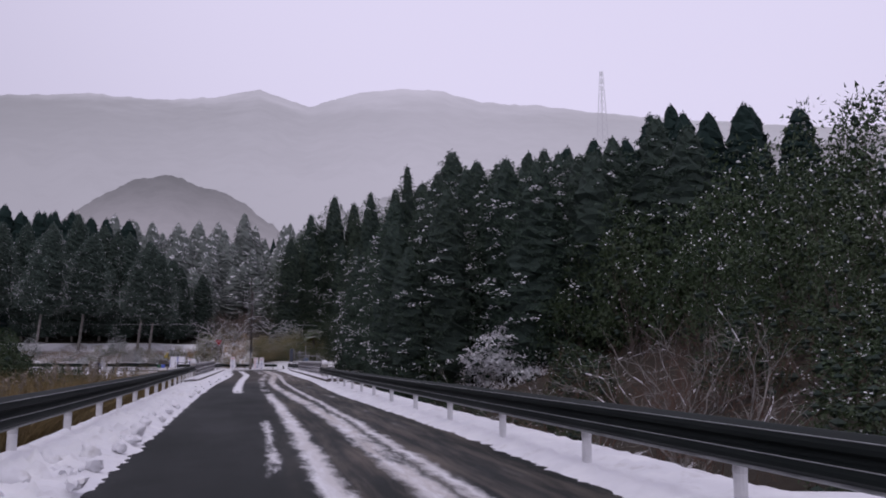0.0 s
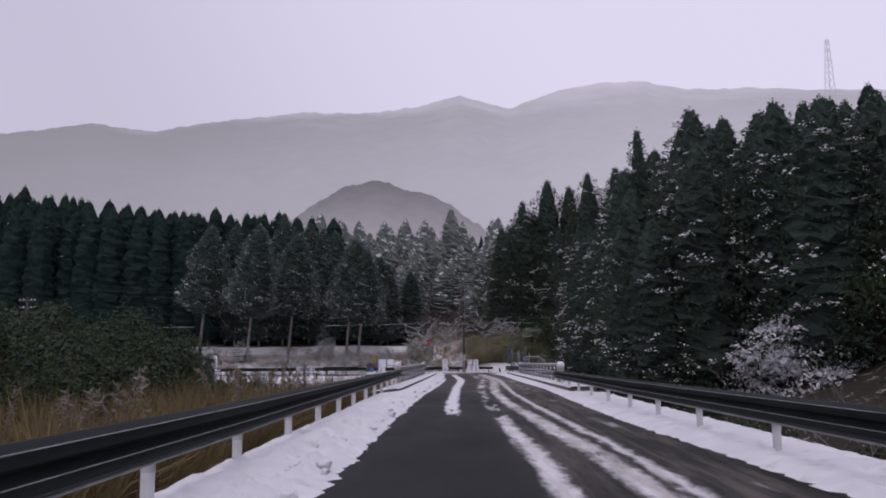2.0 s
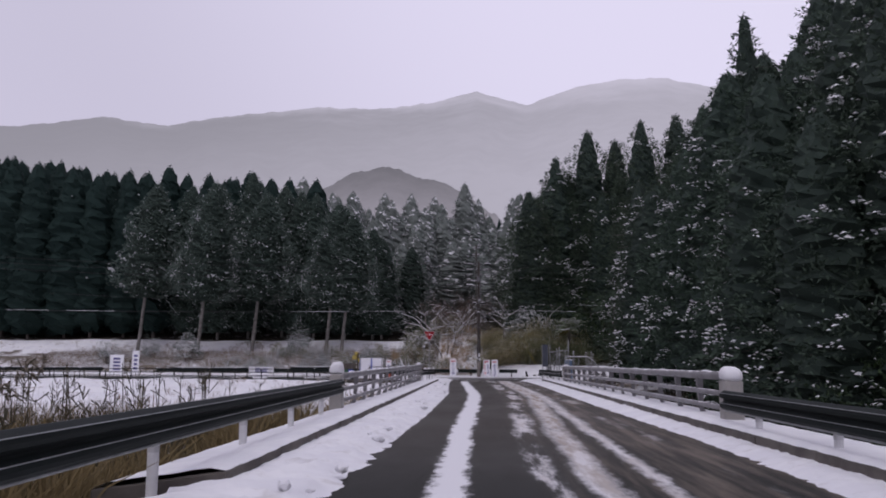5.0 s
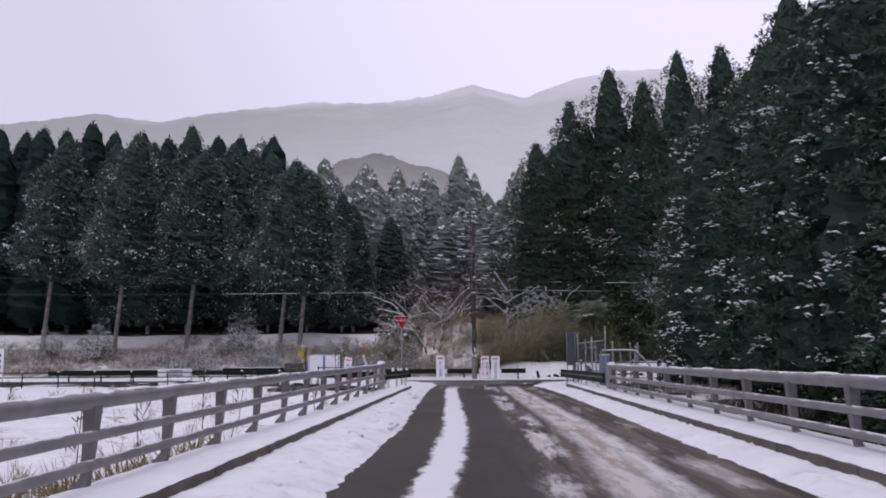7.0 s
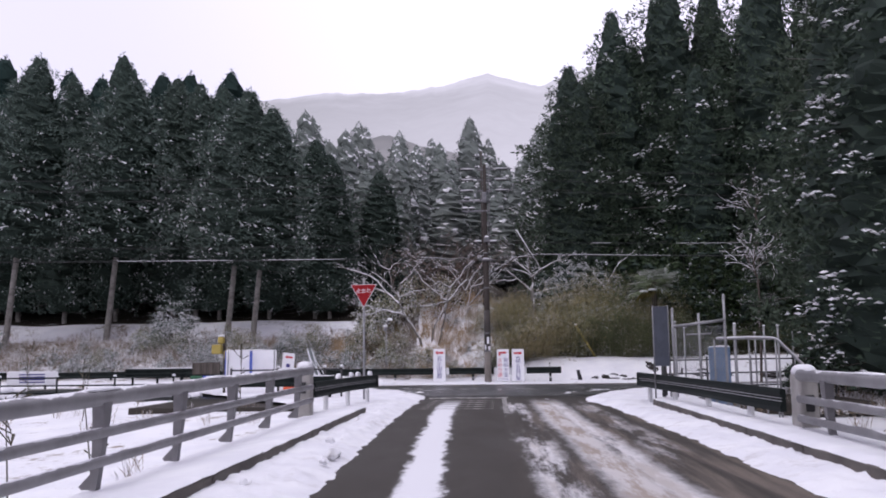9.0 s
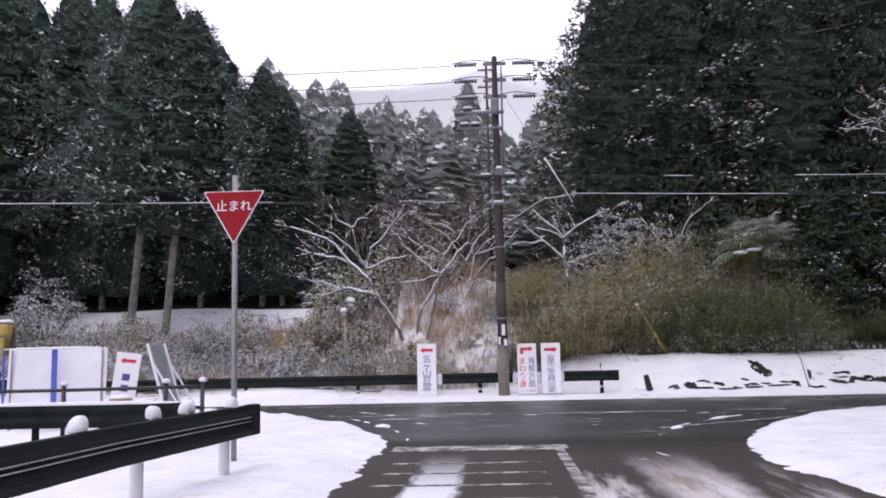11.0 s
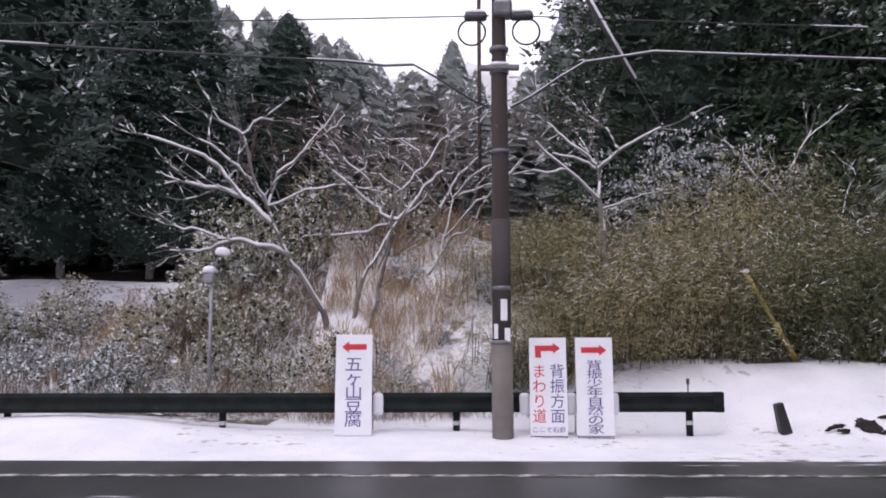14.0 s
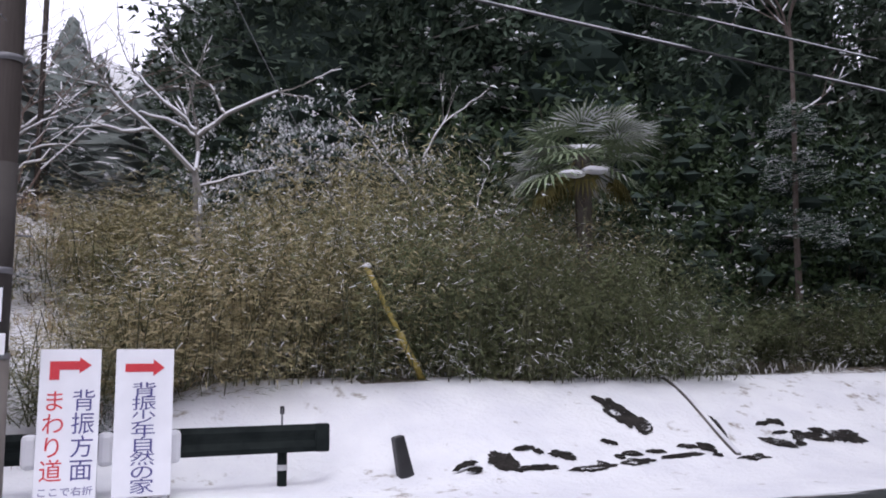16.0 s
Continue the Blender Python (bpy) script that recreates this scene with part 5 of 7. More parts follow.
    snow_cap("snow_cap", (0.26, 0.24, 0.07), (-0.1, 0, 2.08), c, 2, "snow")
    part("board", box((1.0, 0.06, 0.42), (-0.6, -0.1, 0.95), 0.02), M_BARK, c, "dark board")
    part("plate", box((0.42, 0.05, 0.42), (-0.95, -0.1, 0.48), 0.02), worn("green_film", (0.02, 0.09, 0.04), (0.03, 0.13, 0.06), 3.0, 0.5), c, "green plate")
    part("plate", box((0.42, 0.05, 0.42), (-0.5, -0.1, 0.48), 0.02), M_BLUE, c, "blue plate")


board_stack()


def traffic_drum(x, y):
    d = thing("traffic_drum", (x, y, 0.06), label="yellow and orange plastic traffic drum beside the works signs", category="traffic drum")
    for name, z0, z1, r0, r1, mat in (("lower_half", 0.0, 0.34, 0.24, 0.22, worn("orange_plastic", (0.62, 0.09, 0.03), (0.72, 0.14, 0.05), 3.0, 0.45)), ("upper_half", 0.34, 0.62, 0.21, 0.19, M_YELLOW)):
        tube_part(name, [((0, 0, z0), (0, 0, z1), r0, r1)], mat, d, sides=20)
    snow_cap("snow_cap", (0.36, 0.36, 0.08), (0, 0, 0.62), d, 2, "snow on top")


traffic_drum(-9.9, 100.75)


def fence_run(name, pts, rails, h, mat, label, r=0.025, snow=True):
    f = thing(name, label=label, category="fence")
    for k, (x, y) in enumerate(pts):
        z = max(-0.1, ground_at(x, y))
        pipe_part("post", [(x, y, z - 0.3), (x, y, z + h)], r * 1.3, mat, f)
        if snow:
            snow_cap("snow_cap", (0.11, 0.11, 0.07), (x, y, z + h - 0.01), f, k, "dab of snow")
    for q in rails:
        pipe_part("rail", [(x, y, max(-0.1, ground_at(x, y)) + q) for x, y in pts], r, mat, f)
    return f


fence_run("pipe_fence", [(-7.75, 98.6), (-8.25, 98.5), (-9.7, 98.4), (-11.2, 98.4)], (1.02, 0.72), 1.1, M_BLACK, "black pipe fence with snow on its posts beside the junction")
fence_run("pipe_fence", [(-13.5 - 2.0 * k, 99.6 + 0.05 * k) for k in range(18)], (0.8, 0.55, 0.3), 0.85, M_BROWN, "low dark brown pipe fence along the snowy field")


def plank_rail(x0, x1, y, z0, h, label):
    g = thing("guardrail", label=label, category="guardrail")
    path = [Vector((x, y, z0)) for x in np.linspace(x0, x1, 6)]
    prof = [(-0.03, 0), (0.04, 0), (0.06, h * 0.25), (0.03, h * 0.5), (0.06, h * 0.75), (0.04, h), (-0.03, h)]
    profile_part("beam", path, prof[::-1], M_BROWN, g)
    me = post_mesh(M_BROWN, 0.05, z0 + h)
    for x in np.linspace(x0 + 0.3, x1 - 0.3, 4):
        put("post", me, g, (float(x), y + 0.1, 0))
    snow_cap("snow_strip", (abs(x1 - x0) * 0.96, 0.11, 0.05), ((x0 + x1) / 2, y, z0 + h - 0.004), g, x0, "strip of snow on the beam")


plank_rail(-11.3, -7.75, 98.15, 0.42, 0.32, "dark brown guardrail beam beside the junction")
plank_rail(-19.5, -15.5, 109.6, 0.5, 0.34, "dark brown guardrail length at the far roadside, snow on top")
plank_rail(-30.0, -23.0, 109.7, 0.45, 0.3, "dark brown guardrail length at the far roadside")
plank_rail(-50.0, -36.0, 109.8, 0.45, 0.3, "long dark brown guardrail at the far roadside")


def sandbags():
    rng = random.Random(2)
    for x, y in ((-19.9, 101.0), (-20.3, 101.1), (-20.1, 101.05), (-19.7, 101.2), (-13.6, 100.6), (-13.2, 100.7)):
        z = max(0, ground_at(x, y))
        for k in range(2 if y > 100.9 else 1):
            b = snow_cap("sandbag", (0.55, 0.4, 0.2), (x + rng.uniform(-0.1, 0.1), y, z + 0.22 * k), None, rng.random() * 9)
            tagged(b, "pale sandbag with snow on it beside the fence", "sandbag", "sandbags by the fence")


sandbags()


def flag_sign(x, y, h, w, mat, label):
    s = thing("banner_sign", (x, y, max(-0.1, ground_at(x, y))), 0, label=label, category="sign")
    part("panel", box((w, 0.03, h), (0, 0, 0.45 + h / 2), 0.01), mat, s)
    for dx in (-w / 2 + 0.03, w / 2 - 0.03):
        pipe_part("leg", [(dx, 0.03, -0.2), (dx, 0.03, 0.5 + h)], 0.02, M_GALV, s)
    for k in range(4):
        part("writing", box((w * 0.5, 0.006, h * 0.1), (0, -0.018, 0.45 + h * (0.2 + 0.19 * k))), M_INK, s)


flag_sign(-30.0, 102.0, 1.7, 0.55, M_PANEL, "tall narrow pale sign with blue writing by the fence")
flag_sign(-31.4, 101.8, 1.4, 1.1, M_PANEL, "pale sign board beside the fence")
flag_sign(-20.5, 103.6, 0.5, 2.0, M_PANEL, "low wide white board by the road")


def far_pole(x, y, h, r):
    p = thing("utility_pole", (x, y, ground_at(x, y)), label="distant utility pole with snow on its crossarms", category="utility pole", group="distant poles")
    pipe_part("shaft", [(0, 0, -0.5), (0, 0, h)], r, M_POLE, p)
    for z in (h - 0.3, h - 1.0):
        part("crossarm", box((r * 14, 0.07, 0.07), (0, 0, z), 0.01), M_STEEL, p)
        for dx in (-6 * r, -3 * r, 3 * r, 6 * r):
            part("insulator", box((0.07, 0.07, 0.12), (dx, 0, z + 0.09), 0.02), M_PANEL, p)
    return p


far_pole(-45.0, 91.0, 8.0, 0.12)
far_pole(-3.48, 119.5, 8.7, 0.05)


# ---- plants ----
def cards(rng, pts, dirs, length, width, droop=0.25, verts=None, faces=None):
    """Pointed leaves at the points along the directions."""
    verts = [] if verts is None else verts
    faces = [] if faces is None else faces
    n = len(pts)
    d = dirs / np.linalg.norm(dirs, axis=1, keepdims=True)
    side = np.cross(d, rng.normal(size=(n, 3)))
    side /= np.linalg.norm(side, axis=1, keepdims=True)
    ln = (length * rng.uniform(0.6, 1.25, n))[:, None]
    wd = (width * rng.uniform(0.6, 1.25, n))[:, None]
    tip = pts + d * ln
    tip[:, 2] -= droop * ln[:, 0]
    allv = np.stack([pts + side * wd / 2, pts - side * wd / 2, tip], 1).reshape(-1, 3)
    k = len(verts)
    verts.extend(allv.tolist())
    faces.extend([(k + 3 * i, k + 3 * i + 1, k + 3 * i + 2) for i in range(n)])
    return verts, faces


def tufts(rng, centres, radii, per, size, snow, snow_pick, verts, faces, up=0.25, flat=0.75, heart=0.0):
    """Rounded tufts of sprays round a dense heart; the picked ones carry snow on their upper half. Returns the material
    of each face: leaf, snow or the shade-toned heart.
    """
    n = len(centres)
    d = rng.normal(size=(n * per, 3)) + np.array([0, 0, up])
    d /= np.linalg.norm(d, axis=1, keepdims=True)
    squash = np.array([1, 1, flat])
    c = np.repeat(centres, per, 0)
    r = np.repeat(radii, per)[:, None]
    p = c + d * r * squash * rng.uniform(0.4, 0.8, (n * per, 1))
    a = len(faces)
    cards(rng, p, d + rng.normal(size=d.shape) * 0.45, size, size * 0.5, 0.15, verts, faces)
    leaf = len(faces) - a
    if heart:
        octa = np.array([[1, 0, 0], [0, 1, 0], [-1, 0, 0], [0, -1, 0], [0, 0, 1], [0, 0, -1.0]])
        for i in range(n):
            k = len(verts)
            verts.extend((centres[i] + octa * squash * radii[i] * heart * rng.uniform(0.7, 1.2, (6, 1))).tolist())
            for q in range(4):
                w = (q + 1) % 4
                faces.append((k + q, k + w, k + 4))
                faces.append((k + w, k + q, k + 5))
    b = len(faces)
    if snow:
        m = np.repeat(snow_pick, per) & (d[:, 2] > 0.1) & (rng.uniform(size=n * per) < snow)
        q = p[m] + d[m] * r[m] * squash * 0.22 + np.array([0, 0, 0.03])
        dd = d[m] + rng.normal(size=q.shape) * 0.6
        dd[:, 2] *= 0.25
        cards(rng, q, dd, size * 0.62, size * 0.5, 0.1, verts, faces)
    return [0] * leaf + [2] * (b - a - leaf) + [1] * (len(faces) - b)


def caps(rng, pts, size, verts, faces):
    """Small four-sided heaps of snow at the points."""
    n = len(pts)
    w = (size * rng.uniform(0.55, 1.3, n))[:, None]
    turn = rng.uniform(0, 6.28, n)
    a = np.stack([np.cos(turn), np.sin(turn), rng.normal(size=n) * 0.25], 1)
    b = np.stack([-np.sin(turn), np.cos(turn), rng.normal(size=n) * 0.25], 1)
    top = pts + np.array([0, 0, 0.5]) * w
    allv = np.stack([pts + a * w, pts + b * w * 0.8, pts - a * w, pts - b * w * 0.8, top], 1).reshape(-1, 3)
    k = len(verts)
    verts.extend(allv.tolist())
    for i in range(n):
        q = k + 5 * i
        faces.extend([(q, q + 1, q + 4), (q + 1, q + 2, q + 4), (q + 2, q + 3, q + 4), (q + 3, q, q + 4)])


def cedar_parts(seed, h, r, bare, n, per, size, snow, leaves, share=0.5, slope=0.46, loose=0.0, core=0.6, bark=None, flake=0.36, heart=(30, 12), inner=2):
    """Trunk and crown of one cedar: clumps of upturned sprays round a dense heart, narrowing to a pointed leader.
    loose: how far limbs stand out of the outline; core: how full the heart of the crown is."""
    rng = np.random.default_rng(seed)

    def reach_at(z):
        drop = np.maximum(0.0, h - z)
        full = r * np.tanh(slope * (drop + 0.5 * np.minimum(drop, 1.6)) / r)
        return full * np.clip((z / h - bare) * 7 + 0.42, 0.0, 1.0)

    zz = np.linspace(h * bare, h * 0.985, 200)
    weight = np.cumsum(reach_at(zz) / r + 0.14)
    zs = np.interp((np.arange(n) + rng.uniform(0, 1, n)) / n, weight / weight[-1], zz)
    reach = reach_at(zs)
    az = np.arange(n) * 2.39996 + rng.normal(size=n) * 0.45
    uneven = 1 + 0.13 * np.sin(az * 2 + seed) + 0.12 * np.sin(zs * 1.15 + az + seed) + loose * rng.uniform(-0.7, 1.0, n)
    rad = np.clip(0.10 + 0.27 * reach, 0.12, 0.85) * rng.uniform(0.75, 1.3, n)
    dist = np.maximum(0.0, reach * uneven - 0.45 * rad)
    c = np.stack([np.cos(az) * dist, np.sin(az) * dist, zs - 0.10 * dist], 1)
    v, f = [], []
    out = np.stack([np.cos(az), np.sin(az), np.zeros(n)], 1)
    d = rng.normal(size=(n * per, 3)) * 0.85 + np.repeat(out, per, 0) * 0.55 + np.array([0, 0, 0.42])
    d /= np.linalg.norm(d, axis=1, keepdims=True)
    rr = np.repeat(rad, per)
    p = np.repeat(c, per, 0) + d * rr[:, None] * np.array([1, 1, 0.8]) * rng.uniform(0.3, 0.85, (n * per, 1))
    grow = size * np.clip(rr / 0.62, 0.55, 1.1)
    cards(rng, p, d + rng.normal(size=d.shape) * 0.35 + np.array([0, 0, 0.15]), grow, grow * 0.46, 0.05, v, f)
    # sprays that close the surface between the clumps
    fill = int(n * per * 0.6)
    even = np.cumsum(np.sqrt(reach_at(zz) / r) + 0.12)
    fz = np.interp(rng.uniform(0, 1, fill), even / even[-1], zz)
    fa = rng.uniform(0, 2 * math.pi, fill)
    fr = reach_at(fz) * rng.uniform(0.66, 0.98, fill) * (1 + 0.13 * np.sin(fa * 2 + seed) + 0.10 * np.sin(fz * 1.15 + fa + seed) + 0.07 * np.sin(fz * 3.1 + fa * 3))
    q = np.stack([np.cos(fa) * fr, np.sin(fa) * fr, fz - 0.1 * fr], 1)
    fd = np.stack([np.cos(fa) * 0.55, np.sin(fa) * 0.55, np.full(fill, 0.35)], 1) + rng.normal(size=(fill, 3)) * 0.45
    fg = size * np.clip(0.75 + 0.25 * reach_at(fz), 0.75, 1.1)
    cards(rng, q, fd, fg, fg * 0.46, 0.05, v, f)
    top = np.stack([rng.normal(size=26) * 0.04, rng.normal(size=26) * 0.04, h * 0.96 + rng.uniform(0, 0.035 * h, 26)], 1)
    cards(rng, top, rng.normal(size=(26, 3)) * 0.45 + np.array([0, 0, 0.8]), size * 0.55, size * 0.22, 0.0, v, f)
    index = [0] * len(f)
    # the dense heart of the crown, rough with sprays; inner 2 is its shaded tone
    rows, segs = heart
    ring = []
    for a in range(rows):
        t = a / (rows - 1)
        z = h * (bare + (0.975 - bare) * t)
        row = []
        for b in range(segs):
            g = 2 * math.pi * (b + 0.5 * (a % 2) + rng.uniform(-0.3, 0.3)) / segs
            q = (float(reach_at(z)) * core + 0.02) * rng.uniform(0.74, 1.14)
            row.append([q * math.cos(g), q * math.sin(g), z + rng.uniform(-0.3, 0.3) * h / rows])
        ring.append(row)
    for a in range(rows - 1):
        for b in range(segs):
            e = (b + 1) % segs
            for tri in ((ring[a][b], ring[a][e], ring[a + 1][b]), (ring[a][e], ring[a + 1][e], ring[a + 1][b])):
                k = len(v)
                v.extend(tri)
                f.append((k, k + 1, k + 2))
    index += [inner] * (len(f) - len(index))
    if snow:
        lump = np.sin(c[:, 0] * 1.1 + seed) + np.sin(c[:, 2] * 0.8 + seed * 2) + np.sin(c[:, 1] * 1.2) + rng.normal(size=n) * 0.7
        pick = np.repeat(lump > np.quantile(lump, 1 - share), per)
        m = pick & (d[:, 2] > 0.25) & (rng.uniform(size=n * per) < snow)
        caps(rng, p[m] + d[m] * grow[m][:, None] * 0.5, grow[m] * flake, v, f)
        index += [1] * (len(f) - len(index))
    wood = [((0, 0, -0.8), (0.05, 0, h * 0.35), h * 0.0095, h * 0.0075), ((0.05, 0, h * 0.35), (0.0, 0, h * 0.95), h * 0.0075, 0.02)]
    tv, tf = tubes(wood, 8)
    limbs = [((0, 0, zs[i] + 0.15), tuple(c[i]), 0.035, 0.012) for i in range(0, n, 4)]
    bv, bf = tubes(limbs, 3)
    tf += [tuple(i + len(tv) for i in q) for q in bf]
    return mesh_of("trunk", tv + bv, tf, [bark or M_BARK]), mesh_of("crown", v, f, [leaves, M_SNOW, M_INNER_SHADE], index), h


def tree_thing(name, trunk, crown, at, turn, scale, label, group):
    t = thing(name, at, turn, label=label, category="tree", group=group)
    t.scale = (scale[0], scale[0], scale[1])
    put("trunk", trunk, t)
    put("crown", crown, t)
    return t


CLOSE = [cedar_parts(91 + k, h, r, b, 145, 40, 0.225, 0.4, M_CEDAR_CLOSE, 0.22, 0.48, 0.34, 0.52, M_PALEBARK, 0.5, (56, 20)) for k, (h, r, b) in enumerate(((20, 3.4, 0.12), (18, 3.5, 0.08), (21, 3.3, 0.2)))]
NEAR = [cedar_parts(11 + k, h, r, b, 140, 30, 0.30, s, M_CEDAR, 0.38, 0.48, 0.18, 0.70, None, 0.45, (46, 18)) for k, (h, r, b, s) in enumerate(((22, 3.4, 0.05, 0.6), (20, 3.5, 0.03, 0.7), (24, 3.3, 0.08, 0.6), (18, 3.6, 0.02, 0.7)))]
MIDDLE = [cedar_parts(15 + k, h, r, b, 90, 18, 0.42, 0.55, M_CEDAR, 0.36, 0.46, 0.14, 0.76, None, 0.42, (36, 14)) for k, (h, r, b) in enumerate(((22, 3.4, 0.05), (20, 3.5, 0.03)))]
FAR = [cedar_parts(31 + k, h, r, b, 60, 12, 0.42, 0.22, M_CEDAR_FAR_DIM, 0.10, 0.38, 0.04, 0.88, heart=(34, 12), inner=0) for k, (h, r, b) in enumerate(((22, 2.6, 0.03), (24, 2.5, 0.04), (20, 2.7, 0.02)))]
VALLEY = [cedar_parts(35 + k, h, r, b, 70, 13, 0.40, 0.45, M_CEDAR_HAZED, 0.22, 0.36, 0.05, 0.88, heart=(34, 12), inner=0) for k, (h, r, b) in enumerate(((22, 2.7, 0.05), (20, 2.8, 0.04)))]
FRONT = [cedar_parts(51 + k, h, r, b, 135, 32, 0.23, 0.4, M_CEDAR_EDGE_LIT, 0.25, 0.42, 0.08, 0.72, M_PALEBARK, heart=(60, 22)) for k, (h, r, b) in enumerate(((18, 2.8, 0.30), (17, 2.7, 0.31), (18, 2.7, 0.04)))]
SPIRE = cedar_parts(71, 22, 2.2, 0.2, 90, 24, 0.34, 0.5, M_CEDAR, 0.35, 0.30, 0.25, 0.55)

# how high the woods stand against the sky, by bearing from two spots on the road
SKY_A = (-2.96, 71.8, [-60, -30, -24, -18, -16, -11.8, -6, -4, -1.4, 0, 2.4, 3.1, 4.3, 8.5, 14], [17.0, 17.6, 17.8, 17.6, 16.6, 15.6, 14.9, 14.2, 14.4, 13.0, 12.4, 15.2, 18.2, 21.6, 25])
SKY_B = (-3.25, 6.7, [-60, 3.8, 5.6, 9, 10.6, 13, 14.8, 19, 22.6, 26, 30, 36, 60], [60, 10.3, 11.4, 11.2, 13.4, 15.2, 15.6, 15.5, 15.0, 15.6, 17.0, 17.2, 16.8])

SKY_C = (-3.68, 98.6, [-60, -24, -19.4, -16.3, -14.8, -13.6, -12.1, -11, -6.9, -5.2, -2.5, -0.3, 0.9, 3], [60, 28, 23.2, 22.0, 21.4, 20.4, 21.0, 19.6, 19.4, 17.9, 17.6, 17.0, 15.9, 15])


def skyline(x, y):
    top = 99.0
    for ox, oy, az, el in (SKY_A, SKY_B, SKY_C):
        d, b = math.hypot(x - ox, y - oy), math.degrees(math.atan2(x - ox, y - oy))
        if (oy == 71.8 and b < 12) or (oy == 6.7 and b > 3.8) or (oy == 98.6 and b < 3 and y > 112):
            top = min(top, 1.4 + d * math.tan(radians(float(np.interp(b, az, el)))))
    return top


def plant(kind, x, y, top, rng, label, group, wide=1.0, capped=True, under=(0.98, 1.06)):
    """A cedar whose tip stands at the height top, or lower where the woods' skyline is lower."""
    trunk, crown, h = kind
    base = ground_at(x, y)
    if capped:
        top = min(top, skyline(x, y) * rng.uniform(*under))
    sc = (top - base) / h
    if sc < 0.3:
        return None
    return tree_thing("cedar_tree", trunk, crown, (x, y, base), rng.uniform(0, 360), (wide * (0.5 + 0.5 * sc) * rng.uniform(0.94, 1.12), sc), label, group)


LEFT_LABEL = "tall dark green cedar in a dense plantation, lightly snow-dusted"
RIGHT_LABEL = "dense dark green cedar with snow lodged on its branches"


def forests():
    rng = random.Random(7)
    plant(SPIRE, 12.3, 84.4, 21.9, rng, "slender cedar with a thin ragged top above its neighbours", "hillside cedars", 1.0, False)
    for x, y, top in ((10.9, 83.4, 18.0), (17.6, 86.4, 24.3), (19.7, 83.8, 22.7), (23.7, 83, 19.6), (25.6, 81.7, 20.0), (16.4, 91.5, 20.4), (14.7, 88.5, 21.0)):
        plant(NEAR[rng.randrange(4)], x, y, top, rng, RIGHT_LABEL, "hillside cedars", 1.0, False)
    for x, y, top in ((8.4, 125.4, 26.2), (4.9, 124.3, 23.0), (14.7, 129.1, 24.9), (2.6, 122.6, 17.8), (6.6, 127.5, 22.0), (11.5, 126.5, 25.5), (13.5, 122.5, 26.5), (17.5, 124, 27.5), (16.5, 104, 21.5), (18.8, 99.5, 22.5), (13.6, 105.5, 19)):
        plant(CLOSE[rng.randrange(3)], x, y, top, rng, RIGHT_LABEL, "hillside cedars", 1.0, False)
    rows = [(10.2, 3.6, 15.5, 66), (13.8, 4.0, 17.5, 66), (18.2, 4.6, 18.5, 62), (23.5, 5.0, 19, 60), (29.5, 5.6, 22, 58), (36.5, 6.2, 23, 58), (44.0, 7.4, 24, 60)]
    for x0, step, h, y in rows:
        y += rng.uniform(0, 3)
        while y < 122:
            x = x0 + rng.uniform(-1.2, 1.2)
            clash = (107 < y < 119 and x < 24) or abs(x - 12.3) < 2.0 and abs(y - 84.4) < 2.4
            if not clash:
                kind = CLOSE[rng.randrange(3)] if (y > 98 and x < 16) else FAR[rng.randrange(3)] if x > 33 else MIDDLE[rng.randrange(2)] if x > 21 else NEAR[rng.randrange(4)]
                plant(kind, x, y, ground_at(x, y) + h * rng.uniform(0.85, 1.12), rng, RIGHT_LABEL, "hillside cedars")
            y += step * rng.uniform(0.85, 1.2)
    for x0, y0, n in ((2.4, 123.5, 7), (4, 131, 6), (3, 138, 6)):
        for k in range(n):
            x, y = x0 + 4.4 * k + rng.uniform(-1, 1), y0 + rng.uniform(-1.2, 1.2) + 0.1 * k
            kind = CLOSE[rng.randrange(3)] if y0 < 125 else NEAR[rng.randrange(4)]
            plant(kind, x, y, ground_at(x, y) + rng.uniform(14.5, 18.5), rng, RIGHT_LABEL, "hillside cedars")
    for x, y, top, k in ((-18.5, 120.9, 19.5, 0), (-16.9, 120.6, 19, 1), (-26.2, 122.0, 19.5, 1), (-31.0, 119.5, 20, 0), (-38, 122.2, 20, 1)):
        edge_tree = plant(FRONT[k], x, y, top, rng, "tall cedar with a pale bare lower trunk at the plantation's edge", "plantation cedars", 1.15)
        edge_tree.rotation_euler = (0, radians(4.5), 0)
    for x, y, top in ((-13.6, 127.0, 17), (-22.5, 127, 20), (-10.6, 129.5, 16)):
        plant(FRONT[2], x, y, top, rng, LEFT_LABEL, "plantation cedars")
    for row in range(5):
        y0 = 127.5 + 4.6 * row
        x = -88.0 + rng.uniform(0, 4)
        end = -13.5 + 0.6 * row
        while x < end:
            y = y0 + rng.uniform(-1.3, 1.3)
            top = 20.0 + 0.37 * (y - 124) + rng.uniform(-1.6, 0.8) + float(np.interp(x, [-60, -22], [2.0, 0.2]))
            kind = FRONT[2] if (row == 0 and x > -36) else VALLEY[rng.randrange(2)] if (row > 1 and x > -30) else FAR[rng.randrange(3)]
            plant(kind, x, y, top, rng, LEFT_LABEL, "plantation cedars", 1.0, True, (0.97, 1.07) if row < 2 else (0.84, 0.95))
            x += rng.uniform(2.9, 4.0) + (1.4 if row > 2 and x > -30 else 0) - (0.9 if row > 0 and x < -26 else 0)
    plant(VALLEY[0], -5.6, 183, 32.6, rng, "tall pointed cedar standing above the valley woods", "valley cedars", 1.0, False)
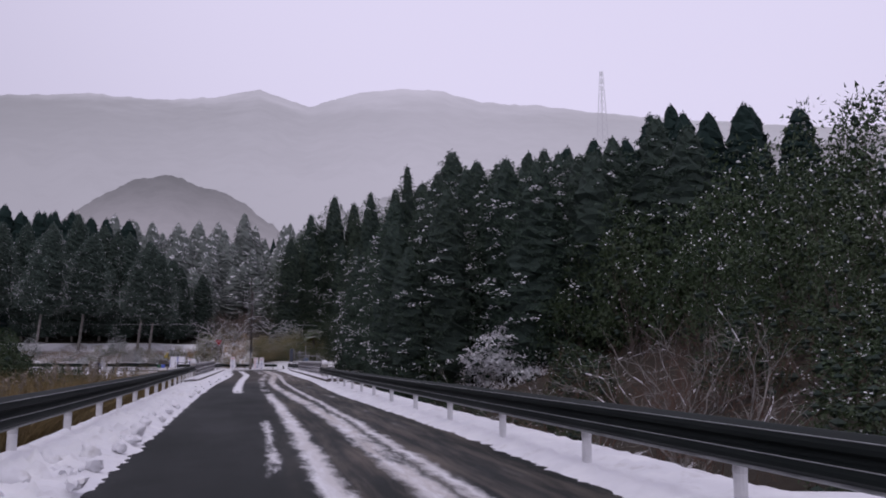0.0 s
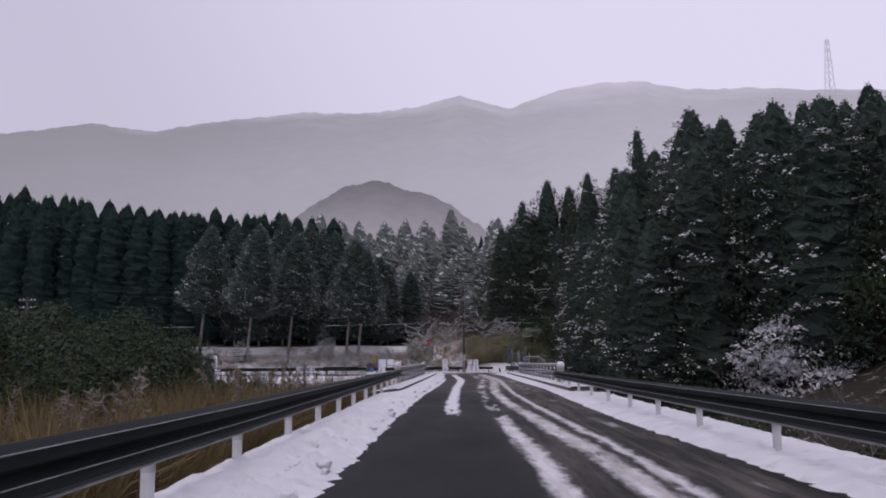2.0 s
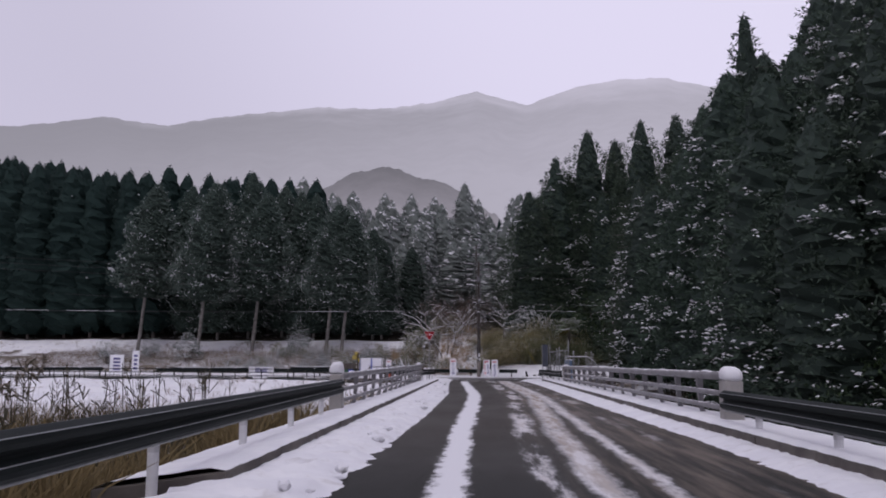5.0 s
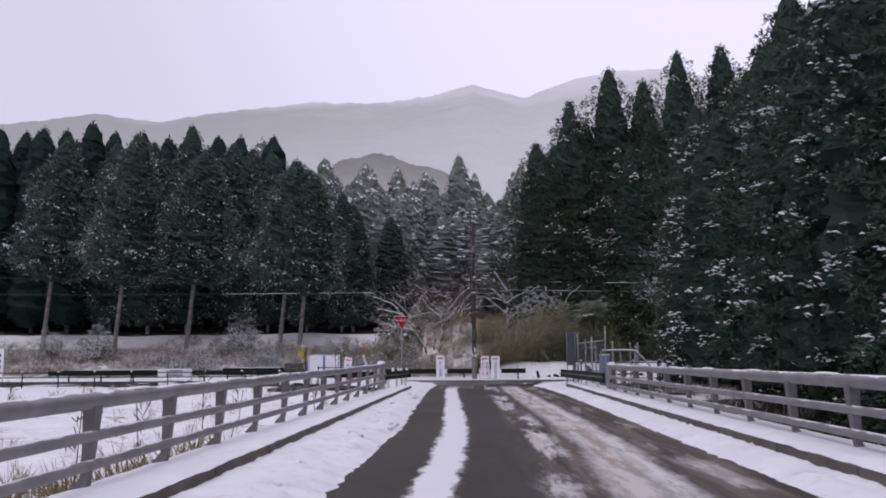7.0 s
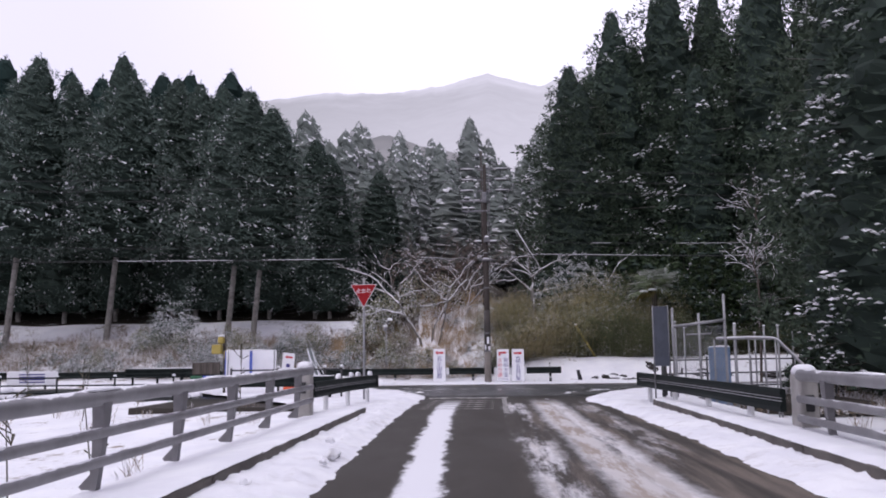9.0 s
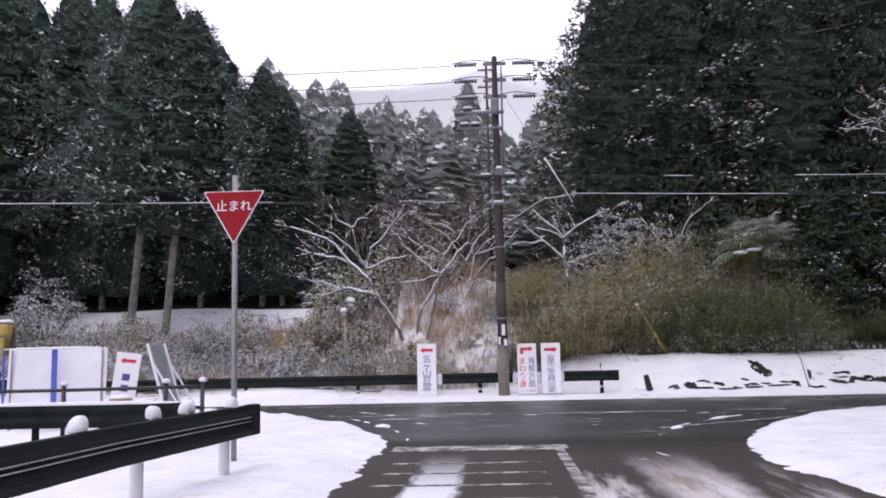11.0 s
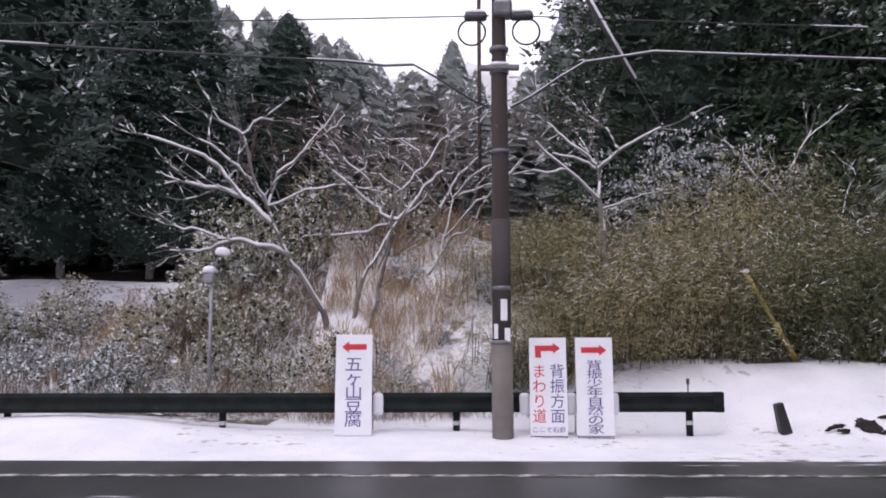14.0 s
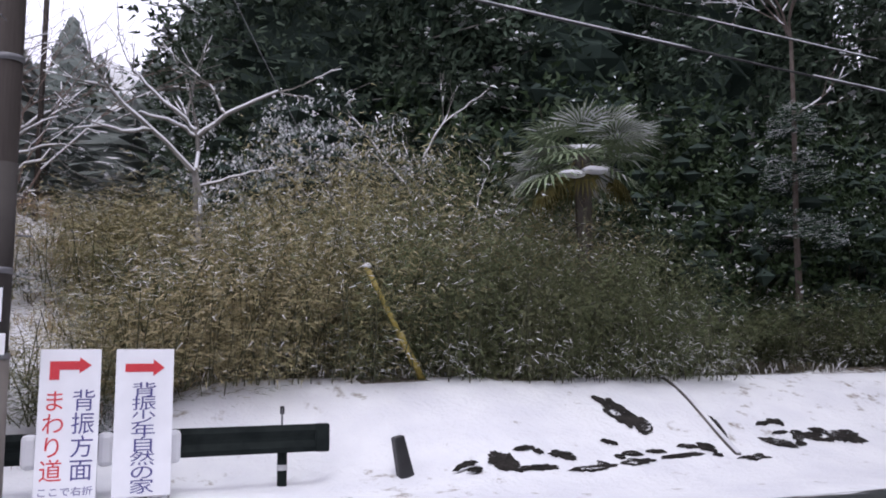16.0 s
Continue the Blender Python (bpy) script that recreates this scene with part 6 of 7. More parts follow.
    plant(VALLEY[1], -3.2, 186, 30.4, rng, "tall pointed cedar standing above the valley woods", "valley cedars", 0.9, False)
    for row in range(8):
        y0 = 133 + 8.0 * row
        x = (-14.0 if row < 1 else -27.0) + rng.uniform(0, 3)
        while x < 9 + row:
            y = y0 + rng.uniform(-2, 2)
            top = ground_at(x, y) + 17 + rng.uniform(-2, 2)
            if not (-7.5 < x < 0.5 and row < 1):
                plant(VALLEY[rng.randrange(2)], x, y, top, rng, "haze-paled cedar in the valley, dusted with snow", "valley cedars")
            x += rng.uniform(4.0, 5.6)


forests()


def far_woods():
    """Woods too far off to tell the trees apart, as one sheet of small pointed crowns."""
    rng = np.random.default_rng(3)
    v, f = [], []
    for _ in range(900):
        x, y = rng.uniform(-190, 190), rng.uniform(205, 330)
        g = ground_at(x, y) + max(0, abs(x + 5) - 30) * 0.10
        h, r = rng.uniform(11, 16), rng.uniform(2.2, 3.2)
        k = len(v)
        for z, q in ((0, 1.0), (0.35, 0.85), (0.7, 0.45)):
            for b in range(6):
                a = 2 * math.pi * b / 6 + z
                s = q * r * rng.uniform(0.75, 1.25)
                v.append([x + s * math.cos(a), y + s * math.sin(a), g + z * h])
        v.append([x, y, g + h])
        for a in range(2):
            for b in range(6):
                c = (b + 1) % 6
                f.append((k + 6 * a + b, k + 6 * a + c, k + 6 * a + 6 + c, k + 6 * a + 6 + b))
        for b in range(6):
            f.append((k + 12 + b, k + 12 + (b + 1) % 6, k + 18))
    ob = put("far_woods", mesh_of("far_woods", v, f, [M_CEDAR_FAR_DIM]))
    tagged(ob, "distant dark conifer woods closing the valley", "woods", kind="stuff")


far_woods()


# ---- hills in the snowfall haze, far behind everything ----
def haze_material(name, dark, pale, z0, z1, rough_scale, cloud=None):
    """Far hillside as a glow: the haze of falling snow is put into its colour, with the woods faint in it."""
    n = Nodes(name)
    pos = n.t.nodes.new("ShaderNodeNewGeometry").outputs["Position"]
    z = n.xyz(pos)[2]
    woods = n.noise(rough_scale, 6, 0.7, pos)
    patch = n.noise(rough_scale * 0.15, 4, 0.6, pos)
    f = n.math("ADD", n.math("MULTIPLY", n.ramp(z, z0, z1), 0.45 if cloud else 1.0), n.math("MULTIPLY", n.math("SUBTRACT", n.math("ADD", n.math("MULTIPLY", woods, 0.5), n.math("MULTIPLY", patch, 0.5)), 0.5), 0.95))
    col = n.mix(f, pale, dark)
    # colour darkens to one side and pales high up, as the haze does
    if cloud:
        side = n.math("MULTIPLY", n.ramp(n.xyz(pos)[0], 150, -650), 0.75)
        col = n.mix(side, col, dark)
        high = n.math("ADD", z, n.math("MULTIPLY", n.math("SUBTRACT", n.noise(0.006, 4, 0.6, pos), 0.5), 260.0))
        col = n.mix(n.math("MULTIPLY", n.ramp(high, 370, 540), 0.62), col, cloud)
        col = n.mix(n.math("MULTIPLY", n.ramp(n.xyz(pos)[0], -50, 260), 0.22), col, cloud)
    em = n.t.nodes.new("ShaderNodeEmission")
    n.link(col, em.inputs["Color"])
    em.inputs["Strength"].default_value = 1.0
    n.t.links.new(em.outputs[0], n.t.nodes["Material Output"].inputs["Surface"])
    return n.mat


def ridge(name, az, el, dist, depth, material, foot, label, rough, seed):
    """A hill range round the viewpoint: ridge heights given by bearing and elevation."""
    ox, oy, oz = -3.2, 40.0, 1.3
    v, f = [], []
    fine = np.arange(az[0], az[-1], 0.12)
    rows = 8
    for a in fine:
        e = np.interp(a, az, el) + rough * fractal(a, 0, 0.35, 5, seed) + rough * 0.35 * fractal(a, 3, 2.2, 3, seed)
        top = dist * math.tan(radians(e)) + oz
        for k in range(rows):
            t = k / (rows - 1)
            d = dist - depth * (1 - t)
            z = foot + (top - foot) * t ** 0.9 + depth * 0.02 * fractal(a, t * 6, 0.4, 3, seed + 1) * (1 - t)
            v.append((ox + d * math.sin(radians(a)), oy + d * math.cos(radians(a)), z))
    for j in range(len(fine) - 1):
        for k in range(rows - 1):
            q = j * rows + k
            f.append((q, q + rows, q + rows + 1, q + 1))
    ob = put(name, mesh_of(name, v, f, [material], smooth=True))
    tagged(ob, label, "hills", kind="structure")


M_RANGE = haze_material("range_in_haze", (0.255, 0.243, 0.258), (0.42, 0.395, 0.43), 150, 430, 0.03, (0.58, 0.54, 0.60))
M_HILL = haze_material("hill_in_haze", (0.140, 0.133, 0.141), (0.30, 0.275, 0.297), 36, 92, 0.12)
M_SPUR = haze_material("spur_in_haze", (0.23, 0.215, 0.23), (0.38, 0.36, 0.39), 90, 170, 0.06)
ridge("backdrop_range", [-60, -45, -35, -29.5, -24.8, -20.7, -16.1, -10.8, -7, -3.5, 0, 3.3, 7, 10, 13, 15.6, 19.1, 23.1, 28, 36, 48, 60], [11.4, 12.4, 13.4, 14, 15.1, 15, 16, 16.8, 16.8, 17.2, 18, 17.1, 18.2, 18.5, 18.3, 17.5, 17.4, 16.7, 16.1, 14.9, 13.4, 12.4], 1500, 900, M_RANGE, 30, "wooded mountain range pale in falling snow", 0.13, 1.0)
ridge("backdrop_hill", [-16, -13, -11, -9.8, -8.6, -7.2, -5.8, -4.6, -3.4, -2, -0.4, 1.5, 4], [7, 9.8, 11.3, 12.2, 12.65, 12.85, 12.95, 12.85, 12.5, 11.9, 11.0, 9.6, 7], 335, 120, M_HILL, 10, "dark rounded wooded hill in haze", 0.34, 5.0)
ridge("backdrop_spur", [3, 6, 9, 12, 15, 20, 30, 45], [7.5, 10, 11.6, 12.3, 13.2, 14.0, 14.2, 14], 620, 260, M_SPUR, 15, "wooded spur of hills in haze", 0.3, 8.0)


def pylon():
    d, az = 520.0, radians(25.2)
    x, y = -3.2 + d * math.sin(az), 40 + d * math.cos(az)
    base, top = d * math.tan(radians(15.6)), d * math.tan(radians(20.2)) + 1.3
    # haze put into the steel as a flat pale glow
    n = Nodes("pylon_in_haze")
    em = n.t.nodes.new("ShaderNodeEmission")
    em.inputs["Color"].default_value = (0.34, 0.32, 0.355, 1)
    n.t.links.new(em.outputs[0], n.t.nodes["Material Output"].inputs["Surface"])
    p = thing("pylon", (x, y, base), 20, label="steel lattice pylon faint in haze on the hillside", category="pylon")
    h = top - base
    segs, w = [], lambda z: 1.9 * (1 - z / h) + 0.7
    for sx, sy in ((-1, -1), (1, -1), (1, 1), (-1, 1)):
        segs.append(((sx * w(0), sy * w(0), 0), (sx * w(h), sy * w(h), h), 0.2, 0.15))
    for k in range(10):
        z0, z1 = h * k / 10, h * (k + 1) / 10
        for (ax, ay), (bx, by) in (((-1, -1), (1, -1)), ((1, -1), (1, 1)), ((1, 1), (-1, 1)), ((-1, 1), (-1, -1))):
            segs.append(((ax * w(z0), ay * w(z0), z0), (bx * w(z1), by * w(z1), z1), 0.12, 0.12))
    tube_part("lattice", segs, n.mat, p, sides=4)
    for z in (0.72, 0.84, 0.95):
        tube_part("crossarm", [((-1.8, 0, h * z), (1.8, 0, h * z), 0.18, 0.18)], n.mat, p, sides=4)


pylon()


# ---- shrubs, thickets, bare trees and grass ----
def shrub_mesh(seed, w, h, n_tuft, per, size, leaves, snow=0.0, share=0.5, hollow=0.35, flat=0.8, heart=0.5, plump=0.16):
    rng = np.random.default_rng(seed)
    d = rng.normal(size=(n_tuft, 3))
    d /= np.linalg.norm(d, axis=1, keepdims=True)
    d[:, 2] = np.abs(d[:, 2])
    k = rng.uniform(hollow, 1.0, n_tuft)[:, None] ** 0.5
    c = d * k * np.array([w / 2, w / 2, h * 0.82]) * (1 + 0.18 * np.sin(d[:, :1] * 5 + seed)) + np.array([0, 0, h * 0.10])
    rad = np.full(n_tuft, plump * (w * w * h) ** (1 / 3)) * rng.uniform(0.7, 1.3, n_tuft)
    v, f = [], []
    index = tufts(rng, c, rad, per, size, snow, rng.uniform(size=n_tuft) < share, v, f, 0.25, flat, heart)
    stems = []
    for i in range(0, n_tuft, 3):
        stems.append(((rng.normal() * 0.05 * w, rng.normal() * 0.05 * w, -0.2), tuple(c[i]), 0.018, 0.006))
    sv, sf = tubes(stems, 4)
    return mesh_of("stemwork", sv, sf, [M_TWIG]), mesh_of("foliage", v, f, [leaves, M_SNOW, M_INNER_SHADE], index)


def shrub(kind, x, y, turn, scale, label, group="", z=None, name="shrub"):
    s = thing(name, (x, y, ground_at(x, y) if z is None else z), turn, label=label, category="shrub", group=group)
    s.scale = scale if isinstance(scale, tuple) else (scale,) * 3
    put("stemwork", kind[0], s)
    put("foliage", kind[1], s)
    return s


EVERGREEN = [shrub_mesh(201 + k, 2.4, 2.2, 110, 40, 0.10, M_SHRUB, 0.35, 0.3) for k in range(3)]
DARKBUSH = [shrub_mesh(211 + k, 4.2, 4.0, 95, 28, 0.18, M_SHRUB, 0.45, 0.15, heart=0.3) for k in range(3)]
LUMPBUSH = [shrub_mesh(271 + k, 4.2, 4.4, 60, 60, 0.16, M_SHRUB, 0.5, 0.22, hollow=0.5, flat=0.75, heart=0.15, plump=0.2) for k in range(3)]
SNOWBUSH = [shrub_mesh(221 + k, 2.6, 2.4, 90, 50, 0.085, M_SHRUB_FROST, 0.5, 0.6, flat=0.5, heart=0.15) for k in range(2)]
WOODEDGE = [shrub_mesh(261 + k, 4.0, 4.6, 120, 50, 0.12, M_SHRUB_SNOWY if k else M_SHRUB, 0.4, 0.5 if k else 0.2, flat=0.45, heart=0.4) for k in range(3)]
FROSTED = shrub_mesh(281, 4.0, 4.6, 110, 56, 0.12, M_SHRUB_FROST, 0.45, 0.8, flat=0.5, heart=0.4)
SNOWBRUSH = [shrub_mesh(291 + k, 1.3, 0.9, 34, 34, 0.07, M_SHRUB_FROST, 0.5, 0.7, flat=0.5, heart=0.2) for k in range(2)]
GREYBUSH = [shrub_mesh(251 + k, 2.4, 2.2, 64, 30, 0.12, M_SHRUB_GREY, 0.4, 0.5, heart=0.18) for k in range(2)]
WHITEBUSH = shrub_mesh(231, 5.6, 3.6, 220, 44, 0.17, M_SHRUB_WHITE, 0.95, 1.0, flat=0.4, heart=0.3)
HEDGE = [shrub_mesh(241 + k, 3.6, 3.6, 150, 60, 0.13, M_SHRUB, 0.0, 0.0, heart=0.2) for k in range(2)]


def bamboo_mesh(seed, w, h, stems, per, leaves):
    """Dwarf bamboo: thin leaning culms with sprays of lance leaves."""
    rng = np.random.default_rng(seed)
    segs, P, D = [], [], []
    for _ in range(stems):
        x, y = rng.normal() * w * 0.3, rng.normal() * 0.35
        hh = h * rng.uniform(0.45, 1.05)
        lean = rng.normal(size=2) * 0.33
        p0 = np.array([x, y, -0.1])
        p1 = np.array([x + lean[0] * 0.5, y + lean[1] * 0.5 - 0.1, hh * 0.6])
        p2 = np.array([x + lean[0] * 1.5, y + lean[1] * 1.3 - 0.25, hh])
        segs += [(tuple(p0), tuple(p1), 0.009, 0.007), (tuple(p1), tuple(p2), 0.005, 0.002)]
        t = rng.uniform(0.04, 1.0, per)
        q = np.where(t[:, None] < 0.6, p0 + (p1 - p0) * (t / 0.6)[:, None], p1 + (p2 - p1) * ((t - 0.6) / 0.4)[:, None])
        a = np.repeat(rng.uniform(0, 6.28, per // 5 + 1), 5)[:per]
        out = np.stack([np.cos(a), np.sin(a), rng.uniform(-0.2, 0.5, per)], 1)
        P.append(q + out * rng.uniform(0.02, 0.28, (per, 1)))
        D.append(out + rng.normal(size=(per, 3)) * 0.45 - np.array([0, 0, 0.15]))
    v, f = [], []
    cards(rng, np.concatenate(P), np.concatenate(D), 0.125, 0.019, 0.35, v, f)
    sv, sf = tubes(segs, 3)
    return mesh_of("culm_stand", sv, sf, [M_CULM]), mesh_of("foliage", v, f, [leaves])


BAMBOO = [bamboo_mesh(301 + k, 2.2, 3.2, 60, 150, M_BAMBOO if k < 2 else M_BAMBOO_GREEN) for k in range(4)]


def thickets():
    rng = random.Random(21)
    n = 0
    for x0, x1, y, h in ((-2.6, -0.4, 117.3, 0.75), (-2.4, 0.6, 118.4, 0.75), (-2.0, 2.0, 119.6, 0.7), (-2.5, 6.6, 114.5, 0.70), (-2.3, 6.8, 115.5, 0.95), (-1.2, 6.4, 116.6, 1.15), (6.8, 15.0, 115.4, 0.42)):
        x = x0
        while x < x1:
            k = BAMBOO[rng.randrange(2) + (2 if rng.random() < (0.2 if x < 2.5 else 0.75 if x < 6 else 1.1) else 0)]
            if abs(x - 4.95) < 0.7 and y < 115.2:
                x += 0.5
                continue
            t = thing("bamboo_grass", (x, y + rng.uniform(-0.3, 0.3), ground_at(x, y)), rng.uniform(-35, 35), label="olive-green bamboo grass thicket flecked with snow on the bank", category="bamboo", group="bamboo thicket")
            edge = min(1.0, (0.38 if y < 117 else 0.62) + 0.25 * (x - x0), 0.6 + 0.25 * (x1 - x))
            t.scale = (1.1, 1.1, h * rng.uniform(0.75, 1.2) * edge)
            put("culm_stand", k[0], t)
            put("foliage", k[1], t)
            x += rng.uniform(0.75, 1.05)
    for x in (3.9, 4.4, 4.9, 5.4, 6.0):
        t = thing("bamboo_grass", (x, 113.95 + 0.1 * math.sin(7 * x), ground_at(x, 113.95)), rng.uniform(-35, 35), label="green bamboo grass before the palm on the bank", category="bamboo", group="bamboo thicket")
        t.scale = (0.8, 0.8, 0.72 + 0.1 * math.sin(5 * x))
        put("culm_stand", BAMBOO[2][0], t)
        put("foliage", BAMBOO[2][1], t)
    for x, y, s in ((0.4, 118.6, 0.95), (1.4, 119.2, 1.1), (2.5, 119.0, 1.0), (3.6, 118.4, 0.8)):
        shrub(FROSTED, x, y, rng.uniform(0, 360), (s * 0.75, s * 0.75, s * 0.98), "broad-leaved shrub whitened with snow behind the thicket", "snowy shrubs")
    for x, y, s in ((7.4, 116.4, 1.3), (8.6, 117.0, 1.6), (10.0, 116.9, 1.5), (11.6, 117.2, 1.8), (13.5, 117.6, 1.8), (15.5, 118.0, 2.0), (12.8, 116.0, 1.2), (6.6, 118.3, 1.7), (9.2, 118.6, 2.0), (14.6, 116.2, 1.3)):
        shrub(WOODEDGE[0] if rng.random() < 0.6 else DARKBUSH[rng.randrange(3)], x, y, rng.uniform(0, 360), (s * 0.6, s * 0.6, s * 0.66), "dark evergreen shrub with snow on its leaves at the wood's edge", "wood-edge shrubs")
    for x, y, s in ((4.6, 119.5, 1.3), (8.0, 120, 1.4), (1.5, 120.3, 1.1), (12, 120.5, 1.5), (16, 121, 1.5)):
        shrub(DARKBUSH[rng.randrange(3)], x, y, rng.uniform(0, 360), s, "tall dark evergreen bush before the cedars", "dark bushes")
    # behind the far guardrail
    for x, y, s in ((-8.4, 114.6, 0.6), (-7.4, 114.3, 0.5), (-6.6, 114.9, 0.5), (-8.0, 115.8, 0.7), (-6.0, 114.2, 0.6), (-9.6, 116.0, 0.8), (-7.6, 118.4, 1.0), (-9.0, 117.8, 1.0), (-9.4, 119, 1.2), (-5.0, 113.8, 0.4), (-5.6, 118.6, 0.9), (-2.6, 114.6, 0.4)):
        shrub(GREYBUSH[rng.randrange(2)], x, y, rng.uniform(0, 360), (s, s, s * 1.05), "olive-grey leafy shrub with snow on its twigs behind the guardrail", "roadside shrubs")
    for x, y, s in ((-13.5, 115.5, 0.75), (-20.5, 118.2, 1.2), (-31, 116.5, 1.2), (-24, 114.8, 0.5), (-17.8, 115, 0.5), (-34.5, 117, 0.9), (-38, 115, 1.0)):
        shrub(SNOWBUSH[rng.randrange(2)], x, y, rng.uniform(0, 360), s, "young conifer-like bush greyed with snow on the weedy bank", "bank shrubs")
    for _ in range(64):
        x, y, s = rng.uniform(-26, -8.6), rng.uniform(112.5, 118.5), rng.uniform(0.6, 1.25)
        shrub(SNOWBRUSH[rng.randrange(2)], x, y, rng.uniform(0, 360), (s, s, s), "low brush bowed and whitened with snow on the weedy bank", "snowy brush")
    for x, y, s in ((-5.6, 115.2, 0.8), (-4.8, 114.4, 0.7), (-3.9, 114.0, 0.6), (-6.4, 114.0, 0.9), (-4.4, 116.0, 0.6), (-2.4, 113.9, 0.6), (-3.3, 117.2, 0.7), (-2.3, 116.4, 0.8), (-5.2, 117.6, 0.8), (-1.6, 115.6, 0.9)):
        shrub(SNOWBRUSH[rng.randrange(2)], x, y, rng.uniform(0, 360), (s, s, s), "low brush bowed and whitened with snow on the mound", "snowy brush")
    for _ in range(16):
        x, y, s = rng.uniform(-24, -9), rng.uniform(114.0, 120.0), rng.uniform(0.35, 0.7)
        shrub(GREYBUSH[rng.randrange(2)], x, y, rng.uniform(0, 360), (s, s, s * 0.9), "olive-grey leafy shrub with snow on its twigs behind the guardrail", "roadside shrubs")
    # foot of the wooded hill beside the road
    y = 67.0
    while y < 103:
        x = 8.6 + rng.uniform(-1.0, 1.0) + (1.6 if y < 84 else 0) - (0.8 if y > 96 else 0)
        s = rng.uniform(0.75, 1.15)
        kind = DARKBUSH[rng.randrange(3)]
        if y > 84:
            kind, x, s = (WOODEDGE[0] if rng.random() < 0.6 else DARKBUSH[rng.randrange(3)]), x + 2.4, s * 0.95
        shrub(kind, x, y, rng.uniform(0, 360), (s, s, s * rng.uniform(0.85, 1.2)), "dark evergreen bush with some snow at the foot of the wood", "hill-foot bushes")
        if rng.random() < 0.45 and y > 92:
            shrub(EVERGREEN[rng.randrange(3)], x - 2.0 + rng.uniform(-0.6, 0.6), y + 1, rng.uniform(0, 360), rng.uniform(0.5, 0.9), "low brownish-green shrub beside the yard", "yard shrubs")
        y += rng.uniform(1.9, 2.8)
    shrub(WHITEBUSH, 18.4, 64.0, 30, (1.65, 1.5, 1.75), "wide bush completely white with snow in the hollow", z=-1.9)
    shrub(SNOWBUSH[0], 18.6, 63.0, 90, (2.0, 2.0, 2.0), "snow-whitened bush in the hollow", z=-0.5)
    for x, y, s in ((23, 53, 1.7), (27, 49, 1.9), (24, 44, 1.5), (28.5, 42, 1.8), (22, 38, 1.2), (26, 35, 1.6), (31, 38, 2.0), (33, 46, 2.2), (14.0, 71, 1.2), (12.5, 75, 1.1), (16.5, 70, 1.3), (21.5, 60, 1.6), (26, 56, 2.0), (31, 52, 2.2), (37, 44, 2.4), (22, 30, 1.1), (27, 28, 1.5)):
        shrub(LUMPBUSH[rng.randrange(3)], x, y, rng.uniform(0, 360), (s, s, s * 1.25), "large dark evergreen bush with snowy sprays on the slope", "slope bushes")
    for x, y, s in ((7.6, 9.5, 0.5), (9.6, 13, 0.6), (12, 16.5, 0.7), (15.5, 20, 0.8), (18.5, 25, 0.9), (14, 13, 0.6), (18, 18, 0.9), (22, 24, 1.1), (17, 30, 0.8), (21, 34, 0.9), (8.4, 28, 0.5), (6.8, 34, 0.5), (10.5, 38, 0.6), (7.2, 42, 0.55), (14, 40, 0.8), (16, 46, 0.8), (9, 47, 0.6), (7.5, 55, 0.55), (10, 60, 0.6)):
        shrub(DARKBUSH[rng.randrange(3)], x, y, rng.uniform(0, 360), (s * 1.2, s * 1.2, s), "low dark evergreen bush in the hollow", "hollow bushes")
    # evergreen thicket in the field below the road
    for x, y, s in ((-17.5, 46, 1.2), (-19, 50, 1.3), (-20.4, 54.5, 1.3), (-21.5, 58, 1.2), (-16.2, 42, 1.15), (-15.4, 38, 1.0), (-22, 48, 1.4), (-24, 53, 1.5), (-26, 58, 1.5), (-19.5, 42, 1.3), (-23, 44, 1.4), (-18, 36, 1.15), (-14.6, 34, 0.9), (-21, 38, 1.3), (-26, 46, 1.5), (-30, 52, 1.6), (-17, 31, 1.0), (-20, 33, 1.15), (-25, 36, 1.3), (-30, 42, 1.5), (-18.4, 55.5, 1.1), (-19.6, 60, 1.1), (-16.9, 50, 1.0), (-13.2, 46, 0.6), (-12.6, 50, 0.55), (-14.2, 52.5, 0.65), (-13.0, 43, 0.6)):
        shrub(HEDGE[rng.randrange(2)], x, y, rng.uniform(0, 360), (s, s, s * 1.05), "broad dark green evergreen bush in the field", "field bushes")

thickets()


def branch_segs(rng, p, d, length, r, depth, out, spread=0.75, lift=0.05):
    """Crooked limbs forking again and again."""
    n = 3
    for k in range(n):
        q = p + d * (length / n)
        out.append((tuple(p), tuple(q), r, r * 0.86))
        p, r = q, r * 0.86
        d = d + rng.normal(size=3) * 0.16 + np.array([0, 0, lift * 0.4])
        d = d / np.linalg.norm(d)
        if depth > 0 and k > 0 or depth > 2:
            side = d + rng.normal(size=3) * spread + np.array([0, 0, lift])
            branch_segs(rng, p, side / np.linalg.norm(side), length * rng.uniform(0.55, 0.8), max(0.006, r * 0.66), depth - 1, out, spread, lift)
    if depth > 0:
        branch_segs(rng, p, d, length * 0.7, r * 0.8, depth - 1, out, spread, lift)


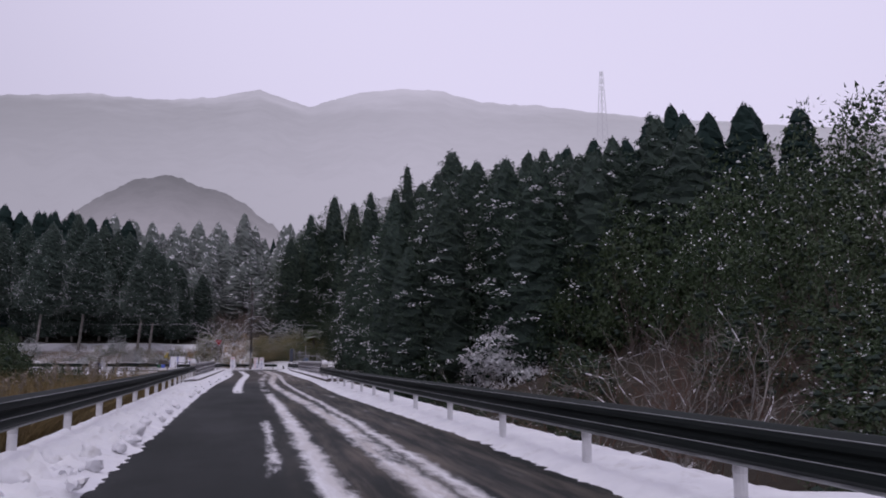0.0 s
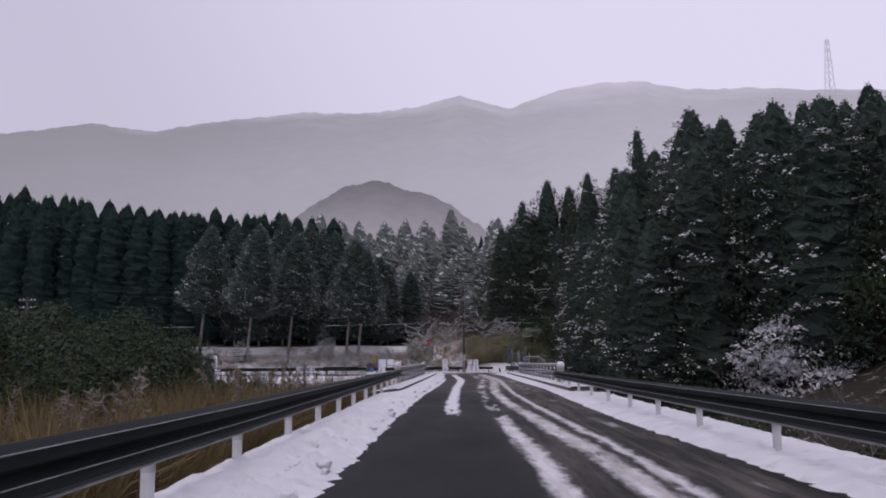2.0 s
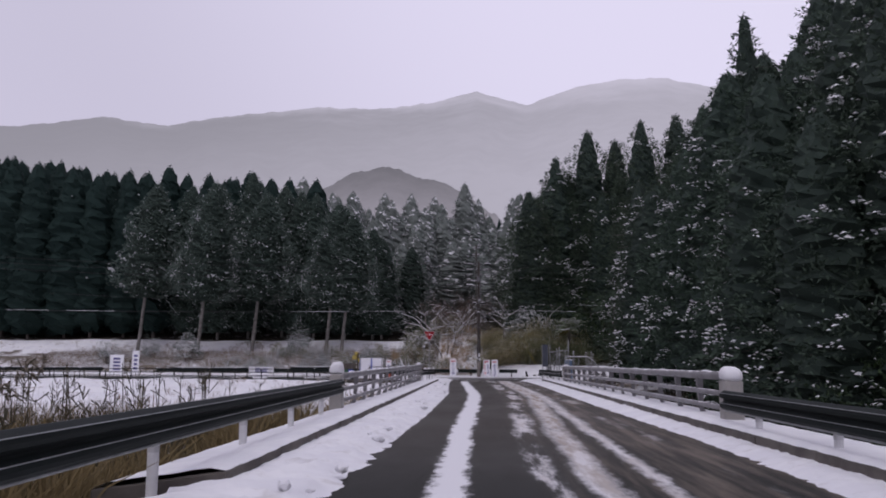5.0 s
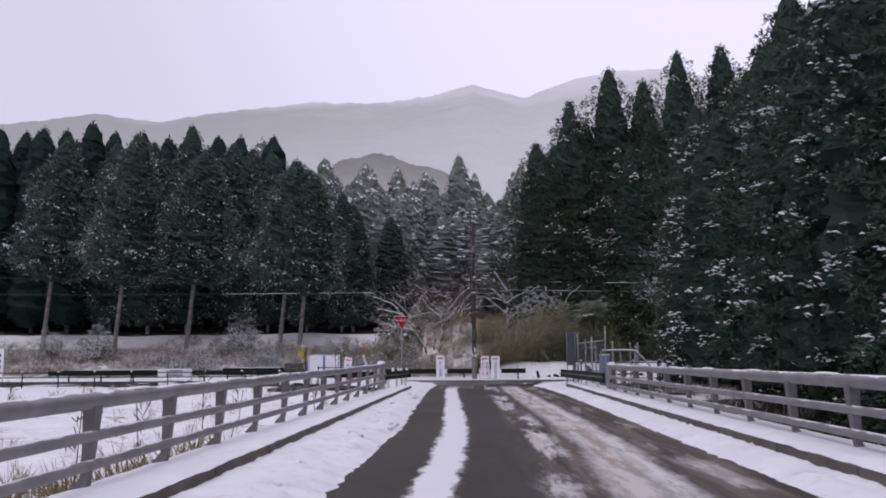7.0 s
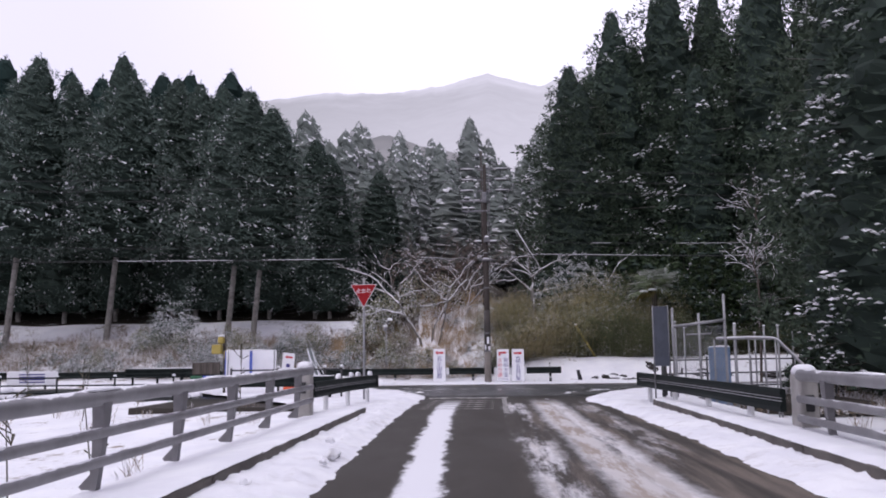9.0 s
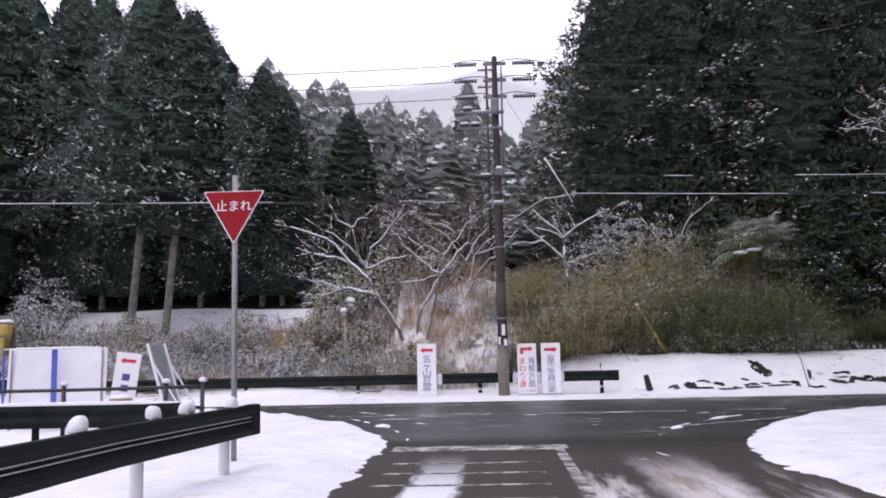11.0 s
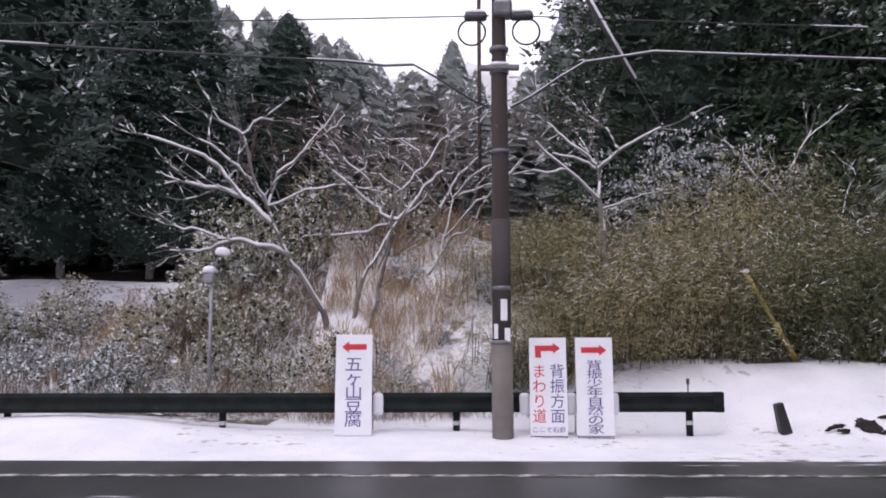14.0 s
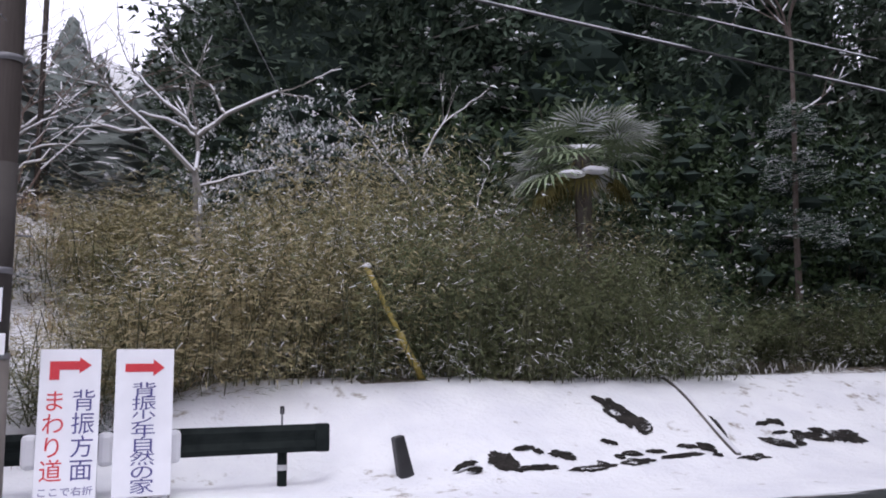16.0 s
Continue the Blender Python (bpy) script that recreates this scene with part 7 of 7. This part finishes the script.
def bare_tree(name, at, stems, seed, depth, label, snow=0.75, wood=None, group="bare trees", spread=0.75):
    rng = np.random.default_rng(seed)
    t = thing(name, at, 0, label=label, category="tree", group=group)
    segs = []
    for pts, r in stems:
        pts = [np.array(p, float) for p in pts]
        for k in range(len(pts) - 1):
            segs.append((tuple(pts[k]), tuple(pts[k + 1]), r, r * 0.8))
            r *= 0.8
        d = pts[-1] - pts[-2]
        d /= np.linalg.norm(d)
        for _ in range(3):
            dd = d + rng.normal(size=3) * np.array([0.9, 0.6, 0.45]) + np.array([0, 0, 0.1])
            branch_segs(rng, pts[-1], dd / np.linalg.norm(dd), rng.uniform(0.8, 1.25), r * 0.85, depth, segs, spread)
        for k in range(1, len(pts) - 1):
            dd = rng.normal(size=3) * 0.8 + np.array([0, -0.1, 0.5])
            branch_segs(rng, pts[k], dd / np.linalg.norm(dd), rng.uniform(0.6, 0.9), r * 0.6, max(0, depth - 1), segs, spread)
    v, f = tubes(segs, 3 if name == "leafless_bush" else 5)
    put("crown", mesh_of("crown", v, f, [wood or M_TWIG]), t)
    top = []
    for a, b, r0, r1 in segs:
        va, vb = Vector(a), Vector(b)
        d = (vb - va).normalized()
        if abs(d.z) < 0.9 and rng.uniform() < snow:
            w = 0.75 if r0 > 0.012 else 1.0
            lift = Vector((0, 0, 0.55 * r0 + 0.004))
            top.append((va + lift, vb + lift, r0 * w + 0.006, r1 * w + 0.005))
    if not top:
        return t
    v, f = tubes(top, 5)
    put("snow_lining", mesh_of("snow_lining", v, f, [M_SNOW]), t, label="snow lying along the branches")["kind"] = "stuff"
    return t


def limbed_tree(at, limbs, seed, label, name="bare_tree", twig=1.0, cover=1.0, wood=None):
    """A leafless tree of bold crooked limbs, each (radius, [(across, up), ...]), with forking twigs and snow lying along them."""
    rng = np.random.default_rng(seed)
    t = thing(name, at, 0, label=label, category="tree", group="bare trees")
    segs, fine = [], []
    depth = {}
    for r, pts in limbs:
        y, slope = depth.get(pts[0], 0.0), rng.normal() * 0.3
        line3 = []
        for k, (x, z) in enumerate(pts):
            if k:
                y += slope * math.hypot(x - pts[k - 1][0], z - pts[k - 1][1])
            depth[(x, z)] = y
            line3.append(np.array([x, y, z]))
        for k in range(len(line3) - 1):
            a, b = line3[k], line3[k + 1]
            n = 3
            bend = rng.normal(size=(n + 1, 3)) * 0.022
            bend[0] = bend[n] = 0
            for i in range(n):
                q0, q1 = a + (b - a) * i / n + bend[i], a + (b - a) * (i + 1) / n + bend[i + 1]
                segs.append((tuple(q0), tuple(q1), r, r * 0.94))
                r *= 0.93
                if z > 1.0 and rng.uniform() < 0.3 * twig and r < 0.05:
                    d = (b - a) / np.linalg.norm(b - a) + rng.normal(size=3) * 0.55 + np.array([0, 0, 0.25])
                    branch_segs(rng, q1, d / np.linalg.norm(d), rng.uniform(0.35, 0.8), max(0.007, r * 0.4), 1, fine, 0.6)
        d = line3[-1] - line3[-2]
        d /= np.linalg.norm(d)
        for _ in range(2):
            dd = d + rng.normal(size=3) * 0.4
            branch_segs(rng, line3[-1], dd / np.linalg.norm(dd), rng.uniform(0.4, 0.8), max(0.008, r * 0.7), 1, fine, 0.55)
    v, f = tubes(segs, 7)
    put("limb_frame", mesh_of("limb_frame", v, f, [wood or M_PALEBARK]), t)
    v, f = tubes(fine, 4)
    put("twig_crown", mesh_of("twig_crown", v, f, [wood or M_PALEBARK]), t)["kind"] = "stuff"
    top = []
    for a, b, r0, r1 in segs + [q for q in fine if rng.uniform() < 0.3]:
        va, vb = Vector(a), Vector(b)
        d = (vb - va).normalized()
        if abs(d.z) < 0.93 and rng.uniform() < cover:
            w = 1 - 0.35 * abs(d.z)
            lift = Vector((0, -0.25 * r0, 0.55 * r0 + 0.005))
            top.append((va + lift, vb + lift, r0 * 0.85 * w + 0.006, r1 * 0.85 * w + 0.006))
    v, f = tubes(top, 6)
    put("snow_lining", mesh_of("snow_lining", v, f, [M_SNOW]), t, label="snow lying along the branches")["kind"] = "stuff"
    return t


LB = "leafless tree with crooked branches lined with snow"
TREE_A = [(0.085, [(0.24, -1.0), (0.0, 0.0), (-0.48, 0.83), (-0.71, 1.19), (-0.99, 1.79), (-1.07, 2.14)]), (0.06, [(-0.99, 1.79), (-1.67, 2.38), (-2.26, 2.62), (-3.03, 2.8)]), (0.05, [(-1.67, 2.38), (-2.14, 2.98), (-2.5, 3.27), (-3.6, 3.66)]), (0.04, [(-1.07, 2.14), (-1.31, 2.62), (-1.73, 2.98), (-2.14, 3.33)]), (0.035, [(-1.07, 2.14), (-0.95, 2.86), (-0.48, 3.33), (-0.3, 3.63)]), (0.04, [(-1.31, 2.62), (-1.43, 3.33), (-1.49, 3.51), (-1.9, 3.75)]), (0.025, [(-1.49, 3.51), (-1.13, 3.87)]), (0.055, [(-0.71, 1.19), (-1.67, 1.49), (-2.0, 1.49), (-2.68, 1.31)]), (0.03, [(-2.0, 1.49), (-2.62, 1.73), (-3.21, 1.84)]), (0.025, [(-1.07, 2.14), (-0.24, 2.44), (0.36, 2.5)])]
TREE_B = [(0.06, [(-0.3, -1.1), (0.0, 0.0), (0.18, 0.71), (0.3, 1.43), (0.45, 2.0)]), (0.055, [(-0.54, -0.5), (-0.3, 0.71), (0.06, 1.31), (0.45, 2.0)]), (0.06, [(0.45, 2.0), (0.89, 2.5), (1.07, 2.8), (1.43, 3.09), (1.57, 3.87)]), (0.04, [(0.45, 2.0), (0.51, 2.68), (1.01, 3.21), (1.37, 3.83), (1.82, 4.19)]), (0.025, [(1.01, 3.21), (0.89, 3.57), (0.48, 3.83)]), (0.03, [(0.51, 2.68), (0.06, 2.98)]), (0.05, [(0.45, 2.0), (0.18, 2.08), (-0.06, 2.32), (-0.83, 2.98)]), (0.03, [(-0.06, 2.32), (-0.18, 2.86), (-0.71, 3.31)]), (0.03, [(0.45, 2.0), (-0.24, 1.79), (-1.13, 1.76)])]
TREE_C = [(0.045, [(-0.04, -0.8), (0.0, 0.0), (0.3, 0.54), (0.65, 1.13), (0.8, 1.73), (1.01, 2.77)]), (0.03, [(1.01, 2.77), (1.37, 3.15), (1.79, 3.42)]), (0.025, [(1.01, 2.77), (1.79, 3.03)]), (0.025, [(0.8, 1.73), (1.43, 2.38), (1.96, 2.8)]), (0.02, [(0.65, 1.13), (1.01, 1.67), (1.37, 1.79)])]
TREE_D = [(0.07, [(-0.04, -4.2), (0.0, -1.81), (0.01, -0.96), (0.0, 0.0)]), (0.045, [(0.0, 0.0), (0.44, 0.37), (0.81, 0.56), (1.3, 0.79)]), (0.03, [(0.44, 0.37), (0.33, 0.63), (0.18, 0.93)]), (0.04, [(0.0, 0.0), (-0.18, 0.3), (-0.74, 0.78), (-1.11, 1.15)]), (0.025, [(-0.18, 0.3), (-0.11, 0.74)]), (0.035, [(0.0, 0.0), (-0.3, 0.22), (-0.96, 0.48)]), (0.05, [(0.0, -1.81), (-0.11, -0.81), (-0.81, -0.18), (-1.48, 0.41)]), (0.03, [(-0.81, -0.18), (-1.18, -0.26), (-1.55, -0.22)]), (0.02, [(0.01, -0.96), (0.52, -0.8), (0.85, -0.7)])]
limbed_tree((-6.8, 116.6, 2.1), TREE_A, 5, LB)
limbed_tree((-5.75, 116.7, 2.1), TREE_B, 9, LB)
limbed_tree((-5.15, 116.9, 2.15), TREE_C, 13, LB)
limbed_tree((-0.82, 116.4, 5.35), TREE_D, 17, "leafless tree with forked snow-lined limbs rising from the thicket")
limbed_tree((3.6, 116.9, 3.6), [(0.045, [(0.3, -2.4), (0.1, -0.6), (-0.4, 0.7), (-1.2, 1.9)]), (0.03, [(-0.4, 0.7), (-0.3, 1.6), (0.1, 2.3)]), (0.025, [(0.1, -0.6), (0.8, 0.4), (1.2, 1.3)])], 23, "thin leafless tree leaning out of the thicket")
for k, (x, y) in enumerate(((-6.6, 119.2), (-5.2, 119.8), (-4.0, 119.0), (-7.8, 118.6), (-6.0, 118.0))):
    stems = [([(0, 0, -0.3), (dx * 0.5, 0.1, 1.0), (dx * 1.3, 0.2, 2.1)], 0.024) for dx in (-1.1, -0.5, 0.2, 0.6, 1.2)]
    bare_tree("leafless_bush", (x, y, ground_at(x, y)), stems, 90 + k, 2, "russet leafless brush dusted with snow on the mound", 0.05, M_BRUSH, "mound brush", 0.6)
limbed_tree((-4.3, 119.6, 4.0), [(0.05, [(0.0, -1.0), (-0.2, 0.8), (-0.9, 1.8), (-1.6, 2.3)]), (0.04, [(-0.2, 0.8), (0.3, 1.8), (0.9, 2.4)])], 25, LB, twig=1.6)
slender = bare_tree("slender_tree", (10.2, 115.1, 1.1), [([(0, 0, 0), (0.02, 0, 2.6), (0.15, 0, 5.0), (0.2, 0, 6.6)], 0.075)], 29, 3, "slender pale-trunked tree with thin snowy twigs on the bank", 0.5)
for z, w, turn in ((2.3, 0.42, 20), (3.5, 0.34, 130), (4.5, 0.24, 240)):
    spray = put("foliage", WOODEDGE[1][1], slender, (0.1, 0, z), "sprays of evergreen leaves dusted with snow")
    spray.scale, spray.rotation_euler = (w, w, 0.2), (0, 0, radians(turn))
bare_tree("slender_tree", (8.0, 108.0, -0.1), [([(0, 0, 0), (0.1, 0, 2.2), (0.1, 0, 4.4)], 0.06)], 31, 3, "slender leafless tree with snowy twigs beside the yard", 0.8)
rng_bush = random.Random(4)
for k, (x, y) in enumerate(((7.2, 15.5), (8.6, 19.5), (9.8, 22.5), (11.0, 26.0), (8.2, 25.0), (12.5, 21.0), (13.4, 30.0), (9.4, 32.0), (14.8, 25.5), (6.4, 20.5), (11.4, 34.5), (16.0, 32.0))):
    lean = [rng_bush.uniform(-0.8, 0.8) for _ in range(8)]
    stems = [([(0, 0, -0.2), (lean[i] * 0.5, lean[i + 1] * 0.5, 0.7), (lean[i] * 1.2, lean[i + 1] * 1.1, 1.4), (lean[i] * 2.0, lean[i + 1] * 1.8, 2.0)], 0.024) for i in (0, 2, 4, 6)]
    bare_tree("leafless_bush", (x, y, ground_at(x, y)), stems, 40 + k, 2, "russet leafless bush of fine twigs in the hollow", 0.0, M_RUST, "leafless bushes", 0.6)
for k, (x, y, turn) in enumerate(((10.2, 30.0, 0), (12.4, 27.0, 0.6), (15.6, 29.5, -0.4), (9.6, 50.0, 0.3), (8.8, 37.0, -0.2), (8.2, 19.0, 0.2), (9.6, 22.5, -0.3), (7.2, 16.0, 0.5), (11.2, 24.5, 0.1))):
    limbs = [(0.026, [(0.0, -0.3), (-0.5, 1.0), (-1.4, 1.9), (-2.2, 2.3)]), (0.024, [(0.0, -0.3), (0.3, 1.2), (0.2, 2.1), (-0.4, 2.9)]), (0.024, [(0.0, -0.3), (0.7, 0.9), (1.7, 1.5), (2.4, 1.7)]), (0.018, [(0.3, 1.2), (0.9, 2.0), (1.2, 2.8)])]
    ob = limbed_tree((x, y, ground_at(x, y) + 0.2), limbs, 70 + k, "leafless bush with pale snowy limbs in the hollow", "leafless_bush", 2.6, 0.12, M_PALEBARK)
    ob.rotation_euler = (0, 0, turn)
    if k > 4:
        ob.scale = (1.15, 1.15, 1.3)


def palm(x, y, z):
    """A windmill palm: shaggy trunk, fan leaves, dead skirt, pads of snow."""
    rng = np.random.default_rng(6)
    p = thing("palm_tree", (x, y, z), label="windmill palm with fan leaves, yellowed skirt and pads of snow", category="palm tree")
    v, f = tubes([((0, 0, -0.3), (0.03, 0, 2.0), 0.11, 0.13), ((0.03, 0, 2.0), (0, 0, 3.75), 0.13, 0.15)], 9)
    put("trunk", mesh_of("trunk", v, f, [M_BARK]), p)
    for i in range(34):
        dead = i >= 28
        a = rng.uniform(0, 6.28)
        el = rng.uniform(-0.55, 0.85) if not dead else rng.uniform(-0.95, -0.5)
        d = Vector((math.cos(a) * math.cos(el), math.sin(a) * math.cos(el), math.sin(el)))
        base, ln = Vector((0, 0, 3.75)), rng.uniform(0.5, 0.95)
        hub = base + d * ln
        side = d.cross(Vector((0, 0, 1))).normalized()
        up = side.cross(d)
        vv, ff = tubes([(base, hub, 0.014, 0.008)], 4)
        n = 22
        for k in range(n):
            g = radians(-125 + 250 * k / (n - 1))
            t = d * math.cos(g) + side * math.sin(g)
            L = (0.42 if dead else 0.82) * (1 - 0.25 * abs(g) / 2.2) * rng.uniform(0.9, 1.05)
            w = t.cross(up).normalized() * 0.026
            j = len(vv)
            mid = hub + t * L * 0.6 + up * 0.03 - Vector((0, 0, 0.03))
            tip = hub + t * L - Vector((0, 0, 0.16 if not dead else 0.25))
            vv += [hub, mid + w, tip, mid - w]
            ff.append((j, j + 1, j + 2, j + 3))
        snowy = not dead and el > -0.45 and rng.uniform() < 0.75
        put("frond", mesh_of("frond", vv, ff, [M_PALM_DEAD if dead else M_PALM], None), p)
        if snowy:
            vs, fs = [], []
            for k in range(2, n - 2):
                g = radians(-125 + 250 * k / (n - 1))
                t = d * math.cos(g) + side * math.sin(g)
                w = t.cross(up).normalized() * 0.034
                j = len(vs)
                o = Vector((0, 0, 0.018))
                vs += [hub + t * 0.06 + o, hub + t * 0.24 + w + up * 0.02 + o, hub + t * rng.uniform(0.5, 0.72) + o - Vector((0, 0, 0.03)), hub + t * 0.24 - w + up * 0.02 + o]
                fs.append((j, j + 1, j + 2, j + 3))
            put("snow", mesh_of("snow", vs, fs, [M_SNOW]), p, label="snow on the frond")
    for k, (dx, dy, dz) in enumerate(((-0.6, -0.66, 3.22), (-0.2, -0.7, 3.30))):
        snow_cap("snow_pad", (0.42, 0.3, 0.1), (dx, dy, dz), p, k, "pad of snow on drooping leaves")


palm(4.95, 114.3, 0.95)


def blades(zones, seed, name, mat, label, per=22, width=0.009):
    """Grass in tufts over the zones (x0, x1, y0, y1, tufts, height)."""
    rng = np.random.default_rng(seed)
    v, f = [], []
    for x0, x1, y0, y1, n, h in zones:
        x, y = rng.uniform(x0, x1, n), rng.uniform(y0, y1, n)
        keep = np.sin(x * 0.9 + 1) + np.sin(y * 0.7) + rng.normal(size=n) * 0.7 > -0.9
        x, y = x[keep], y[keep]
        z = ground(x, y)
        hh = h * rng.uniform(0.5, 1.15, len(x))
        P = np.repeat(np.stack([x, y, z], 1), per, 0) + rng.normal(size=(len(x) * per, 3)) * np.array([0.09, 0.09, 0.0])
        D = rng.normal(size=(len(P), 3)) * 0.26 + np.array([0, 0, 1.0])
        ln = np.repeat(hh, per)
        d = D / np.linalg.norm(D, axis=1, keepdims=True)
        side = np.cross(d, rng.normal(size=d.shape))
        side /= np.linalg.norm(side, axis=1, keepdims=True)
        L = (ln * rng.uniform(0.6, 1.1, len(ln)))[:, None]
        mid = P + d * L * 0.55
        tip = P + d * L + np.stack([d[:, 0], d[:, 1], -0.25 * np.ones(len(d))], 1) * L * 0.35
        q = np.stack([P, mid + side * width, tip, mid - side * width], 1).reshape(-1, 3)
        k = len(v)
        v.extend(q.tolist())
        f.extend([(k + 4 * i, k + 4 * i + 1, k + 4 * i + 2, k + 4 * i + 3) for i in range(len(P))])
    ob = put(name, mesh_of(name, v, f, [mat]))
    tagged(ob, label, "grass", kind="stuff")


blades([(-9.8, -7.3, 4, 44, 1700, 1.6), (-9.6, -7.4, 44, 58, 260, 1.4), (-14.5, -9.8, 6, 46, 1300, 2.3), (-14.5, -9.8, 46, 60, 380, 1.7), (-26, -14.5, 14, 60, 800, 1.4), (-11, -7.4, 58, 70, 160, 0.9), (-10, -8, 113, 118.5, 90, 0.8)], 1, "dry_grass", M_DRY, "dead straw-coloured grass standing in the snow")
blades([(-45, -7, 112.2, 119.6, 3600, 0.72), (-45, -9, 119.6, 123.0, 900, 0.7), (-30, -9, 63, 68, 260, 1.1), (-22, -8, 70, 97, 130, 0.6), (2.6, 12, 94, 100, 300, 0.5), (-7, -1.5, 112.6, 115, 260, 0.5), (3, 9, 40, 90, 500, 0.8)], 2, "brown_weeds", M_WEED, "brown withered weeds poking through the snow", 16, 0.008)


blades([(-13.5, -9.8, 46, 58, 520, 1.7), (-1.5, 14, 113.9, 114.6, 240, 0.3), (-12, -8, 54, 60, 80, 1.4), (-12, -8.5, 30, 42, 120, 1.7)], 3, "dark_weeds", M_DARKWEED, "tall dark withered weeds beside the road", 18, 0.012)


blades([(-6.8, -4.0, 113.4, 120.2, 330, 0.9), (-4.4, -2.2, 113.4, 120.4, 110, 0.6), (-3.0, -1.2, 113.6, 118, 130, 0.8), (-11.5, -8.5, 113.5, 118.5, 260, 1.1)], 5, "straw_grass", M_STRAW, "pale straw-coloured grass standing on the snowy mound", 18, 0.007)


def pampas(x, y, h, seed):
    rng = np.random.default_rng(seed)
    p = thing("pampas_grass", (x, y, ground_at(x, y)), label="withered pampas grass clump with pale plumes", category="grass", group="pampas clumps")
    n = 130
    v, f = [], []
    D = rng.normal(size=(n, 3)) * 0.3 + np.array([0, 0, 1.0])
    cards(rng, rng.normal(size=(n, 3)) * np.array([0.15, 0.15, 0]), D, h * 0.75, 0.016, 0.3, v, f)
    put("foliage", mesh_of("foliage", v, f, [M_DRY]), p)
    for k in range(7):
        lean = rng.normal(size=2) * 0.25
        top = Vector((lean[0] * h * 0.6, lean[1] * h * 0.6, h * rng.uniform(0.85, 1.15)))
        vv, ff = tubes([((lean[0] * 0.2, lean[1] * 0.2, 0), top, 0.008, 0.005)], 4)
        m = 26
        t = rng.uniform(0, 1, m)
        P = np.array(top) + np.outer(t, np.array([lean[0] * 0.3, lean[1] * 0.3, 0.38]))
        cards(rng, P, rng.normal(size=(m, 3)) * 0.45 + np.array([lean[0], lean[1], 0.6]), 0.20, 0.05, 0.3, vv, ff)
        put("plume", mesh_of("plume", vv, ff, [M_PLUME]), p)


rp = random.Random(12)
for k in range(9):
    y = rp.uniform(22, 56)
    pampas(rp.uniform(-12.5, -8.2) - max(0, y - 40) * 0.03, y, rp.uniform(1.5, 2.1), 400 + k)


def stalks(x, y, seed, tall=1.0):
    rng = np.random.default_rng(seed)
    p = thing("dead_weed", (x, y, ground_at(x, y)), label="tall dark dead weed stalk standing in the snowy field", category="weed", group="dead weeds")
    segs = []
    h = rng.uniform(0.9, 1.9) * tall
    segs.append(((0, 0, -0.1), (rng.normal() * 0.12, 0, h), 0.014, 0.008))
    for k in range(14):
        z = h * rng.uniform(0.3, 1.0)
        d = rng.normal(size=3) * 0.12
        segs.append(((0, 0, z), (d[0], d[1], z + abs(d[2]) + 0.08), 0.007, 0.012))
    v, f = tubes(segs, 4)
    put("stalk", mesh_of("stalk", v, f, [M_DARKWEED]), p)


for k in range(96):
    if k >= 44:
        stalks(rp.uniform(-13.0, -9.4), rp.uniform(48, 58), 500 + k, 1.35)
    elif k < 26:
        stalks(rp.uniform(-24, -8.5), rp.uniform(58, 70), 500 + k)
    else:
        stalks(rp.uniform(-30, -8.5), rp.uniform(70, 97), 500 + k)
